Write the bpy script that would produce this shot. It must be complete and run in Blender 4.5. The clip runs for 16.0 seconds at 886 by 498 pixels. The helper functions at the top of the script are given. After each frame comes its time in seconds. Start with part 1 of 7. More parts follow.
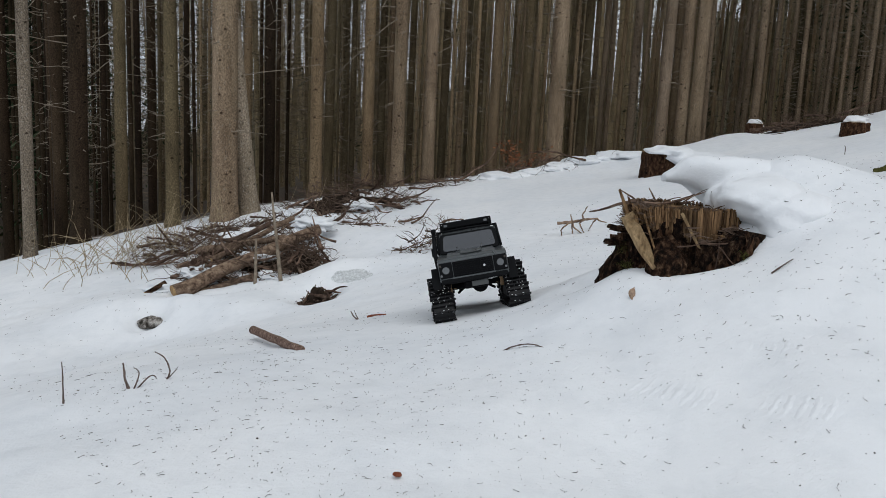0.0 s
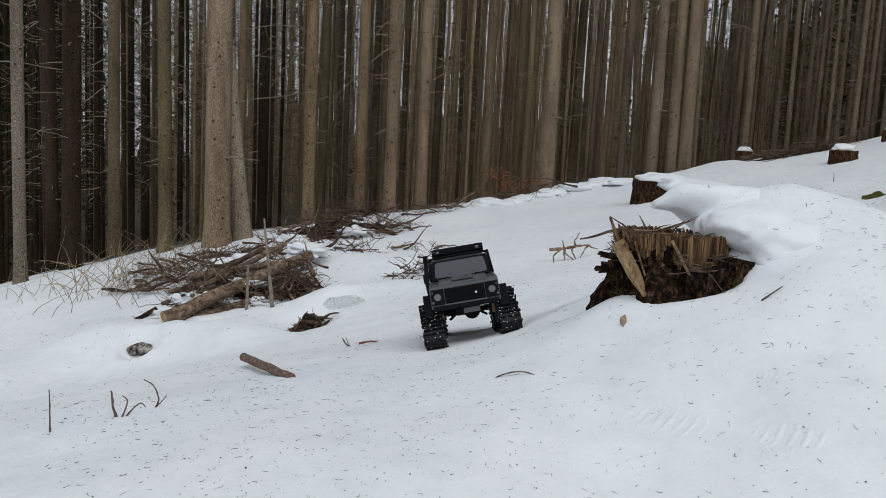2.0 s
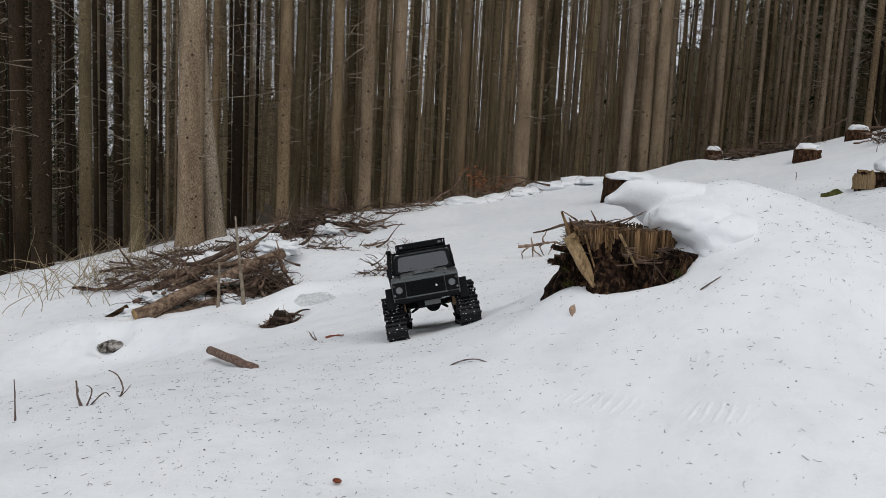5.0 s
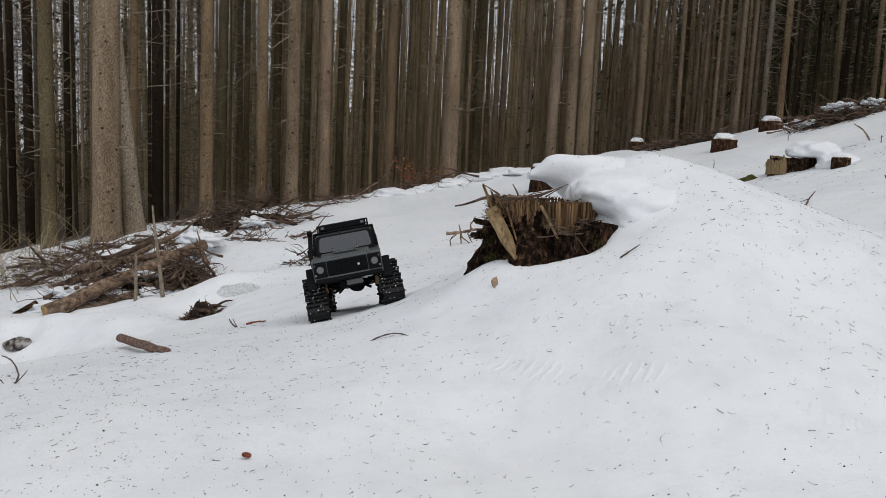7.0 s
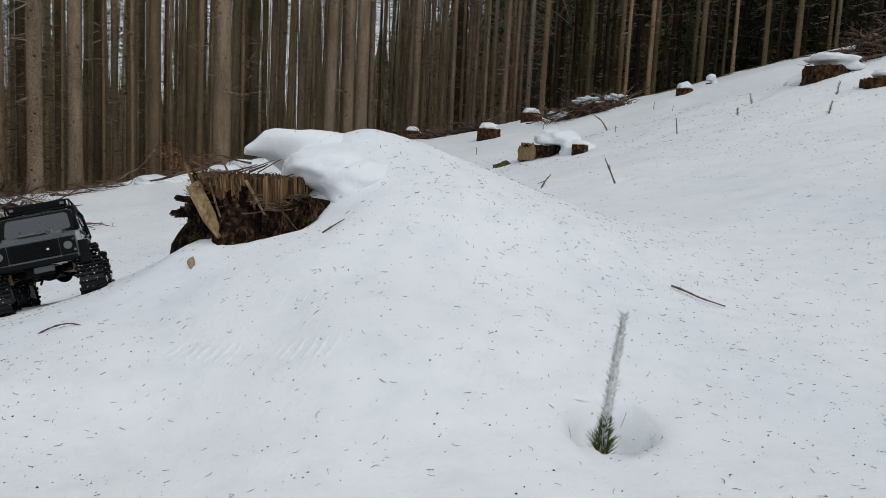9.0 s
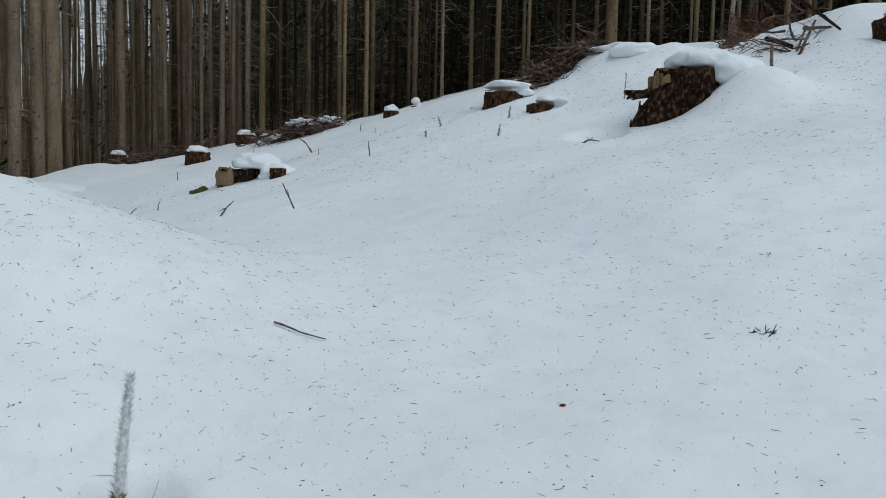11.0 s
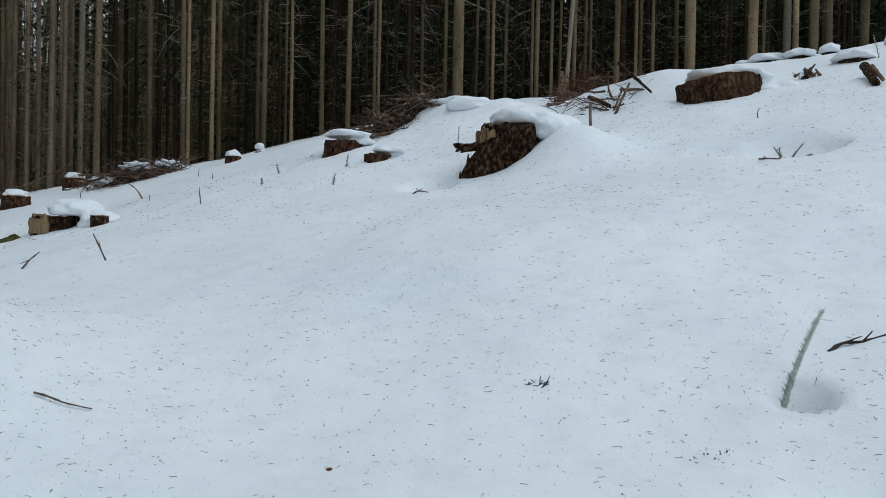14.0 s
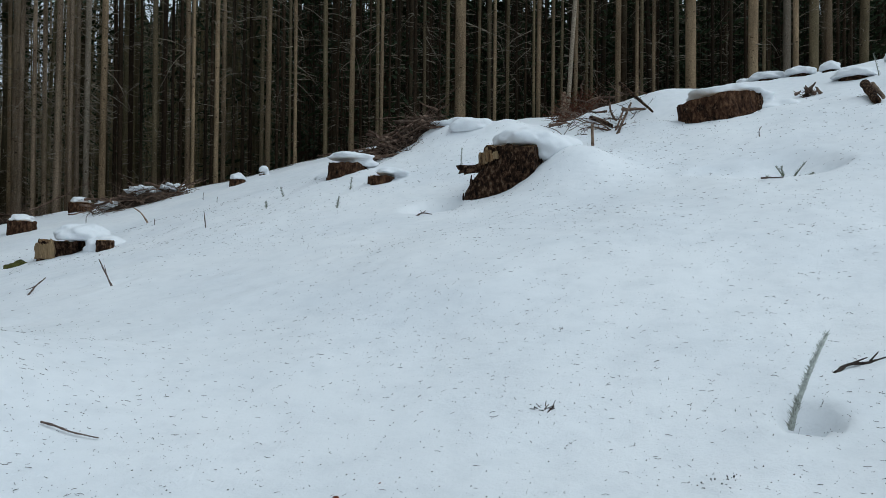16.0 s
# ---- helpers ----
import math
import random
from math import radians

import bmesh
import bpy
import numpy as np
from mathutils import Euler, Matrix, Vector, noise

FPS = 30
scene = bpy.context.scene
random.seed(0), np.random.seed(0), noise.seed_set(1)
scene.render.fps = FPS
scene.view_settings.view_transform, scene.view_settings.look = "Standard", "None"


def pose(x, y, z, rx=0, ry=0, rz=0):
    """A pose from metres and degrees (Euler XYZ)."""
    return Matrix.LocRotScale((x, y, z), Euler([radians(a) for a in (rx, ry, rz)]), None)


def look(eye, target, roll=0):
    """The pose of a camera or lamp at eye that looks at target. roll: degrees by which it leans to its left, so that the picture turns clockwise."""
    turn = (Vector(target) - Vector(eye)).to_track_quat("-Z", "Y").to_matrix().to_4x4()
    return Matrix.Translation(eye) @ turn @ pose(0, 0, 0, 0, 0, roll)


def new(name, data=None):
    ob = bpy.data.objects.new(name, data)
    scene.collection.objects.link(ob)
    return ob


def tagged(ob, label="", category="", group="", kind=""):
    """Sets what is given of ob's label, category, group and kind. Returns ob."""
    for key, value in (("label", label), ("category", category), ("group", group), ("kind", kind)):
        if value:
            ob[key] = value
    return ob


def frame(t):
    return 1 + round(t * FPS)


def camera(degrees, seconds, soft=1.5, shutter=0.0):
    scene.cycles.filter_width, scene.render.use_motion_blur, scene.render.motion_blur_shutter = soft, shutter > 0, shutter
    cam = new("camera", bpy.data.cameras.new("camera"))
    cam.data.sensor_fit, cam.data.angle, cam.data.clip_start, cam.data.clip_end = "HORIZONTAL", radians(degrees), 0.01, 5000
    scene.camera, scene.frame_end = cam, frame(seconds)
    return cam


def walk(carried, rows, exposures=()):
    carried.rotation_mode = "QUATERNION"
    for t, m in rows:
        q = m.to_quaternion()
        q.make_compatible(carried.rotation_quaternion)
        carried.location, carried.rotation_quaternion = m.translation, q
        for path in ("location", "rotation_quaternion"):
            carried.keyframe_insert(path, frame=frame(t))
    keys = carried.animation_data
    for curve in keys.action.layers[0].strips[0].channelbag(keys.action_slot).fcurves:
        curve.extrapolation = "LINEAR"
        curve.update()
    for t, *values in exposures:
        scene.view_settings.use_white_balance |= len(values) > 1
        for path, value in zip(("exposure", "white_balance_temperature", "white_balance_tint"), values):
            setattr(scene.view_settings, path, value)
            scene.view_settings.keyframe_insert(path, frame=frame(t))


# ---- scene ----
# ---------------------------------------------------------------- camera
cam = camera(62.5, 16.0, soft=0.35)
PATH = [
    (0, (0.000, 0.000, 0.660), (-0.002, 1.977, 0.355), 2.72),
    (0.5, (0.001, -0.000, 0.660), (0.007, 1.979, 0.371), 2.60),
    (1, (-0.001, 0.000, 0.658), (0.015, 1.982, 0.392), 2.62),
    (1.5, (0.001, 0.001, 0.658), (0.019, 1.986, 0.412), 2.68),
    (2, (0.003, -0.002, 0.663), (0.017, 1.984, 0.429), 2.85),
    (2.5, (0.012, -0.019, 0.670), (0.018, 1.967, 0.441), 2.86),
    (3, (0.025, -0.032, 0.674), (0.025, 1.955, 0.444), 2.86),
    (5.5, (0.050, -0.067, 0.649), (0.154, 1.916, 0.417), 2.80),
    (6, (0.047, -0.067, 0.638), (0.184, 1.915, 0.409), 2.67),
    (6.5, (0.054, -0.052, 0.628), (0.238, 1.927, 0.399), 2.60),
    (7, (0.080, -0.037, 0.606), (0.338, 1.932, 0.372), 2.62),
    (7.5, (0.119, -0.031, 0.595), (0.484, 1.921, 0.353), 2.81),
    (8, (0.163, -0.025, 0.587), (0.659, 1.897, 0.343), 3.05),
    (8.5, (0.213, -0.023, 0.583), (0.857, 1.855, 0.339), 3.21),
    (9, (0.276, -0.020, 0.577), (1.074, 1.800, 0.345), 3.05),
    (9.5, (0.354, -0.022, 0.582), (1.308, 1.722, 0.367), 2.51),
    (10, (0.430, -0.031, 0.587), (1.538, 1.623, 0.392), 1.83),
    (10.2, (0.454, -0.039, 0.591), (1.621, 1.574, 0.404), 1.56),
    (12.3, (0.648, -0.208, 0.631), (2.215, 1.033, 0.552), 1.92),
    (12.5, (0.649, -0.210, 0.629), (2.234, 1.007, 0.562), 1.94),
    (13, (0.651, -0.212, 0.631), (2.266, 0.967, 0.583), 1.79),
    (13.5, (0.644, -0.212, 0.636), (2.267, 0.956, 0.601), 1.52),
    (14, (0.638, -0.212, 0.641), (2.259, 0.961, 0.617), 1.21),
    (14.5, (0.638, -0.212, 0.641), (2.255, 0.965, 0.628), 1.02),
    (15, (0.637, -0.214, 0.644), (2.252, 0.967, 0.644), 0.85),
    (15.5, (0.639, -0.216, 0.645), (2.252, 0.966, 0.659), 0.68),
    (16, (0.632, -0.216, 0.652), (2.245, 0.966, 0.681), 0.64),
]
walk(cam, [(t, look(e, a, r)) for t, e, a, r in PATH],
     exposures=[(0.0, -0.28, 6150, 7), (3.0, -0.27, 6200, 7), (5.5, -0.23, 6400, 9), (7.5, -0.26, 6350, 9), (8.5, -0.29, 6250, 8), (9.3, -0.38, 6150, 6), (10.2, -0.47, 5900, 3), (12.3, -0.38, 5720, 1), (16.0, -0.36, 5640, 0)])

# ---------------------------------------------------------------- light
world = bpy.data.worlds.new("overcast_sky")
scene.world = world
world.use_nodes = True
wn, wl = world.node_tree.nodes, world.node_tree.links
sky = wn.new("ShaderNodeTexSky")
sky.sky_type, sky.sun_disc = "NISHITA", False
sky.sun_elevation, sky.sun_rotation = radians(59), radians(148)
sky.air_density, sky.dust_density, sky.ozone_density = 1.0, 6.0, 1.0
cloud = wn.new("ShaderNodeMix")  # a thin veil of blue over an even cloud layer
cloud.data_type = "RGBA"
cloud.inputs[0].default_value = 0.88
cloud.inputs[7].default_value = (6.6, 6.75, 7.0, 1)
wl.new(sky.outputs[0], cloud.inputs[6])
wl.new(cloud.outputs[2], wn["Background"].inputs[0])
wn["Background"].inputs[1].default_value = 0.125
sun = new("sun", bpy.data.lights.new("sun", "SUN"))
sun.data.energy, sun.data.angle, sun.data.color = 1.1, radians(55), (1.0, 0.97, 0.93)
sun.matrix_world = look((5, -8, 16), (0, 0, 0))

# ---------------------------------------------------------------- materials


def material(name):
    m = bpy.data.materials.new(name)
    m.use_nodes = True
    return m, m.node_tree.nodes, m.node_tree.links, m.node_tree.nodes["Principled BSDF"]


def noise_node(nodes, links, vec, scale, detail=4.0, rough=0.6):
    n = nodes.new("ShaderNodeTexNoise")
    n.inputs["Scale"].default_value, n.inputs["Detail"].default_value, n.inputs["Roughness"].default_value = scale, detail, rough
    if vec is not None:
        links.new(vec, n.inputs["Vector"])
    return n


def ramp_node(nodes, links, fac, stops):
    r = nodes.new("ShaderNodeValToRGB")
    while len(r.color_ramp.elements) < len(stops):
        r.color_ramp.elements.new(0.5)
    for e, (p, c) in zip(r.color_ramp.elements, stops):
        e.position, e.color = p, (*c, 1)
    links.new(fac, r.inputs[0])
    return r


def mapped(nodes, links, source, scale=(1, 1, 1)):
    m = nodes.new("ShaderNodeMapping")
    m.inputs["Scale"].default_value = scale
    links.new(source, m.inputs["Vector"])
    return m.outputs[0]


def bump_node(nodes, links, height, strength, distance, normal=None):
    b = nodes.new("ShaderNodeBump")
    b.inputs["Strength"].default_value, b.inputs["Distance"].default_value = strength, distance
    links.new(height, b.inputs["Height"])
    if normal is not None:
        links.new(normal, b.inputs["Normal"])
    return b


def mixed(nodes, links, fac, a, b, mode="MIX"):
    """A colour mix; a and b are sockets or colours, fac a socket or a number."""
    n = nodes.new("ShaderNodeMix")
    n.data_type, n.blend_type = "RGBA", mode
    for slot, v in ((0, fac), (6, a), (7, b)):
        if isinstance(v, (int, float)):
            n.inputs[slot].default_value = v
        elif isinstance(v, tuple):
            n.inputs[slot].default_value = (*v, 1)
        else:
            links.new(v, n.inputs[slot])
    return n.outputs[2]


def grainy(name, stops, scale=(1, 1, 1), size=8.0, rough=0.9, bump=0.5, depth=0.004, metallic=0.0, vary=0.0, fine=6.0, space="Object", spec=0.1, island=False):
    """A surface of two noises: broad stains and fine grain, with relief; vary: tint by object."""
    m, n, l, p = material(name)
    co = n.new("ShaderNodeTexCoord").outputs["Object"] if space == "Object" else n.new("ShaderNodeNewGeometry").outputs["Position"]
    v = mapped(n, l, co, scale)
    broad, grain = noise_node(n, l, v, size), noise_node(n, l, v, size * fine, 5.0, 0.7)
    col = ramp_node(n, l, broad.outputs[0], stops).outputs[0]
    tone = ramp_node(n, l, grain.outputs[0], [(0.3, (0.4, 0.4, 0.4)), (0.7, (1.4, 1.4, 1.4))]).outputs[0]
    col = mixed(n, l, 0.8, col, tone, "MULTIPLY")
    if vary:
        rnd = n.new("ShaderNodeNewGeometry").outputs["Random Per Island"] if island else n.new("ShaderNodeObjectInfo").outputs["Random"]
        t = ramp_node(n, l, rnd, [(0.0, (1 - vary, 1 - vary, 1 - vary)), (1.0, (1 + vary, 1 + 0.85 * vary, 1 + 0.7 * vary))]).outputs[0]
        col = mixed(n, l, 1.0, col, t, "MULTIPLY")
    l.new(col, p.inputs["Base Color"])
    p.inputs["Roughness"].default_value, p.inputs["Metallic"].default_value = rough, metallic
    p.inputs["Specular IOR Level"].default_value = spec
    if bump:
        b1 = bump_node(n, l, broad.outputs[0], bump, depth * 3)
        b2 = bump_node(n, l, grain.outputs[0], bump, depth, b1.outputs[0])
        l.new(b2.outputs[0], p.inputs["Normal"])
    return m


def plain(name, colour, rough=0.5, metallic=0.0, spec=0.5, coat=0.0, bump=0.0):
    """A painted, plastic or metal surface with slight unevenness in gloss and tone."""
    m, n, l, p = material(name)
    co = n.new("ShaderNodeTexCoord").outputs["Object"]
    nz = noise_node(n, l, co, 25.0, 5.0, 0.7)
    dark = tuple(c * 0.8 for c in colour)
    l.new(mixed(n, l, nz.outputs[0], dark, tuple(min(1, c * 1.2) for c in colour)), p.inputs["Base Color"])
    r = ramp_node(n, l, nz.outputs[0], [(0.3, (rough * 0.8,) * 3), (0.7, (min(1, rough * 1.25),) * 3)])
    l.new(r.outputs[0], p.inputs["Roughness"])
    p.inputs["Metallic"].default_value, p.inputs["Specular IOR Level"].default_value, p.inputs["Coat Weight"].default_value = metallic, spec, coat
    if bump:
        l.new(bump_node(n, l, noise_node(n, l, co, 300.0, 3.0).outputs[0], bump, 0.0006).outputs[0], p.inputs["Normal"])
    return m


def snow_material(name, litter):
    """Old spring snow: coarse crystals, faint grey stains; litter: brown needle floor where the trees stand close."""
    m, n, l, p = material(name)
    pos = n.new("ShaderNodeNewGeometry").outputs["Position"]
    broad, mid, fine = noise_node(n, l, pos, 1.3, 4), noise_node(n, l, pos, 14, 5, 0.65), noise_node(n, l, pos, 160, 3, 0.7)
    col = ramp_node(n, l, broad.outputs[0], [(0.3, (0.75, 0.77, 0.80)), (0.65, (0.83, 0.838, 0.852))]).outputs[0]
    dirt = ramp_node(n, l, mid.outputs[0], [(0.30, (0.86, 0.87, 0.88)), (0.55, (1, 1, 1))]).outputs[0]
    col = mixed(n, l, 0.5, col, dirt, "MULTIPLY")
    if litter:
        at = n.new("ShaderNodeAttribute")
        at.attribute_name = "litter"
        add = n.new("ShaderNodeMath")
        add.operation = "ADD"
        l.new(at.outputs["Fac"], add.inputs[0])
        sc = n.new("ShaderNodeMath")
        sc.operation = "MULTIPLY_ADD"
        sc.inputs[1].default_value, sc.inputs[2].default_value = 1.6, -0.8
        nn = noise_node(n, l, pos, 2.2, 6, 0.7)
        l.new(nn.outputs[0], sc.inputs[0])
        l.new(sc.outputs[0], add.inputs[1])
        mask = ramp_node(n, l, add.outputs[0], [(0.45, (0, 0, 0)), (0.58, (1, 1, 1))])
        floor = ramp_node(n, l, noise_node(n, l, pos, 9, 8, 0.75).outputs[0], [(0.3, (0.02, 0.014, 0.009)), (0.7, (0.09, 0.06, 0.034))])
        col = mixed(n, l, mask.outputs[0], col, floor.outputs[0])
    l.new(col, p.inputs["Base Color"])
    p.inputs["Roughness"].default_value, p.inputs["Specular IOR Level"].default_value = 0.75, 0.25
    b = bump_node(n, l, mid.outputs[0], 0.28, 0.016)
    b = bump_node(n, l, fine.outputs[0], 0.4, 0.003, b.outputs[0])
    l.new(b.outputs[0], p.inputs["Normal"])
    return m


def bark_material(name, dark, mid, light, algae=0.25, glint=0.0, island=False, spread=0.3):
    """Spruce bark: scaly plates, streaks down the trunk, a grey-green film; glint: resin and lichen flecks."""
    m, n, l, p = material(name)
    pos = n.new("ShaderNodeNewGeometry").outputs["Position"]
    v = mapped(n, l, pos, (1, 1, 0.7))
    vor = n.new("ShaderNodeTexVoronoi")
    vor.inputs["Scale"].default_value = 78
    l.new(v, vor.inputs["Vector"])
    big, fine = noise_node(n, l, mapped(n, l, pos, (1, 1, 0.2)), 5, 4), noise_node(n, l, v, 95, 5, 0.7)
    col = ramp_node(n, l, big.outputs[0], [(0.25, dark), (0.5, mid), (0.75, light)]).outputs[0]
    crack = ramp_node(n, l, vor.outputs["Distance"], [(0.2, (1.1, 1.1, 1.1)), (0.65, (0.55, 0.55, 0.55))]).outputs[0]
    col = mixed(n, l, 0.6, col, crack, "MULTIPLY")
    col = mixed(n, l, 0.8, col, ramp_node(n, l, fine.outputs[0], [(0.38, (0.4, 0.38, 0.36)), (0.62, (1.5, 1.48, 1.45))]).outputs[0], "MULTIPLY")
    kn = n.new("ShaderNodeTexVoronoi")
    kn.inputs["Scale"].default_value = 8.5
    l.new(mapped(n, l, pos, (1, 1, 1.3)), kn.inputs["Vector"])
    col = mixed(n, l, 1.0, col, ramp_node(n, l, kn.outputs["Distance"], [(0.10, (0.25, 0.22, 0.2)), (0.16, (1, 1, 1))]).outputs[0], "MULTIPLY")
    film = ramp_node(n, l, noise_node(n, l, mapped(n, l, pos, (1, 1, 0.3)), 2.6, 5).outputs[0], [(0.45, (0, 0, 0)), (0.7, (1, 1, 1))])
    gr = n.new("ShaderNodeMath")
    gr.operation = "MULTIPLY"
    gr.inputs[1].default_value = algae
    l.new(film.outputs[0], gr.inputs[0])
    col = mixed(n, l, gr.outputs[0], col, (0.13, 0.123, 0.078))
    rnd = n.new("ShaderNodeNewGeometry").outputs["Random Per Island"] if island else n.new("ShaderNodeObjectInfo").outputs["Random"]
    tint = ramp_node(n, l, rnd, [(0.0, (1 - spread, 1 - 1.08 * spread, 1 - 1.15 * spread)), (0.5, (1, 0.97, 0.9)), (1.0, (1 + spread, 1 + 0.8 * spread, 1 + 0.5 * spread))]).outputs[0]
    col = mixed(n, l, 1.0, col, tint, "MULTIPLY")
    if glint:
        sp = ramp_node(n, l, noise_node(n, l, pos, 45, 2, 0.5).outputs[0], [(0.62, (0, 0, 0)), (0.7, (1, 1, 1))])
        k = n.new("ShaderNodeMath")
        k.operation = "MULTIPLY"
        k.inputs[1].default_value = glint
        l.new(sp.outputs[0], k.inputs[0])
        col = mixed(n, l, k.outputs[0], col, (0.42, 0.40, 0.36))
    l.new(col, p.inputs["Base Color"])
    p.inputs["Roughness"].default_value, p.inputs["Specular IOR Level"].default_value = 0.9, 0.1
    b = bump_node(n, l, vor.outputs["Distance"], 0.8, 0.006)
    b.invert = True
    b = bump_node(n, l, fine.outputs[0], 0.6, 0.003, b.outputs[0])
    l.new(b.outputs[0], p.inputs["Normal"])
    return m


SNOW = snow_material("old_snow", True)
SNOWCAP = snow_material("capping_snow", False)
BARK = bark_material("spruce_bark", (0.115, 0.083, 0.058), (0.235, 0.18, 0.13), (0.355, 0.28, 0.21), 0.2, 0.22, spread=0.2)
BROWN_BARK = bark_material("brown_spruce_bark", (0.115, 0.083, 0.053), (0.235, 0.175, 0.115), (0.355, 0.272, 0.178), 0.24, 0.1, spread=0.3)
# brown bark with partial forest shade put into its colour
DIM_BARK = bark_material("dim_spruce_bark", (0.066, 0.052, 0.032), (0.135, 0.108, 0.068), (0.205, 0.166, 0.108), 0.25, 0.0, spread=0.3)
PALE_BARK = bark_material("pale_bark", (0.18, 0.15, 0.12), (0.28, 0.24, 0.195), (0.36, 0.31, 0.26), 0.2, 0.5)
FAR_BARK = bark_material("far_bark", (0.185, 0.15, 0.096), (0.35, 0.287, 0.186), (0.48, 0.4, 0.267), 0.3, 0.0, True, 0.5)
# the shade of closed stands is put into these darker bark colours
SHADED_BARK = bark_material("shaded_spruce_bark", (0.016, 0.011, 0.0075), (0.035, 0.024, 0.016), (0.064, 0.045, 0.031), 0.08, spread=0.35)
FAR_SHADED_BARK = bark_material("far_shaded_bark", (0.02, 0.015, 0.01), (0.042, 0.032, 0.021), (0.072, 0.055, 0.038), 0.15, 0.0, True, 0.5)
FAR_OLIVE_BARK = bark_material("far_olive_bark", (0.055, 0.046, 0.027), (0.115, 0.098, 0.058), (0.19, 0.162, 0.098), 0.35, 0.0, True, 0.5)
DEAD_TWIG = grainy("dead_twig", [(0.3, (0.16, 0.125, 0.09)), (0.7, (0.33, 0.28, 0.22))], (1, 1, 1), 6, 0.9, 0.0)
FAR_TWIG = grainy("far_dead_twig", [(0.3, (0.09, 0.074, 0.052)), (0.7, (0.24, 0.20, 0.145))], (1, 1, 1), 6, 0.9, 0.0, vary=0.6, island=True)
NEEDLES = grainy("spruce_needles", [(0.3, (0.018, 0.028, 0.014)), (0.7, (0.045, 0.062, 0.028))], (1, 1, 1), 3, 0.8, 0.0, space="World")

# ---------------------------------------------------------------- ground
NEAR_SWELLS = [  # x, y, spread, height
    (-0.6, 1.3, 1, 0.378),
    (0.4, 1.2, 1, -0.306),
    (1.4, 0.6, 1, 0.326),
    (2.2, 0.5, 1, -0.685),
    (1.6, 1.6, 1, 0.016),
    (0.3, 2.6, 1.2, 0.079),
    (-1.4, 3.4, 1.4, -0.282),
    (-1.7, 5.2, 1.6, 0.202),
    (2.7, 2.8, 1.4, -0.048),
    (4.2, 3, 1.6, 0.120),
    (4.6, 0.8, 1.6, -0.067),
    (5.8, 1.3, 1.6, 0.011),
    (3, 5.2, 1.8, -0.195),
    (0.5, 5, 2, -0.101),
    (3.8, 8.5, 2.5, -0.064),
    (0, 10.8, 2.6, 0.504),
    (-4.5, 10.2, 3, 0.700),
    (8.7, 9.2, 4, 0.510),
]
FAR_SWELLS = [
    (0.85, 1.65, 0.42, 0.363),
    (0.45, 1.6, 0.3, -0.041),
    (3.9, 1.9, 0.7, -0.079),
    (-6, 7.5, 2, -0.039),
    (-2.2, 8, 2, -0.137),
    (1, 9, 2, -0.254),
    (3.5, 9.8, 2, 0.187),
    (5.6, 8, 2, -0.144),
    (7.2, 6.4, 2, 0.110),
    (8.2, 4.2, 2, 0.019),
    (8.3, 1.8, 2, -0.053),
    (8.5, -0.8, 2.2, 0.417),
    (-9, 13, 4, -1.163),
    (0, 15, 4, -0.820),
    (7, 14.5, 4, -0.848),
    (13.5, 9, 4, -0.496),
    (16, 2, 4, 0.715),
    (2.6, 0.7, 0.8, 0.399),
    (6.9, 7.1, 1.1, -0.15),
]
SWELLS = NEAR_SWELLS + FAR_SWELLS
EDGE = [(-6.0, 6.6), (-3.0, 6.9), (-1.0, 7.9), (1.0, 8.8), (3.0, 9.3), (5.0, 8.6), (6.8, 7.4), (8.6, 6.6), (10.5, 5.4), (13.5, 3.5), (17.0, 1.0)]
DRIFTS = [  # x, y, spread, height: small banks beside stumps and brush
    (4.10, 1.49, 0.18, 0.18), (4.45, 1.65, 0.25, 0.08), (5.5, 2.75, 0.16, 0.10), (6.0, 2.9, 0.22, 0.05), (6.4, 2.35, 0.2, 0.10), (6.55, 1.85, 0.25, 0.12), (5.6, 1.62, 0.12, 0.05), (7.0, 2.2, 0.3, 0.14), (7.3, 1.5, 0.3, 0.10),
    (0.4, 7.9, 0.25, 0.09), (-0.1, 7.4, 0.3, 0.07), (2.6, 8.2, 0.3, 0.09), (3.2, 8.5, 0.25, 0.08), (2.9, 5.6, 0.3, 0.06), (3.5, 5.9, 0.35, 0.07), (-0.5, 5.0, 0.2, 0.07), (-0.9, 5.25, 0.2, 0.08), (-0.2, 4.75, 0.15, 0.05), (-1.9, 4.05, 0.25, 0.07), (-2.3, 3.6, 0.3, 0.06), (-0.6, 4.08, 0.18, 0.09), (-1.15, 3.88, 0.22, 0.08), (1.15, 8.6, 0.35, 0.10), (1.8, 8.7, 0.3, 0.10),
    (6.75, 1.75, 0.35, 0.06), (5.68, 3.42, 0.30, 0.20), (-1.75, 3.85, 0.2, 0.06), (-1.32, 3.72, 0.15, 0.05), (-0.98, 3.60, 0.12, 0.05), (-1.4, 3.48, 0.15, -0.03), (-2.15, 3.35, 0.22, 0.05), (0.62, 0.98, 0.15, 0.045), (0.30, 0.95, 0.12, -0.03), (5.85, 2.75, 0.3, 0.03), (5.35, 3.1, 0.3, 0.08), (-1.6, 3.75, 0.2, 0.05), (0.15, 3.7, 0.3, 0.03), (0.66, 1.52, 0.08, -0.04), (0.40, 1.61, 0.08, 0.03), (-0.25, 4.2, 0.12, 0.04)]
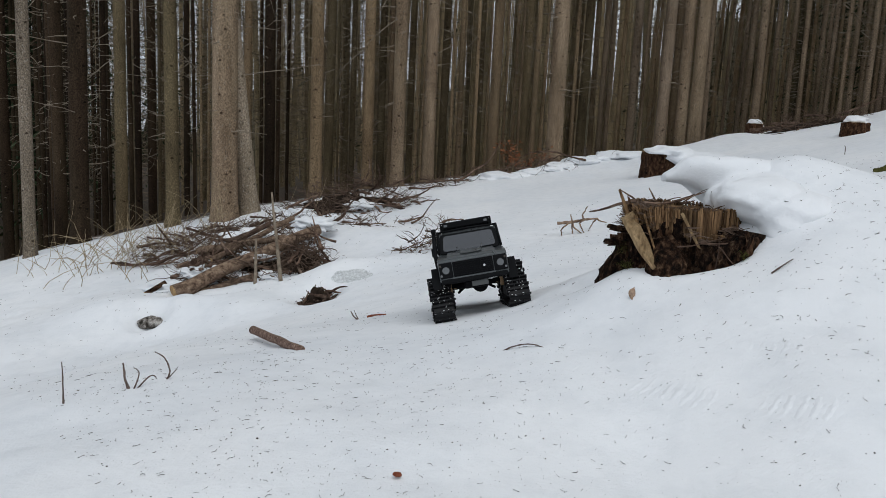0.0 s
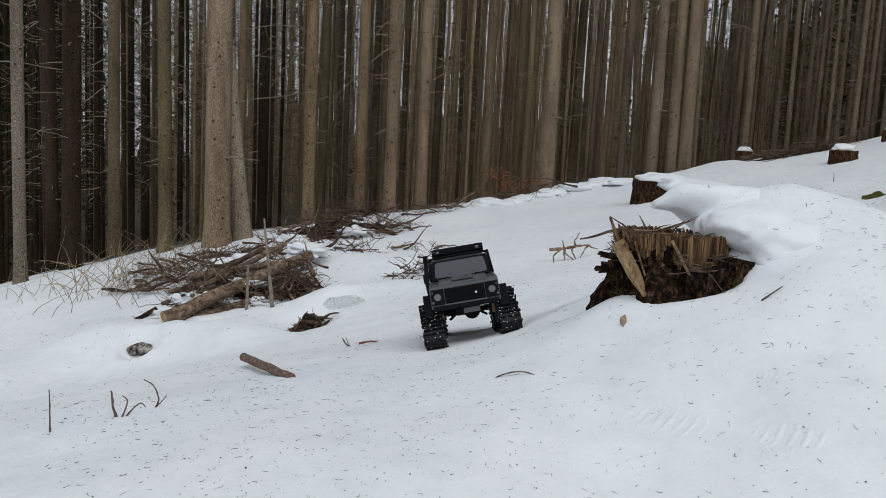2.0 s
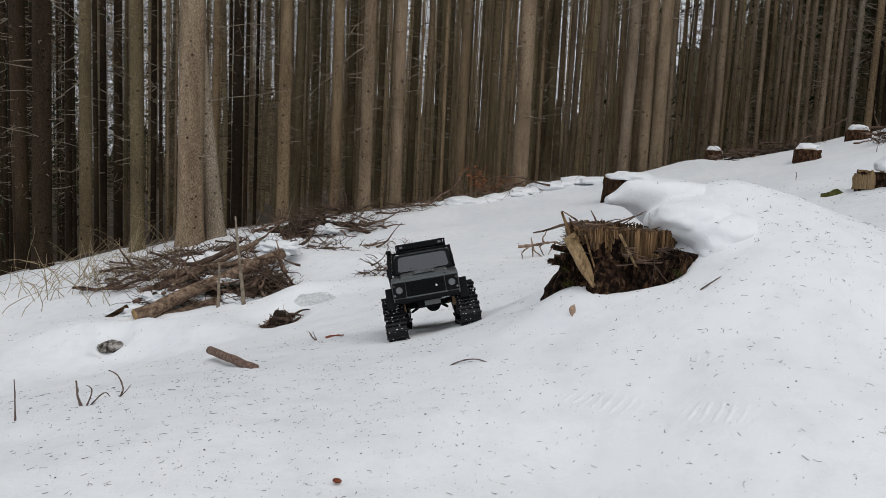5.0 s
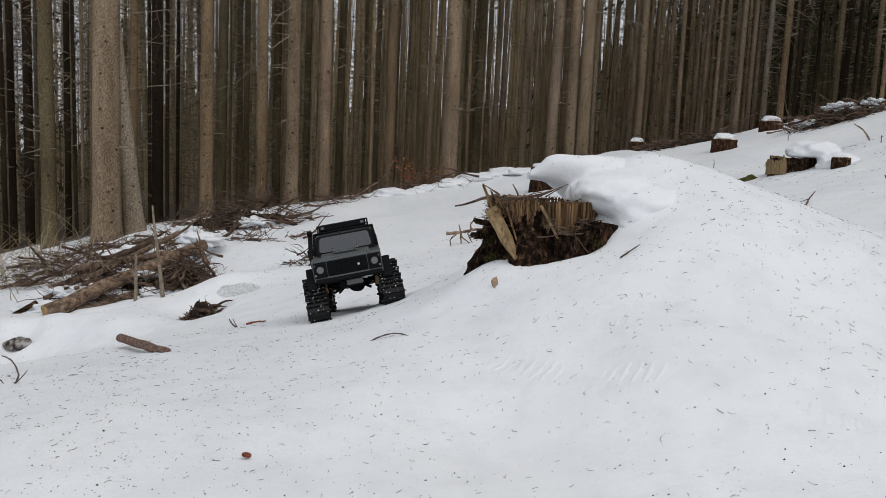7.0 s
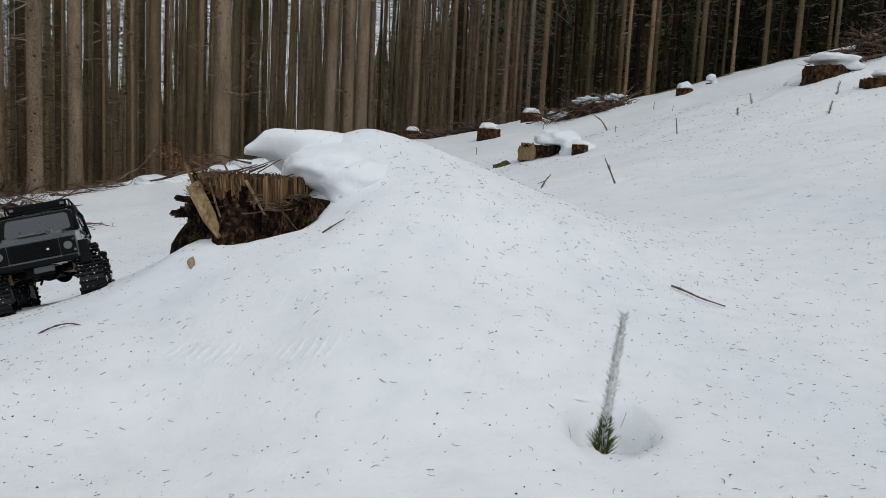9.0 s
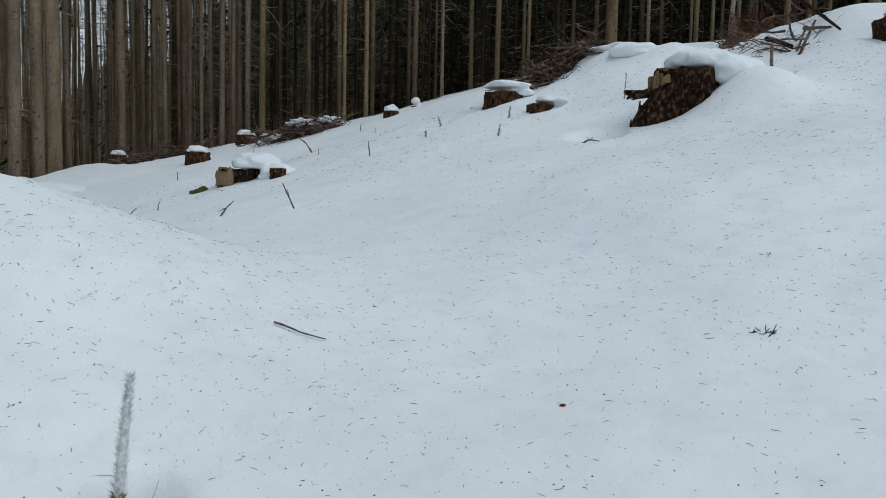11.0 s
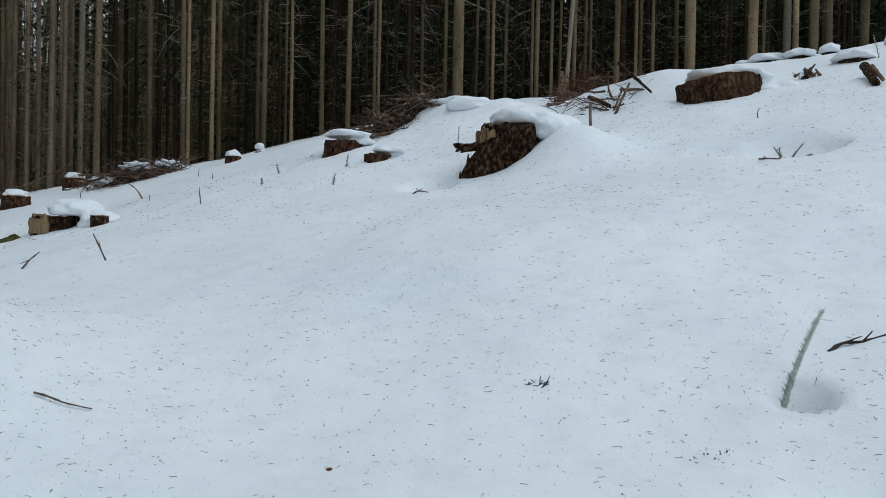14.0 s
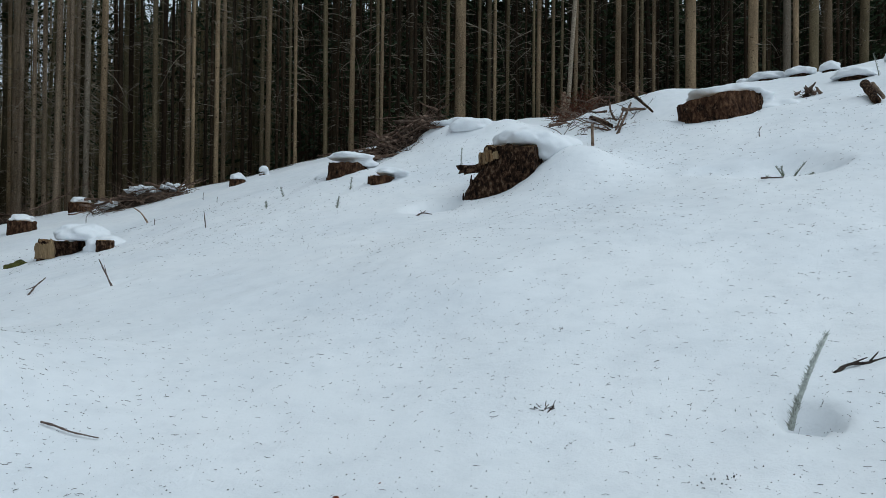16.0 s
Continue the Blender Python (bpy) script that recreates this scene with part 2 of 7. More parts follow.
HOLLOWS = [  # x, y, radius, depth: melt holes round saplings, an old footprint, dips beside the stumps
    (0.842, 0.712, 0.044, 0.11), (1.998, 0.014, 0.038, 0.15), (4.22, 0.50, 0.22, 0.075), (4.22, 0.80, 0.12, 0.03), (4.22, 0.30, 0.07, 0.02), (-0.64, 3.70, 0.13, 0.06), (-1.45, 3.98, 0.12, 0.06), (6.0, 3.55, 0.1, 0.06), (2.22, 2.56, 0.06, 0.03), (-0.50, 3.92, 0.14, 0.03), (-1.5, 3.66, 0.10, 0.06),
    (3.72, 2.12, 0.13, 0.10), (0.42, 1.78, 0.10, 0.05), (-1.2, 3.95, 0.16, 0.05), (1.55, -0.18, 0.14, 0.06)]


def edge_y(x):
    """The line along which the standing forest begins."""
    for (x0, y0), (x1, y1) in zip(EDGE, EDGE[1:]):
        if x < x1:
            return y0 + (y1 - y0) * max(0.0, (x - x0)) / (x1 - x0)
    return EDGE[-1][1] - (x - EDGE[-1][0]) * 0.8


def smooth(a, b, v):
    k = min(1.0, max(0.0, (v - a) / (b - a)))
    return k * k * (3 - 2 * k)


def ground(x, y, fine=True):
    far = math.hypot(x, y)
    z = 0.116 + 0.235 * (x if x < 9 else 9 + 14 * math.tanh((x - 9) / 20)) if x > -8 else 0.116 + 0.235 * (-8 - 10 * math.tanh((-8 - x) / 16))
    for cx, cy, s, h in SWELLS:
        d = ((x - cx) ** 2 + (y - cy) ** 2) / (2 * s * s)
        if d < 12:
            z += h * math.exp(-d)
    for cx, cy, s, h in HOLLOWS:
        d = ((x - cx) ** 2 + (y - cy) ** 2) / (s * s)
        if d < 6:
            z -= h * math.exp(-d * d)
    for cx, cy, s, h in DRIFTS:
        d = ((x - cx) ** 2 + (y - cy) ** 2) / (2 * s * s)
        if d < 10:
            z += h * math.exp(-d)
    if abs(x - 0.78) < 0.7 and abs(y - 1.8) < 0.6:  # the bank of snow beside the near stump, with the hollow that the stump keeps open
        z += 0.092 * math.exp(-((x - 0.80) / 0.22) ** 2 - ((y - 1.80) / 0.17) ** 2) * smooth(0.13, 0.25, math.hypot(x - 0.53, y - 1.70))
        z -= 0.035 * math.exp(-((x - 0.58) / 0.11) ** 2 - ((y - 1.575) / 0.05) ** 2)
    inside = y - edge_y(x) - 1.3
    if inside > 0:  # the ground falls away under the forest
        z -= (0.3 + 2.9 * smooth(-3.2, -0.9, x)) * (1 - math.exp(-0.075 * inside * min(1.0, inside)))
    z += 0.012 * noise.noise((x * 1.6, y * 1.6, 0.3)) * smooth(0.3, 2.5, far)
    if fine:
        z += 0.013 * noise.noise((x * 3.1, y * 3.1, 4.0)) + 0.006 * noise.noise((x * 8.0, y * 8.0, 7.0)) + 0.0025 * noise.noise((x * 21.0, y * 21.0, 1.0))
        z += (0.03 * noise.noise((x * 0.8, y * 0.8, 2.0)) + 0.03 * abs(noise.noise((x * 2.3, y * 2.3, 6.0)))) * smooth(3.6, 6.5, far)
    return z


def axis_steps(lo, near_lo, near_hi, hi, step, grow=1.16):
    mid = list(np.arange(near_lo, near_hi, step))
    up, s = [near_hi], step
    while up[-1] < hi:
        s *= grow
        up.append(up[-1] + s)
    dn, s = [near_lo], step
    while dn[-1] > lo:
        s *= grow
        dn.append(dn[-1] - s)
    return dn[:0:-1] + mid + up


def mesh_object(name, verts, faces, mat, parent=None, smooth_shade=True):
    me = bpy.data.meshes.new(name)
    me.from_pydata([tuple(map(float, v)) for v in verts], [], faces)
    me.materials.append(mat)
    if smooth_shade:
        me.polygons.foreach_set("use_smooth", [True] * len(me.polygons))
    ob = new(name, me)
    ob.parent = parent
    return ob


gx, gy = axis_steps(-160, -2.2, 5.2, 220, 0.022, 1.12), axis_steps(-140, -0.4, 4.4, 220, 0.022, 1.12)
gv = [(x, y, ground(x, y)) for y in gy for x in gx]
nx = len(gx)
gf = [(j * nx + i, j * nx + i + 1, (j + 1) * nx + i + 1, (j + 1) * nx + i) for j in range(len(gy) - 1) for i in range(nx - 1)]
snow_ground = tagged(mesh_object("ground", gv, gf, SNOW), "old granular snow on a slope, brown needle floor under trees", "snow", kind="structure")
litter = snow_ground.data.attributes.new("litter", "FLOAT", "POINT")
litter.data.foreach_set("value", [smooth(-0.2, 2.2, y - edge_y(x)) * 0.9 for x, y, z in gv])


# ---------------------------------------------------------------- builders
def part(name, bm, mat, parent=None, label="", smooth_shade=True):
    """Links a bmesh as one mesh object under a thing."""
    me = bpy.data.meshes.new(name)
    bmesh.ops.recalc_face_normals(bm, faces=bm.faces)
    bm.to_mesh(me)
    bm.free()
    me.materials.append(mat)
    if smooth_shade:
        me.polygons.foreach_set("use_smooth", [True] * len(me.polygons))
    ob = new(name, me)
    ob.parent = parent
    if label:
        ob["label"] = label
    return ob


def tube(bm, pts, radii, sides=6, cap=True):
    """A bent tapering rod through the points."""
    rings = []
    pts = [Vector(p) for p in pts]
    for i, p in enumerate(pts):
        d = (pts[min(i + 1, len(pts) - 1)] - pts[max(i - 1, 0)]).normalized()
        u = d.cross(Vector((0.31, 0.17, 0.93)) if abs(d.z) < 0.9 else Vector((1, 0.2, 0))).normalized()
        w = d.cross(u)
        r = radii[i] if isinstance(radii, (list, tuple)) else radii
        rings.append([bm.verts.new(p + r * (math.cos(a) * u + math.sin(a) * w)) for a in [2 * math.pi * k / sides for k in range(sides)]])
    for a, b in zip(rings, rings[1:]):
        for k in range(sides):
            bm.faces.new((a[k], a[(k + 1) % sides], b[(k + 1) % sides], b[k]))
    if cap:
        bm.faces.new(rings[0][::-1])
        bm.faces.new(rings[-1])
    return rings


def crooked(rng, start, way, length, bend=0.2, n=6, sag=0.0):
    """The points of a crooked branch."""
    p, d, out = Vector(start), Vector(way).normalized(), [Vector(start)]
    for k in range(n):
        d = (d + bend * Vector((rng.uniform(-1, 1), rng.uniform(-1, 1), rng.uniform(-1, 1) - sag))).normalized()
        p = p + d * length / n
        out.append(p.copy())
    return out


# ---------------------------------------------------------------- forest
def trunk_mesh(seed):
    """A spruce trunk of unit radius at breast height, 21 m tall, slightly swept and flared."""
    rng = random.Random(seed)
    sides, rings = 12, [(-0.6, 1.4), (0.0, 1.22), (0.2, 1.07), (0.6, 1.02), (1.6, 1.0), (3.0, 0.96), (5.0, 0.90), (8.0, 0.80), (12.0, 0.62), (16.0, 0.40), (21.0, 0.06)]
    sx, sy, ph = rng.uniform(-0.06, 0.06), rng.uniform(-0.06, 0.06), rng.uniform(0, 6)
    verts, faces = [], []
    for z, r in rings:
        ox, oy = sx * math.sin(z * 0.35 + ph) * 3, sy * math.sin(z * 0.3 + ph * 2) * 3
        for k in range(sides):
            a = 2 * math.pi * k / sides
            rr = r * (1 + 0.06 * noise.noise((math.cos(a) * 2 + seed, math.sin(a) * 2, z * 0.5)) + (0.16 if z < 0.1 else 0.0) * math.sin(a * 4 + ph))
            verts.append((ox + rr * math.cos(a), oy + rr * math.sin(a), z))
    for j in range(len(rings) - 1):
        for k in range(sides):
            faces.append((j * sides + k, j * sides + (k + 1) % sides, (j + 1) * sides + (k + 1) % sides, (j + 1) * sides + k))
    me = bpy.data.meshes.new("trunk")
    me.from_pydata(verts, [], faces)
    me.polygons.foreach_set("use_smooth", [True] * len(me.polygons))
    me.materials.append(BARK)
    return me


def branches_mesh(seed, count=84):
    """Short dead branch stubs and thin dry twigs that stand out of a trunk (in metres; the trunk is 0.1 m thick)."""
    rng = random.Random(seed)
    bm = bmesh.new()
    for _ in range(count):
        z, a = rng.uniform(0.9, 8.5), rng.uniform(0, 2 * math.pi)
        long = rng.random() < 0.09
        length = rng.uniform(0.35, 1.1) if long else rng.uniform(0.06, 0.32)
        way = Vector((math.cos(a), math.sin(a), rng.uniform(-0.35, 0.25)))
        pts = crooked(rng, (0.085 * math.cos(a), 0.085 * math.sin(a), z), way, length, 0.16, 4, 0.5 if long else 0.0)
        r0 = rng.uniform(0.004, 0.009)
        tube(bm, pts, [r0, r0 * 0.8, r0 * 0.6, r0 * 0.45, r0 * 0.25], 4, False)
        if long:
            for j in (2, 3):
                side = way.cross(Vector((0, 0, 1))) * rng.choice((-1, 1)) + way * 0.6 + Vector((0, 0, rng.uniform(-0.4, 0.2)))
                tube(bm, crooked(rng, pts[j], side, length * rng.uniform(0.25, 0.5), 0.2, 2, 0.3), [r0 * 0.45, r0 * 0.35, r0 * 0.2], 3, False)
    me = bpy.data.meshes.new("branch_stubble")
    bm.to_mesh(me)
    bm.free()
    me.materials.append(DEAD_TWIG)
    return me


def spray(verts, faces, rng, base, way, length, leaves):
    """One drooping spruce bough of many small needle blades."""
    d = Vector(way).normalized()
    side = d.cross(Vector((0, 0, 1))).normalized()
    for k in range(leaves):
        f = (k + rng.random()) / leaves
        p = Vector(base) + d * length * f + Vector((0, 0, -0.35 * length * f * f))
        s = rng.choice((-1, 1))
        w = (side * s * rng.uniform(0.4, 1.0) + d * 0.7 + Vector((0, 0, -rng.uniform(0.1, 0.7)))).normalized()
        ln = (1.05 - f * 0.7) * length * rng.uniform(0.14, 0.3)
        n = w.cross(d).normalized() * 0.02 + d * 0.05 * length * 0.6
        i = len(verts)
        verts += [tuple(p), tuple(p + w * ln * 0.6 + n), tuple(p + w * ln), tuple(p + w * ln * 0.5 - n)]
        faces.append((i, i + 1, i + 2, i + 3))


# crown boughs above the view, added to shade the forest below
def crown_mesh(seed, low=9.5, high=20.5, count=26):
    rng = random.Random(seed)
    verts, faces = [], []
    for k in range(count):
        z = rng.uniform(low, high)
        a = rng.uniform(0, 2 * math.pi)
        length = (1 - (z - low) / (high - low) * 0.8) * rng.uniform(1.2, 2.1)
        spray(verts, faces, rng, (0, 0, z), (math.cos(a), math.sin(a), rng.uniform(-0.25, 0.15)), length, 16)
    me = bpy.data.meshes.new("crown")
    me.from_pydata(verts, [], faces)
    me.materials.append(NEEDLES)
    return me


TRUNKS = [trunk_mesh(k) for k in range(6)]
DEAD = [branches_mesh(40 + k) for k in range(6)]
CROWNS = [crown_mesh(80 + k) for k in range(4)]
def rebarked(mat):
    kept = []
    for me in TRUNKS:
        me = me.copy()
        me.materials.clear()
        me.materials.append(mat)
        kept.append(me)
    return kept


SKINS = {"light": TRUNKS, "brown": rebarked(BROWN_BARK), "dim": rebarked(DIM_BARK), "dark": rebarked(SHADED_BARK), "pale": rebarked(PALE_BARK)}
TREE_LABELS = {"light": "tall spruce with light brown trunk and dry branch stubs", "brown": "tall spruce with bare brown trunk and dry dead branch stubs",
               "dim": "slender spruce, its grey-brown trunk coloured dim for forest shade",
               "dark": "slender spruce among its neighbours, trunk coloured dark for forest shade", "pale": "slender pale grey spruce trunk flecked with lichen"}


def spruce(x, y, r, rng, skin="brown", lean=(0.0, 0.0), label=""):
    tree = new("spruce_tree")
    tree.location = (x, y, ground(x, y, False))
    tree.rotation_euler = (radians(lean[0] + rng.uniform(-0.4, 0.4)), radians(lean[1] + rng.uniform(-0.4, 0.4)), rng.uniform(0, 6.28) if lean == (0.0, 0.0) else 0.0)
    tall = rng.uniform(0.92, 1.12)
    trunk = new("trunk", SKINS[skin][rng.randrange(6)])
    trunk.scale = (r, r, tall)
    dead = new("branch_stubble", DEAD[rng.randrange(6)])
    wide = r / 0.1 if r < 0.1 else 1.0 + (r - 0.1) * 4
    dead.scale = (max(0.6, wide), max(0.6, wide), tall)
    crown = new("crown", CROWNS[rng.randrange(4)])
    crown.scale = (1, 1, tall)
    dead["kind"] = "stuff"
    for o in (trunk, dead, crown):
        o.parent = tree
    return tagged(tree, label or TREE_LABELS[skin], "tree", "spruces at the forest edge")


rng = random.Random(5)


def stand(skin, trees):
    for x, y, r in trees:
        spruce(x, y, r, rng, skin)


stand('brown', (
    (-3.22, 9.59, 0.018), (-3.39, 10.38, 0.020), (-3.03, 11.06, 0.059), (-1.64, 9.13, 0.074), (-1.12, 10.10, 0.074), (-0.89, 11.18, 0.039),
    (-0.51, 11.19, 0.021), (-0.42, 10.97, 0.017), (0.02, 10.59, 0.020), (0.15, 10.97, 0.042), (0.36, 10.42, 0.024), (0.54, 11.07, 0.021),
    (0.64, 10.68, 0.074), (0.85, 11.62, 0.022), (1.10, 12.89, 0.030), (1.02, 11.03, 0.021), (1.25, 11.15, 0.043), (1.50, 12.15, 0.028),
    (1.91, 11.61, 0.031), (2.45, 12.83, 0.044), (2.71, 12.05, 0.037), (3.93, 14.73, 0.039), (3.87, 14.20, 0.032), (3.92, 13.11, 0.065),
    (5.07, 14.38, 0.033), (5.75, 15.28, 0.046), (5.25, 12.60, 0.029), (6.33, 14.38, 0.033), (6.54, 13.69, 0.031), (6.60, 12.90, 0.029),
))
stand('brown', (
    (6.19, 10.97, 0.025), (6.17, 9.93, 0.045), (7.31, 9.55, 0.035), (7.01, 8.98, 0.025), (7.37, 8.93, 0.034), (7.98, 9.57, 0.036),
    (8.59, 9.22, 0.042), (8.28, 8.22, 0.026), (9.75, 8.44, 0.044), (9.68, 7.70, 0.028), (10.39, 6.62, 0.088), (11.88, 6.89, 0.031),
    (12.69, 6.44, 0.042), (12.99, 6.30, 0.032), (13.16, 5.91, 0.037), (13.77, 5.32, 0.054), (14.27, 5.14, 0.033), (14.19, 4.78, 0.032),
    (14.26, 4.10, 0.095), (15.42, 3.27, 0.092), (16.63, 2.74, 0.057), (17.93, 2.34, 0.078),
))
# trunks in the forest's shade, which their bark colour carries
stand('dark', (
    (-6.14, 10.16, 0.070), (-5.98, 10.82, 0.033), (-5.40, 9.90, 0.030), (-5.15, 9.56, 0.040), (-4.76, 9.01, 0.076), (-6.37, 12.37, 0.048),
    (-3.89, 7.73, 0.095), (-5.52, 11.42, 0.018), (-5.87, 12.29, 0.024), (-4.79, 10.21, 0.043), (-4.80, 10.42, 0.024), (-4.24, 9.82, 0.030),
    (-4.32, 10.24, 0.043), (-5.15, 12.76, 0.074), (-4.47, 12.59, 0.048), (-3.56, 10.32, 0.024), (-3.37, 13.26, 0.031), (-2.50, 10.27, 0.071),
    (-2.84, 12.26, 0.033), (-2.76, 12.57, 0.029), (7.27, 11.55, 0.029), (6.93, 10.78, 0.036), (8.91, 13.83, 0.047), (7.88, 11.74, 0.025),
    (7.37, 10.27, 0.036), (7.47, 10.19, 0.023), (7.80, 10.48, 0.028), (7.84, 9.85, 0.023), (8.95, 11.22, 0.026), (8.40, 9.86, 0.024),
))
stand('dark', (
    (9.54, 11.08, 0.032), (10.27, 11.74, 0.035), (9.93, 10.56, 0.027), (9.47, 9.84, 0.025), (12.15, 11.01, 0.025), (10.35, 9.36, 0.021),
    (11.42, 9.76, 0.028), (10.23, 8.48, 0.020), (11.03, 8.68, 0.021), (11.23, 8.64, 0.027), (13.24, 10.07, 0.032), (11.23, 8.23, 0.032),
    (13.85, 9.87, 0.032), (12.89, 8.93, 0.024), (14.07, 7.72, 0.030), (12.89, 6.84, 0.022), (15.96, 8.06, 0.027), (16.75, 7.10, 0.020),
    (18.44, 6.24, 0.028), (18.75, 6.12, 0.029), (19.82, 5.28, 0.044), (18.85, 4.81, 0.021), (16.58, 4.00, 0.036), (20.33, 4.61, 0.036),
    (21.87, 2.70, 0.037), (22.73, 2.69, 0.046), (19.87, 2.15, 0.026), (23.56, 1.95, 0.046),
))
stand('light', (
    (-0.64, 9.19, 0.077), (-0.25, 9.60, 0.074), (1.42, 10.02, 0.107), (2.46, 12.21, 0.046), (2.75, 13.02, 0.040), (2.71, 11.15, 0.059),
    (2.97, 11.59, 0.026), (2.96, 10.40, 0.079), (3.23, 10.35, 0.079), (3.39, 10.30, 0.086), (3.78, 11.06, 0.042), (4.77, 13.01, 0.030),
    (4.85, 12.59, 0.033), (5.16, 13.07, 0.050), (4.41, 10.81, 0.057), (5.56, 12.98, 0.039), (5.23, 11.63, 0.035), (5.25, 11.27, 0.038),
    (6.06, 12.44, 0.038), (5.55, 11.20, 0.025), (5.51, 10.97, 0.033), (5.59, 10.74, 0.028), (6.00, 11.26, 0.034), (6.86, 12.58, 0.038),
    (5.67, 10.23, 0.039), (5.90, 10.32, 0.035), (6.13, 10.56, 0.032),
))
# half-shaded trunks, dimmed by their bark colour
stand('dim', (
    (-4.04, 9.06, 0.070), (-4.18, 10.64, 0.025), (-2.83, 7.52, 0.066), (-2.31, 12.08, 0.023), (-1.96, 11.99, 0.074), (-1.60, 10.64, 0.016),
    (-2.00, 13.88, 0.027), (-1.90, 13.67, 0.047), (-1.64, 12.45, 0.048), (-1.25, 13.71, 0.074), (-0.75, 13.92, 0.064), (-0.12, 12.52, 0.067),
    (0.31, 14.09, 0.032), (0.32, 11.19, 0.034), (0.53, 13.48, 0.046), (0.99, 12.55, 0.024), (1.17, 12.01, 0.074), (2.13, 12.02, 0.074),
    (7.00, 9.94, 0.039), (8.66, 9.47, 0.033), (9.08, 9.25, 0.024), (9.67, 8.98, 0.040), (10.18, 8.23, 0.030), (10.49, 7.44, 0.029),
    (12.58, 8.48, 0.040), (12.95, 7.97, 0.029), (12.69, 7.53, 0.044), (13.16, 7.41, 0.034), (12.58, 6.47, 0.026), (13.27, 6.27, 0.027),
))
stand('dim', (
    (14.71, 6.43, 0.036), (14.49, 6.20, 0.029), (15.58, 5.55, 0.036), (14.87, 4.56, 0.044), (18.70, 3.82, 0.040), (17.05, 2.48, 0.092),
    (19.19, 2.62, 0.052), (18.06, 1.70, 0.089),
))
spruce(-4.02, 7.0, 0.056, rng, "pale", label="slender pale grey spruce trunk flecked with lichen")
spruce(-2.20, 7.22, 0.122, rng, "light", label="thick rough-barked spruce trunk beside the brush pile")
spruce(6.14, 10.32, 0.041, rng, "pale", label="smooth pale grey trunk behind the brush on the ridge")
spruce(17.05, 2.99, 0.076, rng, "pale", label="pale trunk above the snowy ridge")
spruce(-1.99, 7.42, 0.092, rng, "pale", lean=(0, -6.5), label="leaning pale spruce trunk with flaking light bark")
spruce(12.0, 5.5, 0.036, rng, "pale", lean=(6, -5), label="thin bare spruce leaning against its neighbours")


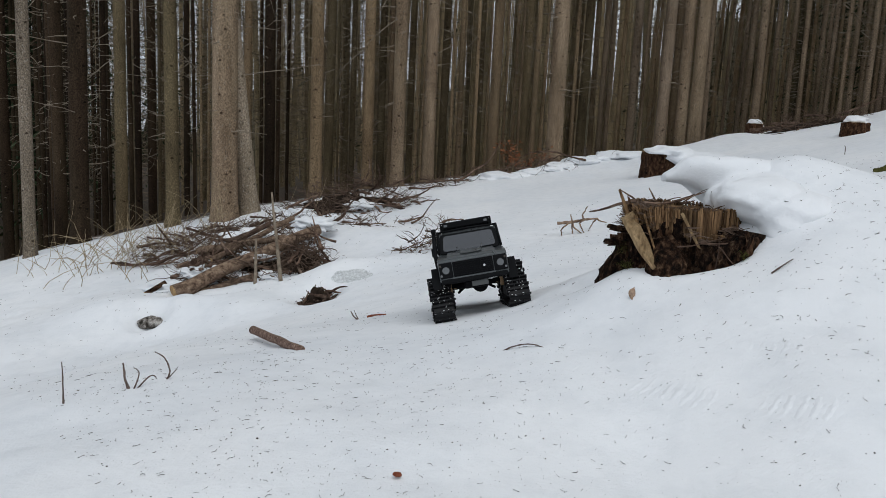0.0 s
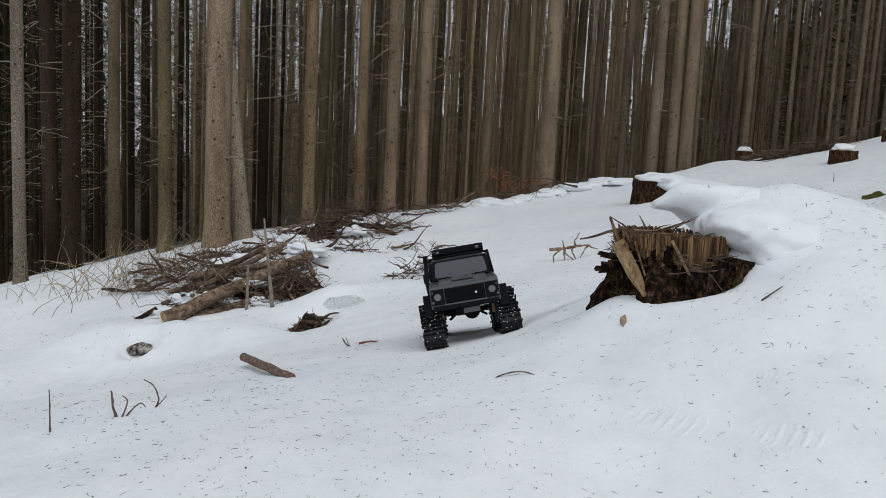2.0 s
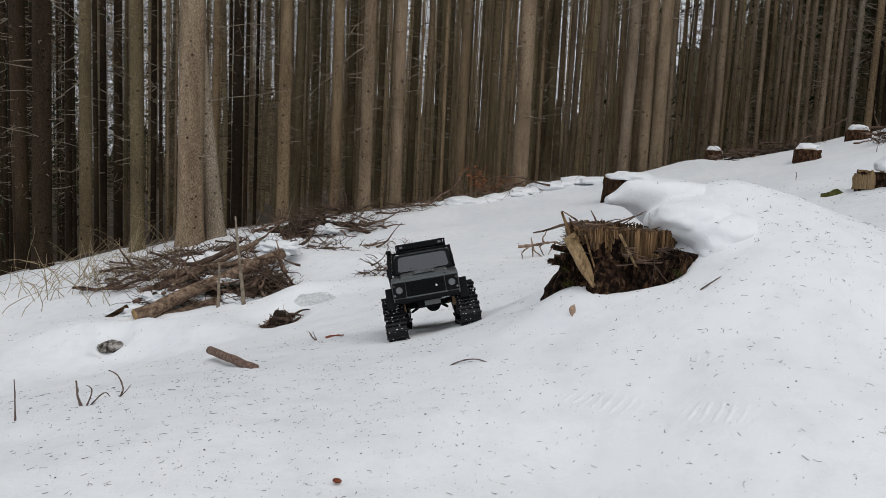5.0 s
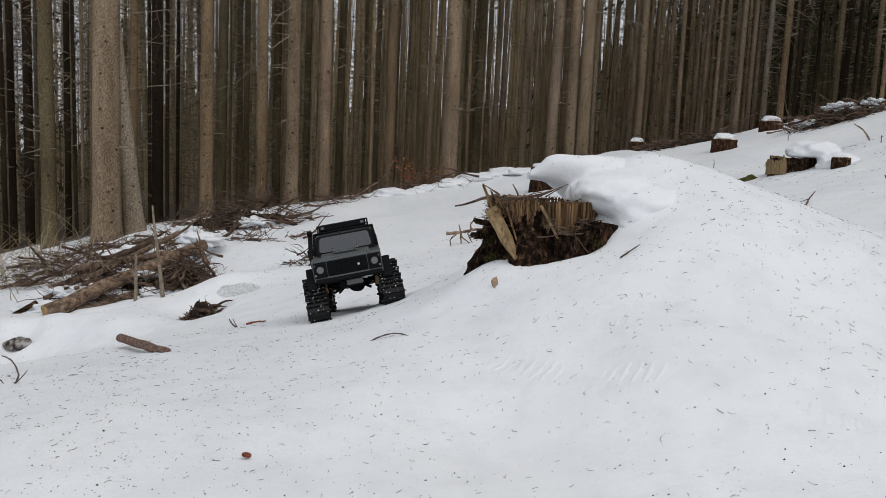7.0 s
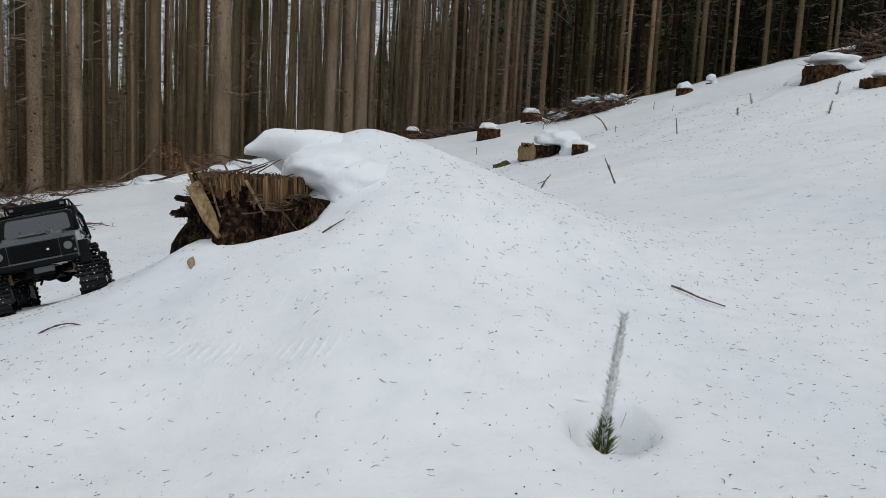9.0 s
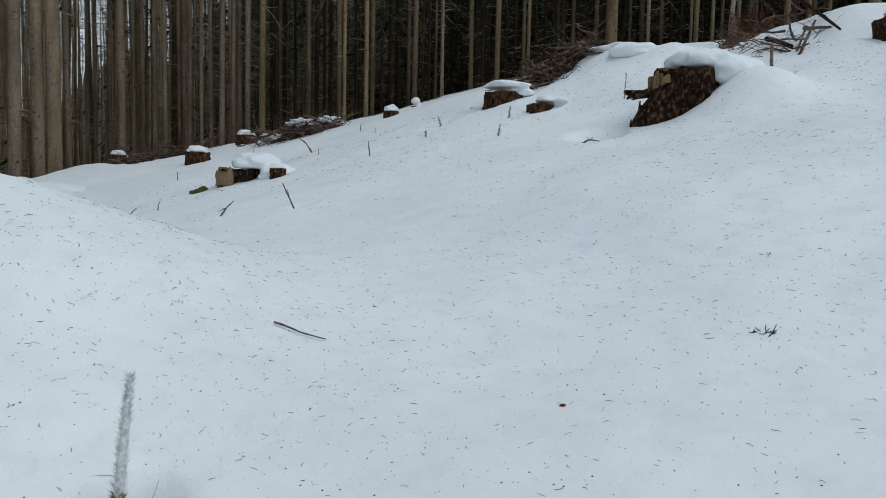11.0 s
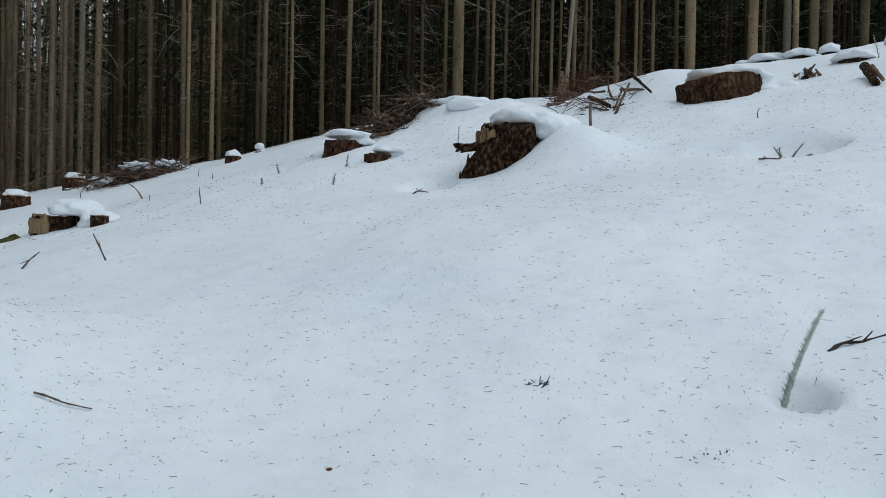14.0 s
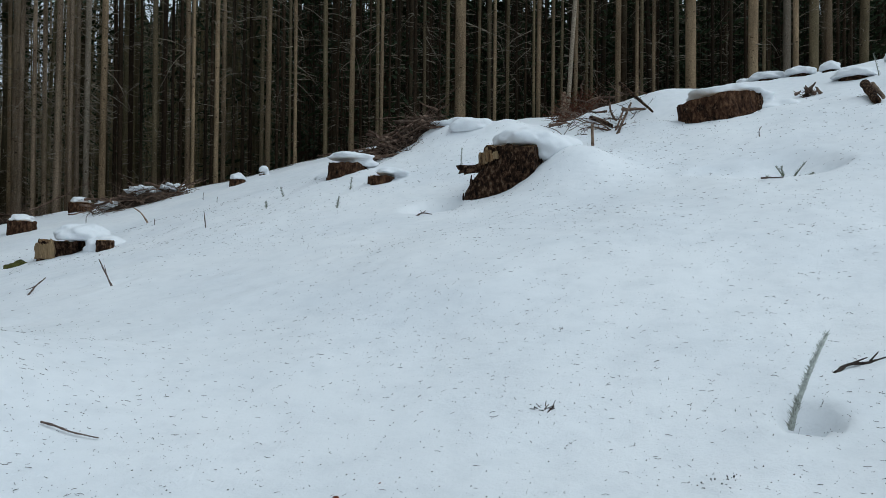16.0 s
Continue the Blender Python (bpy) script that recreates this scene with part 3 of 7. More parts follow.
# younger and further trees that close the forest, too many to count
def far_forest():
    rng = random.Random(11)
    light_stand, dark_stand, olive_stand, tv, tf, nv, nf = ([], []), ([], []), ([], []), [], [], [], []
    placed = [(o.location.x, o.location.y) for o in scene.objects if o.name.startswith("spruce_tree")]
    count = 0
    while count < 2800:
        a = radians(rng.uniform(-28, 132))
        d = 14.0 + 72 * rng.random() ** 0.7
        x, y = 0.4 + d * math.cos(a), d * math.sin(a)
        if a > radians(80) and d > 26 and rng.random() < 0.35:
            continue
        if radians(68) < a < radians(86) and d > 22 and rng.random() < 0.3:
            continue
        if radians(104) < a < radians(117) and rng.random() < 0.62:  # a gap through which the sky shows
            continue
        if y < edge_y(x) + 4.5 or any((x - p) ** 2 + (y - q) ** 2 < 0.5 for p, q in placed):
            continue
        count += 1
        z0 = ground(x, y, False) - 0.3
        r = rng.uniform(0.05, 0.095) if rng.random() < 0.6 and (d > 17 or a > radians(64)) else rng.uniform(0.024, 0.052)
        h = rng.uniform(15, 20)
        lx, ly = rng.gauss(0, 0.16), rng.gauss(0, 0.16)
        deep = a > radians(116) or a < radians(60 + 16 * rng.random())  # the closed parts, shade put into bark colour; between them the wood is thinner
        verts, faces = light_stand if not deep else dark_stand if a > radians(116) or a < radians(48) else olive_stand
        i = len(verts)
        for f, q in ((0, 1.25), (0.04, 1.0), (0.3, 0.9), (0.65, 0.6), (1, 0.1)):
            for k in range(6):
                b = k * math.pi / 3
                verts.append((x + lx * f * 2 + r * q * math.cos(b), y + ly * f * 2 + r * q * math.sin(b), z0 + h * f))
        for j in range(4):
            for k in range(6):
                faces.append((i + j * 6 + k, i + j * 6 + (k + 1) % 6, i + (j + 1) * 6 + (k + 1) % 6, i + (j + 1) * 6 + k))
        if d < 52:
            for _ in range(64 if radians(61) < a < radians(107) else 22):
                z, b, ln = z0 + rng.uniform(1.0, 9 + d * 0.1), rng.uniform(0, 6.283), rng.uniform(0.2, 1.1)
                c, s, w = math.cos(b), math.sin(b), rng.uniform(0.003, 0.006) * (1 + d / 40)
                i = len(tv)
                mx, my, mz = x + c * ln * 0.55, y + s * ln * 0.55, z - rng.uniform(-0.03, 0.08)
                ex, ey, ez = x + c * ln, y + s * ln, z - rng.uniform(0.0, 0.35) * ln
                for (qx, qy, qz), ww in (((x, y, z), w), ((mx, my, mz), w * 0.7), ((ex, ey, ez), w * 0.25)):
                    tv += [(qx, qy, qz + ww), (qx - s * ww, qy + c * ww, qz - ww), (qx + s * ww, qy - c * ww, qz - ww)]
                for j in (0, 3):
                    for k in range(3):
                        tf.append((i + j + k, i + j + (k + 1) % 3, i + j + 3 + (k + 1) % 3, i + j + 3 + k))
        low = 6.0 if deep else 10.5
        for _ in range((22 if d < 40 else 9) if deep else 3 if a < radians(62) and d < 40 else (4 if d < 30 else 1)):
            zz, b = z0 + rng.uniform(low, h), rng.uniform(0, 6.283)
            spray(nv, nf, rng, (x, y, zz), (math.cos(b), math.sin(b), -0.1), rng.uniform(1.0, 2.2), 9)
        # sparse green boughs low down in the darker stands
        if (d > 11 and a < radians(52)) or a > radians(107) or (d > 22 and rng.random() < 0.12):
            for _ in range(15):
                zz, b = z0 + rng.uniform(1.5, low), rng.uniform(0, 6.283)
                spray(nv, nf, rng, (x, y, zz), (math.cos(b), math.sin(b), -0.2), rng.uniform(0.8, 1.8), 9)
    # added canopy blades, mostly above the view, that shade the dense parts
    for _ in range(15000):
        a = radians(rng.uniform(-28, 50) if rng.random() < 0.55 else rng.uniform(117, 136))
        d = 12 + 82 * rng.random() ** 0.6
        x, y = 0.4 + d * math.cos(a), d * math.sin(a)
        if y < edge_y(x) + 2.0:
            continue
        z, b, t = ground(x, y, False) + rng.uniform(10, 18), rng.uniform(0, 6.283), rng.uniform(-0.5, 0.2)
        c, q, ln, w = math.cos(b), math.sin(b), rng.uniform(0.7, 1.3), rng.uniform(0.25, 0.5)
        i = len(nv)
        nv += [(x, y, z), (x + c * ln * 0.6 - q * w, y + q * ln * 0.6 + c * w, z + t * 0.5), (x + c * ln * 1.4, y + q * ln * 1.4, z + t), (x + c * ln * 0.6 + q * w, y + q * ln * 0.6 - c * w, z + t * 0.5)]
        nf.append((i, i + 1, i + 2, i + 3))
    # leafless undergrowth far back: a net of fine rising twigs
    for _ in range(23000):
        a, d = radians(rng.uniform(58, 128)), rng.uniform(34, 70)
        x, y = d * math.cos(a), d * math.sin(a)
        z = ground(x, y, False) + 16 * rng.random() ** 0.8
        b, up, ln, w = rng.uniform(0, 6.283), rng.uniform(-0.2, 1.6), rng.uniform(0.5, 1.9), rng.uniform(0.006, 0.017)
        c, s = math.cos(b), math.sin(b)
        n = ln / math.hypot(1, up)
        i = len(tv)
        for px, py, pz, ww in ((x, y, z, w), (x + c * n * 0.5, y + s * n * 0.5, z + up * n * 0.6, w * 0.8), (x + c * n, y + s * n, z + up * n, w * 0.4)):
            tv += [(px, py, pz + ww), (px - s * ww, py + c * ww, pz - ww), (px + s * ww, py - c * ww, pz - ww)]
        for j in (0, 3):
            for k in range(3):
                tf.append((i + j + k, i + j + (k + 1) % 3, i + j + 3 + (k + 1) % 3, i + j + 3 + k))
    for _ in range(15000):  # fine dry twigs hanging in the gaps
        a, d = radians(rng.uniform(94, 118)), rng.uniform(13, 34)
        x, y = d * math.cos(a), d * math.sin(a)
        z = ground(x, y, False) + 0.5 + (2.5 + 0.22 * d) * rng.random() ** 0.7
        b, up, ln, w = rng.uniform(0, 6.283), rng.uniform(-0.9, 0.5), rng.uniform(0.2, 0.8), rng.uniform(0.0025, 0.006)
        c, q = math.cos(b), math.sin(b)
        i = len(tv)
        for f, ww in ((0, w), (0.5, w * 0.8), (1, w * 0.4)):
            px, py, pz = x + c * ln * f, y + q * ln * f, z + up * ln * f * f
            tv += [(px, py, pz + ww), (px - q * ww, py + c * ww, pz - ww), (px + q * ww, py - c * ww, pz - ww)]
        for j in (0, 3):
            for k in range(3):
                tf.append((i + j + k, i + j + (k + 1) % 3, i + j + 3 + (k + 1) % 3, i + j + 3 + k))
    tagged(mesh_object("far_trees", *light_stand, FAR_BARK), "open stand of slender bare spruce trunks", "trees", kind="stuff")
    tagged(mesh_object("far_trees", *dark_stand, FAR_SHADED_BARK), "dense stand of spruce trunks coloured dark for forest shade", "trees", kind="stuff")
    tagged(mesh_object("far_trees", *olive_stand, FAR_OLIVE_BARK), "dense stand of olive-brown spruce trunks, darkened in colour for shade", "trees", kind="stuff")
    tagged(mesh_object("far_dry_twigs", tv, tf, FAR_TWIG, None, False), "dry dead twigs on the far spruce trunks", "twigs", kind="stuff")
    tagged(mesh_object("far_boughs", nv, nf, NEEDLES, None, False), "dark green drooping spruce boughs, plus added unseen canopy that shades the stand", "foliage", kind="stuff")


far_forest()


# wooded hill far behind the trunks: leafless in the middle, shade coloured in beside
def far_wood(first, last, mat, label):
    rng = random.Random(2 + first)
    verts, faces = [], []
    n = 8 * (last - first)
    for k in range(n + 1):
        deg = first + (last - first) * k / n
        a = radians(deg)
        rise = 0.36 - 0.17 * smooth(52, 68, deg) - 0.11 * smooth(67, 76, deg) - 0.06 * smooth(99, 106, deg) + 0.16 * smooth(117, 122, deg)
        top = 96 * rise + 5 * noise.noise((deg * 0.16, 0, 0)) + 3 * noise.noise((deg, 5, 0)) + rng.uniform(-2.5, 2.5)
        base = ground(96 * math.cos(a), 96 * math.sin(a), False)
        r = 96 + 1.5 * noise.noise((deg * 5.6, 3, 0))
        for z in (-14.0, base * 0.5, top):
            verts.append((r * math.cos(a), r * math.sin(a), z))
    for k in range(n):
        for j in range(2):
            faces.append((k * 3 + j, k * 3 + 3 + j, k * 3 + 4 + j, k * 3 + 1 + j))
    tagged(mesh_object("backdrop", verts, faces, mat, None, False), label, "woods", kind="structure")


FAR_WOOD = grainy("far_wood", [(0.35, (0.05, 0.046, 0.032)), (0.5, (0.19, 0.17, 0.116)), (0.65, (0.33, 0.295, 0.205))], (1, 1, 0.04), 4.5, 0.95, 0.0, space="World")
# two darker copies of the hill colour, holding the deep forest's shade
FAR_SHADED_WOOD = grainy("far_shaded_wood", [(0.35, (0.006, 0.006, 0.004)), (0.5, (0.02, 0.019, 0.013)), (0.65, (0.05, 0.046, 0.03))], (1, 1, 0.04), 4.5, 0.95, 0.0, space="World")
FAR_DIM_WOOD = grainy("far_dim_wood", [(0.35, (0.022, 0.021, 0.013)), (0.5, (0.062, 0.056, 0.036)), (0.65, (0.12, 0.108, 0.07))], (1, 1, 0.04), 4.5, 0.95, 0.0, space="World")
far_wood(-50, 48, FAR_SHADED_WOOD, "spruce hillside coloured near-black for forest shade behind the trunks")
far_wood(48, 61, FAR_DIM_WOOD, "wooded hillside coloured dim for forest shade, closing the view behind the trunks")
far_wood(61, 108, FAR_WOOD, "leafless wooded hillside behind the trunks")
far_wood(108, 155, FAR_SHADED_WOOD, "spruce hillside coloured near-black for forest shade behind the trunks")


# ---------------------------------------------------------------- things on the slope
WOOD_OLD = grainy("weathered_wood", [(0.35, (0.035, 0.018, 0.009)), (0.65, (0.29, 0.18, 0.09))], (1, 1, 0.06), 90, 0.85, 0.7, 0.002, fine=3)
WOOD_PALE = grainy("pale_split_wood", [(0.3, (0.17, 0.112, 0.058)), (0.7, (0.35, 0.25, 0.14))], (1, 1, 0.1), 60, 0.8, 0.6, 0.0015, fine=3)
WOOD_CUT = grainy("cut_wood", [(0.3, (0.30, 0.19, 0.09)), (0.7, (0.48, 0.33, 0.17))], (1, 1, 1), 25, 0.85, 0.4, 0.002)
BARK_STUMP = grainy("stump_bark", [(0.32, (0.006, 0.004, 0.003)), (0.48, (0.035, 0.019, 0.011)), (0.58, (0.12, 0.068, 0.04)), (0.7, (0.24, 0.17, 0.11))], (1, 1, 0.6), 55, 0.95, 1.0, 0.009, vary=0.2)
FIBRE = grainy("torn_wood_fibre", [(0.35, (0.045, 0.025, 0.013)), (0.65, (0.25, 0.162, 0.088))], (1, 1, 0.05), 120, 0.85, 0.6, 0.0015, vary=0.65, fine=3, island=True)
BARK_ROTTEN = grainy("rotten_bark", [(0.36, (0.004, 0.003, 0.002)), (0.5, (0.024, 0.013, 0.008)), (0.6, (0.08, 0.046, 0.028)), (0.72, (0.22, 0.15, 0.095))], (1, 1, 0.7), 75, 0.95, 1.0, 0.006, vary=0.45, fine=5)
BARK_RED = grainy("red_brown_bark", [(0.32, (0.009, 0.005, 0.0035)), (0.5, (0.055, 0.028, 0.016)), (0.72, (0.16, 0.09, 0.05))], (1, 1, 0.5), 46, 0.95, 0.9, 0.006, vary=0.2)
BARK_LOG = grainy("log_bark", [(0.35, (0.08, 0.052, 0.037)), (0.5, (0.2, 0.14, 0.1)), (0.68, (0.32, 0.24, 0.175))], (1, 1, 1), 42, 0.9, 0.7, 0.0025, vary=0.25)
BRANCH = grainy("dry_branch", [(0.3, (0.035, 0.022, 0.017)), (0.5, (0.12, 0.08, 0.06)), (0.72, (0.27, 0.2, 0.155))], (1, 1, 1), 18, 0.9, 0.4, 0.002, vary=0.35)
BRUSHWOOD = grainy("fine_brushwood", [(0.3, (0.055, 0.035, 0.026)), (0.7, (0.21, 0.15, 0.112))], (1, 1, 1), 7, 0.9, 0.0)
STRAW = grainy("dry_grass", [(0.3, (0.26, 0.20, 0.12)), (0.7, (0.46, 0.37, 0.24))], (1, 1, 1), 7, 0.9, 0.0)
DARK_TWIG = grainy("dark_twig", [(0.3, (0.018, 0.013, 0.011)), (0.7, (0.075, 0.058, 0.05))], (1, 1, 1), 60, 0.85, 0.4, 0.001)
TWIG_GREY = grainy("grey_brown_twig", [(0.3, (0.06, 0.04, 0.034)), (0.7, (0.21, 0.16, 0.14))], (1, 1, 1), 120, 0.9, 0.5, 0.0008)
WOOD_GREY = grainy("bleached_wood", [(0.4, (0.04, 0.035, 0.03)), (0.5, (0.2, 0.18, 0.16)), (0.65, (0.5, 0.48, 0.45))], (1, 1, 1), 30, 0.9, 0.8, 0.004)
BARK_STICK = grainy("stick_bark", [(0.35, (0.09, 0.055, 0.042)), (0.55, (0.21, 0.14, 0.11)), (0.7, (0.36, 0.26, 0.21))], (1, 1, 1), 130, 0.9, 0.6, 0.001)
NEEDLE_DRY = grainy("dry_needles", [(0.3, (0.018, 0.013, 0.010)), (0.7, (0.08, 0.06, 0.048))], (1, 1, 1), 200, 0.9, 0.0, vary=0.5, island=True)
RED_TWIG = grainy("red_brown_twigs", [(0.3, (0.05, 0.018, 0.010)), (0.7, (0.15, 0.062, 0.035))], (1, 1, 1), 7, 0.9, 0.0)
RED_LEAF = grainy("beech_leaves", [(0.3, (0.20, 0.075, 0.035)), (0.7, (0.34, 0.14, 0.065))], (1, 1, 1), 12, 0.8, 0.0)
LEAF_DRY = grainy("dry_leaf", [(0.3, (0.33, 0.22, 0.15)), (0.7, (0.48, 0.35, 0.25))], (1, 1, 1), 40, 0.8, 0.4, 0.0008)
MOSS = grainy("moss", [(0.3, (0.03, 0.035, 0.009)), (0.7, (0.13, 0.125, 0.035))], (1, 1, 1), 30, 0.95, 1.0, 0.006)
LITTER = grainy("needle_litter", [(0.3, (0.014, 0.010, 0.008)), (0.7, (0.055, 0.038, 0.026))], (1, 1, 1), 9, 0.9, 0.0)
GREEN_NEEDLE = grainy("green_needles", [(0.3, (0.05, 0.075, 0.018)), (0.7, (0.13, 0.16, 0.05))], (1, 1, 1), 30, 0.7, 0.0)
FROST_NEEDLE = grainy("bleached_needles", [(0.3, (0.62, 0.63, 0.62)), (0.7, (0.82, 0.83, 0.82))], (1, 1, 1), 30, 0.7, 0.0)
PALE_NEEDLE = grainy("pale_needles", [(0.3, (0.40, 0.42, 0.38)), (0.7, (0.60, 0.62, 0.58))], (1, 1, 1), 30, 0.7, 0.0)
GREY_NEEDLE = grainy("grey_green_needles", [(0.3, (0.20, 0.21, 0.17)), (0.7, (0.38, 0.39, 0.34))], (1, 1, 1), 30, 0.7, 0.0)
CONE = grainy("cone_scales", [(0.3, (0.13, 0.035, 0.02)), (0.7, (0.27, 0.085, 0.045))], (1, 1, 1), 80, 0.6, 0.5, 0.001)
SOIL = grainy("dark_crumbs", [(0.3, (0.02, 0.017, 0.014)), (0.7, (0.06, 0.05, 0.04))], (1, 1, 1), 60, 0.9, 0.3, 0.001)


def blob(bm, centre, radii, seed, rough=0.18, size=2.2, flat=None, sub=4):
    """A rounded lump with an uneven skin; flat: cut level below this part of its height (-1 to 1)."""
    made = bmesh.ops.create_icosphere(bm, subdivisions=sub, radius=1.0)["verts"]
    for v in made:
        d = v.co.normalized()
        k = 1 + rough * noise.noise(d * size + Vector((seed * 3.7, seed * 1.3, 0))) + rough * 0.35 * noise.noise(d * size * 3 + Vector((seed, 0, 9)))
        p = d * k
        if flat is not None and p.z < flat:
            p.z = flat + (p.z - flat) * 0.12
        v.co = Vector(centre) + Vector((p.x * radii[0], p.y * radii[1], p.z * radii[2]))
    return made


def snow_cap(x, y, z, rx, ry, rz, seed, lobes=(), label="thick rounded cap of old snow resting on a stump"):
    """A pillow of snow with its flat underside at z; lobes: further lumps (dx, dy, dz, rx, ry, rz) grown together with it."""
    bm = bmesh.new()
    blob(bm, (0, 0, rz * 0.35), (rx, ry, rz), seed, 0.26, 2.0, -0.35)
    if not lobes:
        lobes = ((rx * 0.55, -ry * 0.2, -rz * 0.7, rx * 0.75, ry * 0.7, rz * 1.1),)
    for k, (dx, dy, dz, a, b, c) in enumerate(lobes):
        blob(bm, (dx, dy, dz), (a, b, c), seed + k + 1, 0.22, 2.2, -0.6)
    cap = part("snow_mound", bm, SNOWCAP)
    cap.location = (x, y, z)
    m = cap.modifiers.new("grown_together", "REMESH")
    m.mode, m.voxel_size, m.use_smooth_shade = "VOXEL", max(0.008, rx * 0.05), True
    s = cap.modifiers.new("worn", "SMOOTH")
    s.factor, s.iterations = 0.5, 4
    return tagged(cap, label, "snow", "snow caps")


def stump(x, y, r, top, deep, seed, mat, label, tilt=(0, 0), ragged=0.06, cut=WOOD_CUT, flare=0.35, plates=12, root_way=None):
    """A sawn stump: fluted bark body, root flare and an uneven cut face. top: height of the cut above the snow."""
    rng = random.Random(seed)
    root = new("tree_stump")
    root.location = (x, y, ground(x, y, False))
    root.rotation_euler = (radians(tilt[0]), radians(tilt[1]), 0)
    sides, ph = 84, rng.uniform(0, 6)

    def radius(a, f):
        flute = 0.07 * math.sin(5 * a + ph) + 0.05 * math.sin(8 * a + 2 * ph)
        side = 0.0
        if root_way is not None:  # one strong root that runs down the slope
            off = math.atan2(math.sin(a - root_way), math.cos(a - root_way))
            side = 0.75 * math.exp(-(off / 0.45) ** 2) * (1 - smooth(0.5, 0.95, f)) - 0.16 * math.exp(-(off / 0.7) ** 2) * smooth(0.6, 0.9, f)
        return r * (1 + side + flare * (1 - f) ** 2 * (1 + 4 * flute) + flute * (1.2 - 0.6 * f) + 0.05 * noise.noise((math.cos(a) * 3 + seed, math.sin(a) * 3, f * 4)) + 0.045 * noise.noise((math.cos(a) * 11 + seed, math.sin(a) * 11, f * 2.5)))

    bm = bmesh.new()
    levels, rings = [0, 0.15, 0.3, 0.45, 0.55, 0.65, 0.75, 0.85, 0.93, 1.0], []
    for f in levels:
        ring = []
        for k in range(sides):
            a = 2 * math.pi * k / sides
            q = radius(a, f)
            up = deep * -1 + (top + deep) * f
            if f == 1.0:
                up += ragged * r * noise.noise((math.cos(a) * 4 + seed, math.sin(a) * 4, 2.0)) * 2
            ring.append(bm.verts.new((q * math.cos(a), q * math.sin(a), up)))
        rings.append(ring)
    for a, b in zip(rings, rings[1:]):
        for k in range(sides):
            bm.faces.new((a[k], a[(k + 1) % sides], b[(k + 1) % sides], b[k]))
    part("bark", bm, mat, root)
    bm = bmesh.new()
    rings = []
    for f, dz in ((0.985, -0.004), (0.7, 0.002), (0.35, 0.0), (0.02, 0.003)):
        rings.append([bm.verts.new((radius(a, 1) * f * math.cos(a), radius(a, 1) * f * math.sin(a),
                     top + dz + ragged * r * 2 * f * noise.noise((math.cos(a) * 4 + seed, math.sin(a) * 4, 2.0)) + 0.02 * r * noise.noise((f * 9, a * 3, seed)))) for a in [2 * math.pi * k / sides for k in range(sides)]])
    for a, b in zip(rings, rings[1:]):
        for k in range(sides):
            bm.faces.new((a[k], a[(k + 1) % sides], b[(k + 1) % sides], b[k]))
    bm.faces.new(rings[-1])
    part("cut_face", bm, cut, root, "sawn wood face")
    for k in range(plates):  # loose scales of bark
        a, f = rng.uniform(2.4, 5.6), rng.uniform(0.45, 0.93)
        q, up = radius(a, f) * 1.005, -deep + (top + deep) * f
        bm = bmesh.new()
        c, t = Vector((q * math.cos(a), q * math.sin(a), up)), Vector((-math.sin(a), math.cos(a), 0))
        ln = rng.uniform(0.12, 0.3) * min(r, top + 0.1)
        slab(bm, c - Vector((0, 0, ln / 2)), c + Vector((0, 0, ln / 2)), rng.uniform(0.1, 0.22) * r, 0.04 * r, t, 0.8, rng)
        bmesh.ops.subdivide_edges(bm, edges=bm.edges, cuts=1, use_grid_fill=True)
        for v in bm.verts:
            v.co += 0.025 * r * Vector((noise.noise(v.co * 60), noise.noise(v.co * 60 + Vector((4, 0, 0))), noise.noise(v.co * 60 + Vector((0, 4, 0)))))
        part("bark_plate", bm, BARK_ROTTEN if k % 3 else mat, root, "", False)
    return tagged(root, label, "stump", "stumps on the slope")


def slab(bm, a, b, width, thick, side, jag=0.3, rng=random):
    """A split slat of wood from a to b, its end torn to a slant."""
    a, b, side = Vector(a), Vector(b), Vector(side).normalized()
    d = (b - a).normalized()
    out = side.cross(d).normalized()
    pts = []
    for p, k in ((a, 1.0), (a.lerp(b, 0.6), 0.9), (b, 0.7)):
        off = d * (jag * width * rng.uniform(-1, 1) if p is b else 0)
        pts.append([bm.verts.new(p + side * s * width / 2 * k + out * t * thick / 2 + off * s) for s, t in ((-1, -1), (1, -1), (1, 1), (-1, 1))])
    for q, w in zip(pts, pts[1:]):
        for k in range(4):
            bm.faces.new((q[k], q[(k + 1) % 4], w[(k + 1) % 4], w[k]))
    bm.faces.new(pts[0][::-1])
    bm.faces.new(pts[-1])


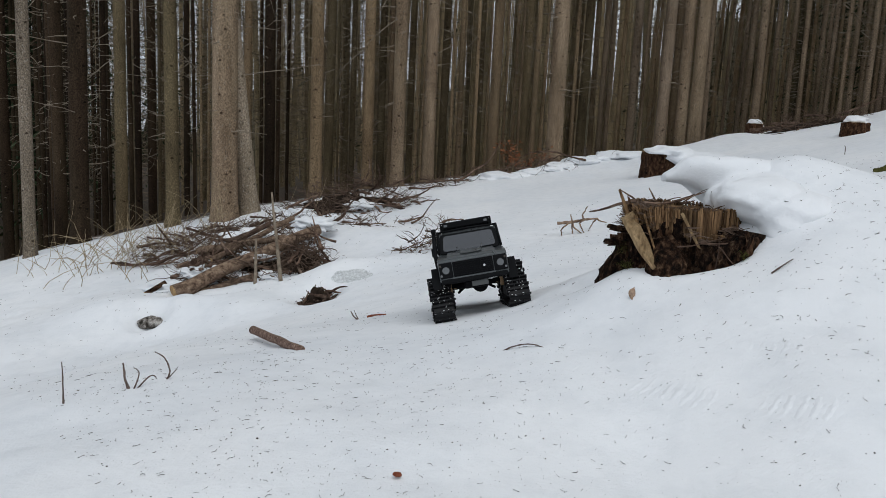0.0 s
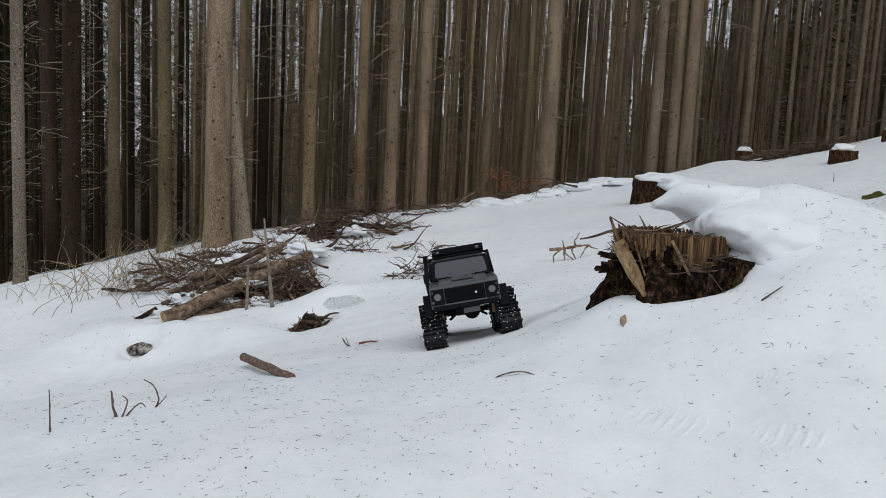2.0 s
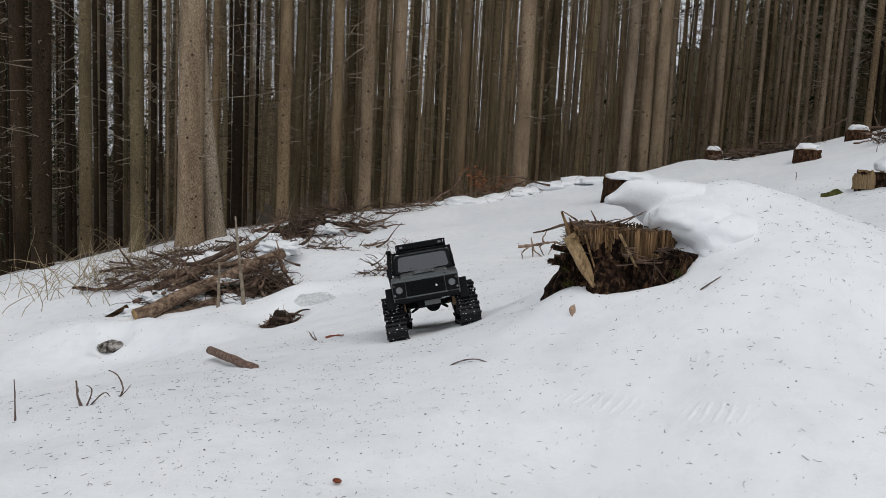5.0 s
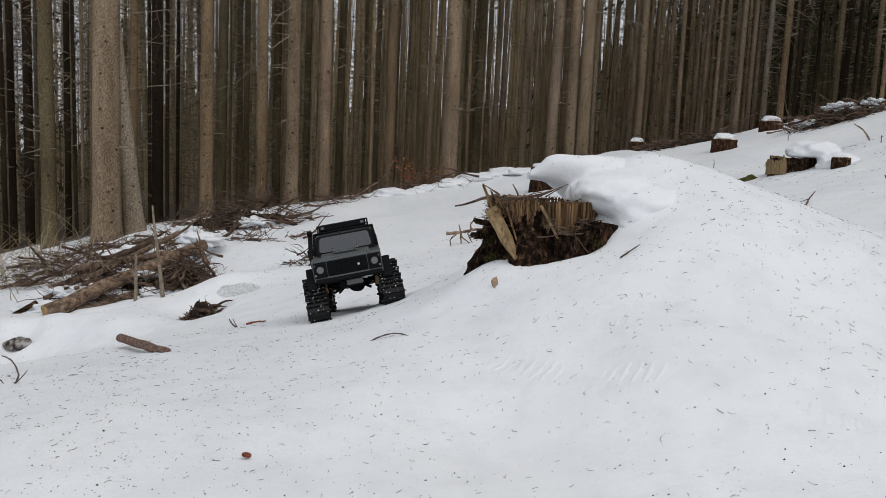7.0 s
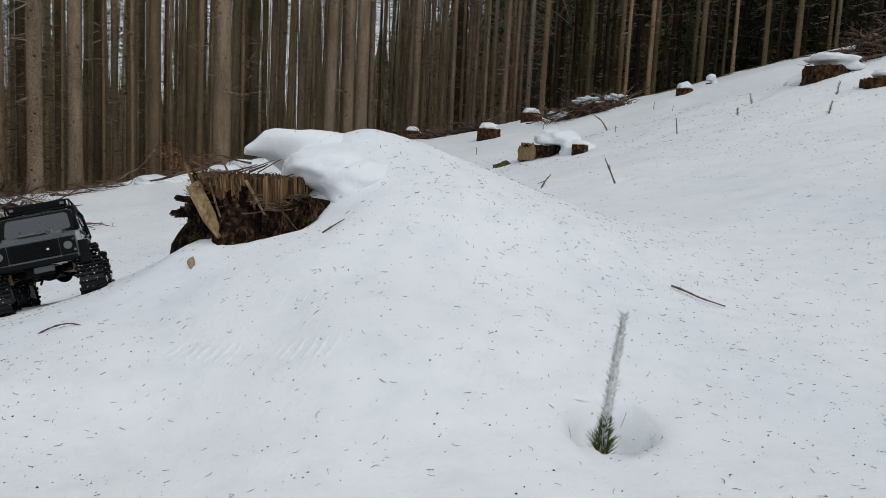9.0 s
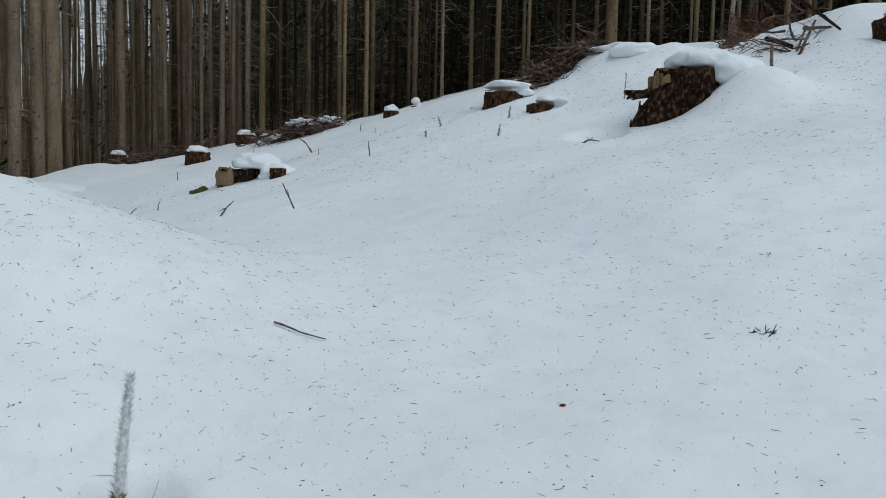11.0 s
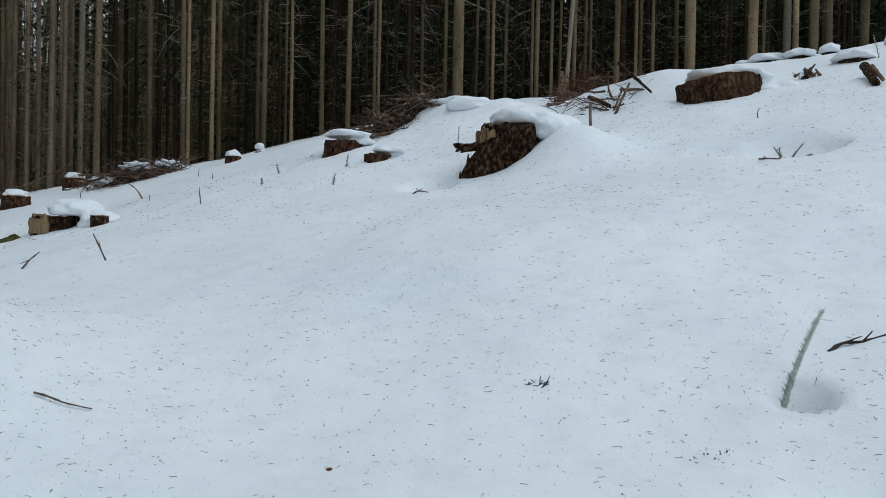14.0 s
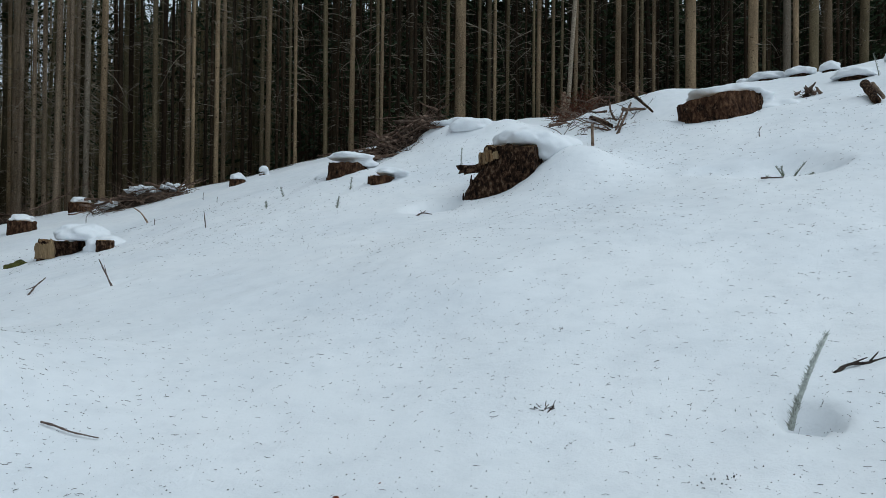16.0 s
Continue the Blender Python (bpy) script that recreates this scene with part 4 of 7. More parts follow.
def broken_stump():
    """The near stump: a wall of torn upright fibres behind a ledge of rotten bark, a big pale splinter, roots and moss."""
    rng = random.Random(3)
    root = new("tree_stump")
    root.location = (0.552, 1.695, 0.338)
    root.scale = (0.93, 0.93, 0.98)
    root.rotation_euler = (0, 0, radians(-12.9))
    sides, R, rim = 120, 0.128, 0.198

    def shag(p, k):
        return Vector((noise.noise(p * k), noise.noise(p * k + Vector((4, 0, 0))), noise.noise(p * k + Vector((0, 4, 0)))))

    def wall(a):  # radius of the fibre wall; it opens outwards on one side
        return R * (1 + 0.05 * math.sin(3 * a + 1) + 0.04 * noise.noise((math.cos(a) * 4, math.sin(a) * 4, 0)))

    def ledge(a):  # height of the bark's upper edge
        front = math.exp(-((a + 1.80) / 0.30) ** 2)
        left = math.exp(-((a + 2.55) / 0.35) ** 2)
        right = math.exp(-((a + 0.55) / 0.5) ** 2)
        return 0.116 + 0.055 * front + 0.03 * left + 0.03 * right + 0.022 * noise.noise((math.cos(a) * 5, math.sin(a) * 5, 3)) + 0.012 * noise.noise((math.cos(a) * 16, math.sin(a) * 16, 3))

    def skin(a, f, top):
        low = 1 - f
        right = max(0.0, math.cos(a - 0.0))
        root_w = math.exp(-((math.atan2(math.sin(a + 2.75), math.cos(a + 2.75))) / 0.4) ** 2)
        q = R * (1.09 + 0.06 * right + 0.42 * math.exp(-((a + 0.55) / 0.5) ** 2) + 0.07 * math.sin(5 * a + 0.6) + 0.30 * low * low + 0.28 * root_w * low)
        return q * (1 + 0.07 * noise.noise((math.cos(a) * 4, math.sin(a) * 4, f * 3)) + 0.06 * noise.noise((math.cos(a) * 11, math.sin(a) * 11, f * 5)) + 0.035 * noise.noise((math.cos(a) * 26, math.sin(a) * 26, f * 12)))

    turn = [2 * math.pi * k / sides - math.pi for k in range(sides)]
    bm = bmesh.new()
    rings = []
    for f in (0, 0.2, 0.35, 0.45, 0.55, 0.62, 0.69, 0.76, 0.83, 0.9, 0.96, 1.0):
        rings.append([bm.verts.new((skin(a, f, 1) * math.cos(a), skin(a, f, 1) * math.sin(a), -0.14 + (ledge(a) + 0.14) * f)) for a in turn])
    rings.append([bm.verts.new((wall(a) * 0.9 * math.cos(a), wall(a) * 0.9 * math.sin(a), ledge(a) + 0.006)) for a in turn])
    for a, b in zip(rings, rings[1:]):
        for k in range(sides):
            bm.faces.new((a[k], a[(k + 1) % sides], b[(k + 1) % sides], b[k]))
    bm.faces.new(rings[-1])
    part("bark", bm, BARK_ROTTEN, root, "dark rotten bark")
    bm = bmesh.new()  # solid heart behind the fibres
    rings = [[bm.verts.new((wall(a) * q * math.cos(a), wall(a) * q * math.sin(a), z + 0.006 * noise.noise((math.cos(a) * 9, math.sin(a) * 9, q * 7)))) for a in turn] for q, z in ((0.93, 0.07), (0.955, rim - 0.012), (0.7, rim - 0.014), (0.35, rim - 0.02), (0.05, rim - 0.016))]
    for a, b in zip(rings, rings[1:]):
        for k in range(sides):
            bm.faces.new((a[k], a[(k + 1) % sides], b[(k + 1) % sides], b[k]))
    bm.faces.new(rings[-1])
    part("heartwood", bm, WOOD_OLD, root, "weathered fibrous wood")
    bm = bmesh.new()
    for k in range(520):
        a = 2 * math.pi * k / 520 - math.pi + rng.uniform(-0.02, 0.02)
        r0 = wall(a) * rng.uniform(0.94, 1.0)
        west = math.exp(-((math.atan2(math.sin(a + 2.7), math.cos(a + 2.7))) / 0.5) ** 2)
        z0 = ledge(a) - 0.01 + rng.uniform(-0.006, 0.004)
        h = rim - 0.004 + rng.uniform(-0.005, 0.004) - 0.02 * west * rng.random() - (0.03 if rng.random() < 0.07 else 0)
        if h < z0 + 0.01:
            continue
        lean = rng.gauss(0, 0.02) - 0.03
        out = 1.02 + 0.26 * west * rng.uniform(0.6, 1.1)
        slab(bm, (r0 * math.cos(a), r0 * math.sin(a), z0), (r0 * out * math.cos(a + lean), r0 * out * math.sin(a + lean), h), rng.uniform(0.0025, 0.008), 0.004, (-math.sin(a), math.cos(a), 0), 0.5, rng)
    part("fibre_wall", bm, FIBRE, root, "upright torn brown wood fibres", False)["kind"] = "stuff"
    bm = bmesh.new()  # frayed hair of the opened side and crumbs along the rim
    for k in range(150):
        a = -2.7 + rng.gauss(0, 0.4)
        r0, z0 = wall(a) * rng.uniform(0.95, 1.12), rng.uniform(0.12, 0.19)
        tube(bm, crooked(rng, (r0 * math.cos(a), r0 * math.sin(a), z0), (math.cos(a), math.sin(a), rng.uniform(-0.1, 0.9)), rng.uniform(0.015, 0.045), 0.2, 2), [0.0013, 0.001, 0.0005], 3, False)
    for k in range(260):
        a, q = rng.uniform(-math.pi, math.pi), rng.uniform(0.6, 1.02)
        r0, b = wall(a) * q, rng.uniform(0, 6.283)
        tube(bm, crooked(rng, (r0 * math.cos(a), r0 * math.sin(a), rim - 0.006), (math.cos(b), math.sin(b), rng.uniform(-0.1, 0.4)), rng.uniform(0.006, 0.03), 0.25, 2), [0.0015, 0.0012, 0.0006], 3, False)
    for k in range(200):
        a = rng.uniform(-1.6, 0.3)
        r0, b = wall(a) * rng.uniform(1.0, 1.2), rng.uniform(0, 6.283)
        tube(bm, crooked(rng, (r0 * math.cos(a), r0 * math.sin(a), ledge(a) + rng.uniform(0.002, 0.012)), (math.cos(b), math.sin(b), rng.uniform(-0.2, 0.2)), rng.uniform(0.01, 0.04), 0.25, 2), [0.0014, 0.0011, 0.0006], 3, False)
    part("fibre_fray", bm, BRUSHWOOD, root, "frayed brown wood hair and needle crumbs", False)["kind"] = "stuff"
    for k in range(120):  # loose scales of bark
        a, f = rng.uniform(-3.1, 0.25), rng.uniform(0.5, 0.98)
        q = skin(a, f, 1) * 1.0
        z = -0.14 + (ledge(a) + 0.14) * f
        bm = bmesh.new()
        c, t = Vector((q * math.cos(a), q * math.sin(a), z)), Vector((-math.sin(a), math.cos(a), rng.uniform(-0.3, 0.3)))
        ln = rng.uniform(0.012, 0.034)
        slab(bm, c - Vector((0, 0, ln / 2)), c + Vector((0, 0, ln / 2)), rng.uniform(0.010, 0.024), 0.006, t, 0.8, rng)
        bmesh.ops.subdivide_edges(bm, edges=bm.edges, cuts=2, use_grid_fill=True)
        for v in bm.verts:
            v.co += 0.004 * shag(v.co, 80)
        part("bark_plate", bm, BARK_ROTTEN if k % 3 else BARK_RED, root, "", False)
    # the big splinter and smaller ones
    bm = bmesh.new()
    top, foot = Vector((-0.132, -0.098, 0.164)), Vector((-0.066, -0.168, 0.062))
    d = foot - top
    rows = []
    for k in range(9):
        f = k / 8
        w = 0.0175 - 0.002 * f if f < 0.6 else 0.0163 * (1 - 0.62 * (f - 0.6) / 0.4)
        c = top + d * f + Vector((0, -0.003 * math.sin(f * 3), 0))
        side, out = Vector((0.86, 0.25, 0.44)).normalized(), Vector((-0.25, -0.85, 0.3)).normalized()
        rows.append([bm.verts.new(c + side * w * u + out * 0.009 * q + 0.0016 * shag(c + side * w * u, 60) - (d.normalized() * 0.012 * rng.random() if k == 0 else Vector())) for u, q in ((-1, 0.2), (-0.5, 1), (0, 0.75), (0.5, 1.1), (1, 0.3), (0.6, -1), (-0.6, -1))])
    for a, b in zip(rows, rows[1:]):
        for k in range(7):
            bm.faces.new((a[k], a[(k + 1) % 7], b[(k + 1) % 7], b[k]))
    bm.faces.new(rows[0])
    bm.faces.new(rows[-1][::-1])
    part("splinter", bm, WOOD_PALE, root, "thick pale split wood splinter", False)
    for a, b, w, mat in (((-0.118, -0.105, 0.172), (-0.085, -0.135, 0.08), 0.008, WOOD_OLD), ((-0.098, -0.112, 0.176), (-0.062, -0.148, 0.085), 0.005, WOOD_OLD), ((-0.015, -0.140, 0.186), (0.03, -0.146, 0.112), 0.007, WOOD_PALE),
                         ((0.055, -0.130, 0.135), (0.155, -0.075, 0.128), 0.016, WOOD_OLD), ((0.05, -0.145, 0.122), (0.12, -0.12, 0.118), 0.008, BRANCH), ((-0.145, -0.06, 0.185), (-0.10, -0.1, 0.10), 0.01, WOOD_OLD)):
        bm = bmesh.new()
        slab(bm, a, b, w, w * 0.5, (0.9, 0.2, 0.35) if abs(a[2] - b[2]) > 0.03 else (0, -0.3, 1), 0.7, rng)
        part("splinter", bm, mat, root, "", False)
    for k in range(15):  # dark jagged flap
        z = rng.uniform(0.085, 0.125)
        bm = bmesh.new()
        slab(bm, (-0.11, -0.05 + rng.uniform(-0.03, 0.03), z), (-0.175 + rng.uniform(-0.015, 0.03), -0.06 + rng.uniform(-0.03, 0.03), z + rng.uniform(-0.015, 0.02)), 0.013, 0.007, (0.1, 0.3, 1), 0.4, rng)
        part("bark_flap", bm, BARK_STUMP, root, "dark jagged flap of loose bark", False)
    for pts, rr in (([(-0.09, -0.03, 0.085), (-0.125, -0.04, 0.045), (-0.16, -0.045, -0.01), (-0.195, -0.05, -0.07), (-0.22, -0.05, -0.13)], [0.058, 0.05, 0.04, 0.03, 0.02]),
                    ([(-0.03, -0.10, 0.10), (-0.04, -0.145, 0.05), (-0.05, -0.175, -0.02)], [0.05, 0.045, 0.035]),
                    ([(0.10, -0.08, 0.085), (0.15, -0.11, 0.06), (0.2, -0.13, 0.0)], [0.05, 0.045, 0.03])):
        bm = bmesh.new()
        tube(bm, pts, rr, 14)
        bmesh.ops.subdivide_edges(bm, edges=bm.edges, cuts=4, use_grid_fill=True)
        for v in bm.verts:
            v.co += 0.012 * shag(v.co, 30) + 0.007 * shag(v.co, 85)
        part("root", bm, BARK_ROTTEN, root)
    for a, f, w in ((-0.95, 0.62, 0.024), (-0.75, 0.75, 0.02), (-1.12, 0.66, 0.02), (-2.62, 0.78, 0.026), (-2.8, 0.62, 0.022), (-0.55, 0.8, 0.014), (-1.7, 0.72, 0.013), (-0.85, 0.85, 0.013), (-2.45, 0.66, 0.018)):
        c = (skin(a, f, 1) * 1.02 * math.cos(a), skin(a, f, 1) * 1.02 * math.sin(a), -0.14 + (ledge(a) + 0.14) * f)
        bm = bmesh.new()  # moss: a cushion of short blades
        for _ in range(170):
            u = Vector((rng.gauss(0, 0.5), rng.gauss(0, 0.35), rng.gauss(0, 0.4))) * w
            tip = u + Vector((rng.gauss(0, 0.4), -0.6 + rng.gauss(0, 0.4), rng.uniform(0, 1))).normalized() * rng.uniform(0.004, 0.009)
            e = Vector((rng.gauss(0, 1), rng.gauss(0, 1), rng.gauss(0, 1))).normalized() * 0.0016
            bm.faces.new([bm.verts.new(q) for q in (u - e, u + e, tip)])
        part("moss_patch", bm, MOSS, root, "green moss cushion", False).location = c
    for a, b, w, mat in (((-0.135, -0.10, 0.175), (-0.160, -0.108, 0.228), 0.0075, WOOD_OLD), ((-0.13, -0.11, 0.19), (-0.138, -0.118, 0.214), 0.006, BARK_STUMP)):
        bm = bmesh.new()
        slab(bm, a, b, w, w * 0.5, (0.9, 0.2, 0.35), 0.7, rng)
        part("splinter", bm, mat, root, "", False)
    for a, w, ln, r in (((-0.12, -0.09, 0.204), (-1, -0.38, -0.22), 0.115, 0.0046), ((-0.10, -0.10, 0.202), (1, 0.02, -0.02), 0.11, 0.0028), ((-0.07, 0.0, 0.2), (-0.3, 0.1, 0.6), 0.035, 0.003), ((0.0, 0.03, 0.2), (0.7, 0.2, 0.3), 0.07, 0.0018), ((0.06, -0.185, 0.01), (0.25, 0.12, 0.8), 0.14, 0.0024),
                     ((0.03, -0.16, 0.125), (1, 0.45, 0.02), 0.15, 0.0026), ((-0.12, 0.02, 0.2), (-0.5, -0.4, 0.5), 0.05, 0.0028), ((-0.02, -0.17, 0.115), (1, 0.3, 0.1), 0.12, 0.002), ((0.07, -0.16, 0.12), (0.6, -0.2, -0.5), 0.06, 0.002),
                     ((-0.02, 0.02, 0.2), (0.9, 0, 0.35), 0.05, 0.0035), ((-0.05, -0.02, 0.2), (0.6, 0.1, 0.3), 0.045, 0.002), ((-0.04, -0.06, 0.2), (1, 0.3, 0.25), 0.09, 0.0022)):
        bm = bmesh.new()
        tube(bm, crooked(rng, a, w, ln, 0.16, 5), [r * (1 - 0.12 * k) for k in range(6)], 5)
        part("twig", bm, BRANCH, root)
    return tagged(root, "broken rotten spruce stump with torn fibres and moss", "stump", "stumps on the slope")


broken_stump()


def snow_shelf():
    """The curling overhang of snow behind and beside the near stump: a blunt nose over the rim, and a lobe that drops to the hollow's edge."""
    bm = bmesh.new()
    o = Vector((0.545, 1.70, 0.334))
    n, rows = 72, []
    for j in range(15):  # the nose: a slab with a sharp upper brow, undercut towards its root
        f = j / 14
        x = 0.548 + 0.36 * f
        top = 0.592 + 0.052 * smooth(-0.02, 0.2, f) - 0.012 * f * f
        low = 0.576 - 0.03 * smooth(0.1, 0.35, f) - 0.09 * f
        half = 0.03 + 0.105 * smooth(-0.1, 0.8, f) ** 0.8
        y = 1.875 - 0.06 * f
        ring = []
        for k in range(n):
            a = 2 * math.pi * k / n
            c, q = math.cos(a), math.sin(a)
            c, q = math.copysign(abs(c) ** 0.7, c), math.copysign(abs(q) ** 0.7, q)
            p = Vector((x, y + half * c, (top + low) / 2 + (top - low) / 2 * q))
            ring.append(bm.verts.new(p + 0.012 * Vector((noise.noise(p * 9), noise.noise(p * 9 + Vector((5, 0, 0))), noise.noise(p * 9 + Vector((0, 5, 0))))) + 0.004 * Vector((0, 0, noise.noise(p * 30))) - o))
        rows.append(ring)
    for a, b in zip(rows, rows[1:]):
        for k in range(n):
            bm.faces.new((a[k], a[(k + 1) % n], b[(k + 1) % n], b[k]))
    bm.faces.new(rows[0][::-1])
    bm.faces.new(rows[-1])
    for c, r, sd in (((0.728, 1.675, 0.548), (0.118, 0.10, 0.056), 4), ((0.785, 1.62, 0.515), (0.11, 0.095, 0.065), 6), ((0.775, 1.59, 0.478), (0.085, 0.075, 0.05), 8), ((0.80, 1.77, 0.53), (0.17, 0.14, 0.095), 9)):
        blob(bm, Vector(c) - o, r, sd, 0.12, 2.2)
    cap = part("snow_mound", bm, SNOWCAP)
    cap.location = o
    m = cap.modifiers.new("grown_together", "REMESH")
    m.mode, m.voxel_size, m.use_smooth_shade = "VOXEL", 0.005, True
    w = cap.modifiers.new("worn", "SMOOTH")
    w.factor, w.iterations = 0.5, 4
    return tagged(cap, "curling overhang of old snow above the broken stump", "snow", "snow caps")


shelf = snow_shelf()
bpy.context.view_layer.update()
solid = shelf.evaluated_get(bpy.context.evaluated_depsgraph_get())
rr = random.Random(31)
bm = bmesh.new()
turned_back = shelf.matrix_world.inverted()
for _ in range(150):
    start = Vector((0.545 + rr.uniform(-0.12, 0.55), 1.70 + rr.uniform(-0.35, 0.3), 0.334 + rr.uniform(0.1, 0.6)))
    aim = Vector((rr.uniform(-0.3, 0.3), rr.uniform(0.0, 1.0), -1)).normalized()
    hit, spot, normal, _ = solid.ray_cast(turned_back @ start, turned_back.to_3x3() @ aim)
    if hit:
        side = Vector((rr.gauss(0, 1), rr.gauss(0, 1), rr.gauss(0, 1))).cross(normal).normalized()
        ln = rr.choice((0.001, 0.001, 0.002, 0.004, 0.006))
        tube(bm, [spot - side * ln + normal * 0.0006, spot + normal * 0.001, spot + side * ln + side.cross(normal) * ln * rr.uniform(-0.6, 0.6) + normal * 0.0006], [0.0005, 0.0006, 0.0005], 3)
needles = part("cap_needles", bm, LITTER)
needles.matrix_world = shelf.matrix_world
tagged(needles, "brown needles and specks lying on the snow overhang", "needles", kind="stuff")

stump(2.04, 7.10, 0.17, 0.20, 0.3, 21, BARK_RED, "sawn stump with mossy bark under a snow cap")
snow_cap(2.12, 7.05, ground(2.04, 7.1) + 0.195, 0.24, 0.2, 0.06, 11, ((0.3, -0.05, -0.05, 0.35, 0.25, 0.09),))
big_stump = stump(4.08, 1.835, 0.165, 0.195, 0.35, 22, BARK_STUMP, "big torn stump with dark bark on steep snow", (2, -8), 0.09, WOOD_OLD, 0.3, 90, 2.43)
stump(4.58, 3.57, 0.14, 0.085, 0.3, 23, BARK_RED, "low round stump with a flat snow cap")
stump(4.25, 2.94, 0.085, 0.035, 0.2, 24, BARK_RED, "small low stump half sunk in snow")
stump(5.87, 1.24, 0.27, 0.115, 0.4, 25, BARK_RED, "wide sawn stump with split brown bark", (-7, -4), 0.02, WOOD_CUT, 0.3, 40)
split_stump = stump(2.93, 4.40, 0.155, 0.085, 0.3, 26, BARK_STUMP, "split old stump with yellow wood under snow", (0, 0), 0.1, WOOD_OLD)
stump(2.95, 3.98, 0.05, 0.06, 0.2, 27, BARK_STUMP, "small dark rotten stump in a melt hole")
stump(3.98, 9.71, 0.11, 0.13, 0.3, 28, BARK_RED, "short reddish stump at the forest edge")
stump(3.78, 6.94, 0.12, 0.11, 0.3, 29, BARK_RED, "low brown stump with a snow pillow")
stump(4.75, 7.75, 0.12, 0.11, 0.3, 30, BARK_RED, "low brown stump with a snow pillow")
stump(5.23, 5.67, 0.075, 0.055, 0.3, 31, BARK_RED, "low brown stump with a snow pillow")
stump(5.62, 5.75, 0.045, 0.03, 0.3, 32, BARK_RED, "narrow stump beside the upper brush")
snow_cap(4.14, 1.79, ground(4.08, 1.83) + 0.185, 0.20, 0.17, 0.085, 12, ((0.10, -0.11, -0.02, 0.19, 0.16, 0.10), (0.28, -0.26, -0.12, 0.24, 0.2, 0.11), (0.12, 0.12, 0.035, 0.16, 0.12, 0.06)))
snow_cap(4.60, 3.55, ground(4.6, 3.55) + 0.085, 0.17, 0.16, 0.04, 13)
snow_cap(4.31, 2.90, ground(4.25, 2.94) + 0.045, 0.12, 0.10, 0.035, 14)
snow_cap(5.96, 1.20, ground(5.87, 1.24) + 0.115, 0.30, 0.27, 0.065, 15, ((0.28, -0.2, -0.08, 0.34, 0.3, 0.1),))
snow_cap(2.98, 4.28, ground(2.93, 4.4) + 0.08, 0.165, 0.16, 0.075, 16, ((0.05, -0.17, -0.045, 0.13, 0.12, 0.08),))
for k, (x, y, z, s) in enumerate(((3.78, 6.94, 0.10, 0.105), (4.75, 7.75, 0.10, 0.105), (5.23, 5.67, 0.05, 0.075), (3.98, 9.71, 0.125, 0.09), (5.62, 5.75, 0.03, 0.05))):
    snow_cap(x, y, ground(x, y) + z, s, s * 0.9, 0.05, 40 + k)
for k, (x, y, s) in enumerate(((8.3, 1.45, 0.18), (8.2, 1.14, 0.13), (7.9, 0.85, 0.08), (6.9, 0.54, 0.14), (7.8, 0.3, 0.12), (8.6, 1.75, 0.08))):
    stump(x, y, s * 0.75, 0.02, 0.3, 60 + k, BARK_STUMP, "low stump almost buried in snow")
    snow_cap(x, y, ground(x, y) + 0.0, s * 1.1, s * 1.1, 0.06, 50 + k)
rr = random.Random(19)
for k in range(13):
    f = k / 12
    x = 0.45 + 1.75 * f + rr.uniform(-0.05, 0.05)
    y = 8.25 + 0.35 * f + rr.uniform(-0.12, 0.12)
    w = rr.uniform(0.10, 0.20)
    snow_cap(x, y, ground(x, y) - 0.02, w * 1.3, w, w * 0.38, 80 + k, label="low lump of snow along the forest edge")
# torn hinge wood of the big stump
rr = random.Random(8)


def on_stump(root, name, a, b, width, thick, side, mat, label):
    bm = bmesh.new()
    slab(bm, a, b, width, thick, side, 0.8, rr)
    bmesh.ops.subdivide_edges(bm, edges=bm.edges, cuts=2, use_grid_fill=True)
    for v in bm.verts:
        v.co += 0.008 * Vector((noise.noise(v.co * 40), noise.noise(v.co * 40 + Vector((4, 0, 0))), noise.noise(v.co * 40 + Vector((0, 4, 0)))))
    ob = part(name, bm, mat, root, label, False)
    ob.matrix_parent_inverse = root.matrix_basis.inverted()


for k in range(7):
    on_stump(big_stump, "bark_flap", (3.96, 1.93 + rr.uniform(-0.03, 0.04), 1.155 + rr.uniform(-0.02, 0.02)), (3.88 + rr.uniform(-0.03, 0.05), 2.04 + rr.uniform(-0.06, 0.03), 1.145 + rr.uniform(-0.02, 0.025)), 0.03, 0.012, (0.2, 0.2, 1), BARK_STUMP, "dark torn bark hinge")
for k in range(8):
    turn = radians(6 + 8 * k)
    px, py = 4.08 + 0.185 * (-0.455 * math.cos(turn) - 0.89 * math.sin(turn)), 1.835 + 0.185 * (0.89 * math.cos(turn) - 0.455 * math.sin(turn))
    on_stump(big_stump, "split_wood", (px, py, 1.14 + 0.007 * k), (px, py, 1.232 + rr.uniform(-0.02, 0.006)), 0.034, 0.014, (0.455 * math.sin(turn) - 0.89 * math.cos(turn), -0.89 * math.sin(turn) - 0.455 * math.cos(turn), 0), WOOD_PALE if k % 3 == 1 else WOOD_OLD, "pale yellow split wood")
for k in range(7):
    turn = radians(12 + 9 * k)
    px, py = 2.93 + 0.166 * (-0.875 * math.cos(turn) - 0.483 * math.sin(turn)), 4.40 + 0.166 * (0.483 * math.cos(turn) - 0.875 * math.sin(turn))
    gz = ground(2.93, 4.40, False)
    on_stump(split_stump, "split_wood", (px, py, gz - 0.02), (px, py, gz + 0.075 + rr.uniform(-0.015, 0.01)), 0.03, 0.014, (-0.875 * math.sin(turn) * -1 - 0.483 * math.cos(turn), -0.483 * math.sin(turn) - 0.875 * math.cos(turn), 0), WOOD_PALE, "yellow split wood")


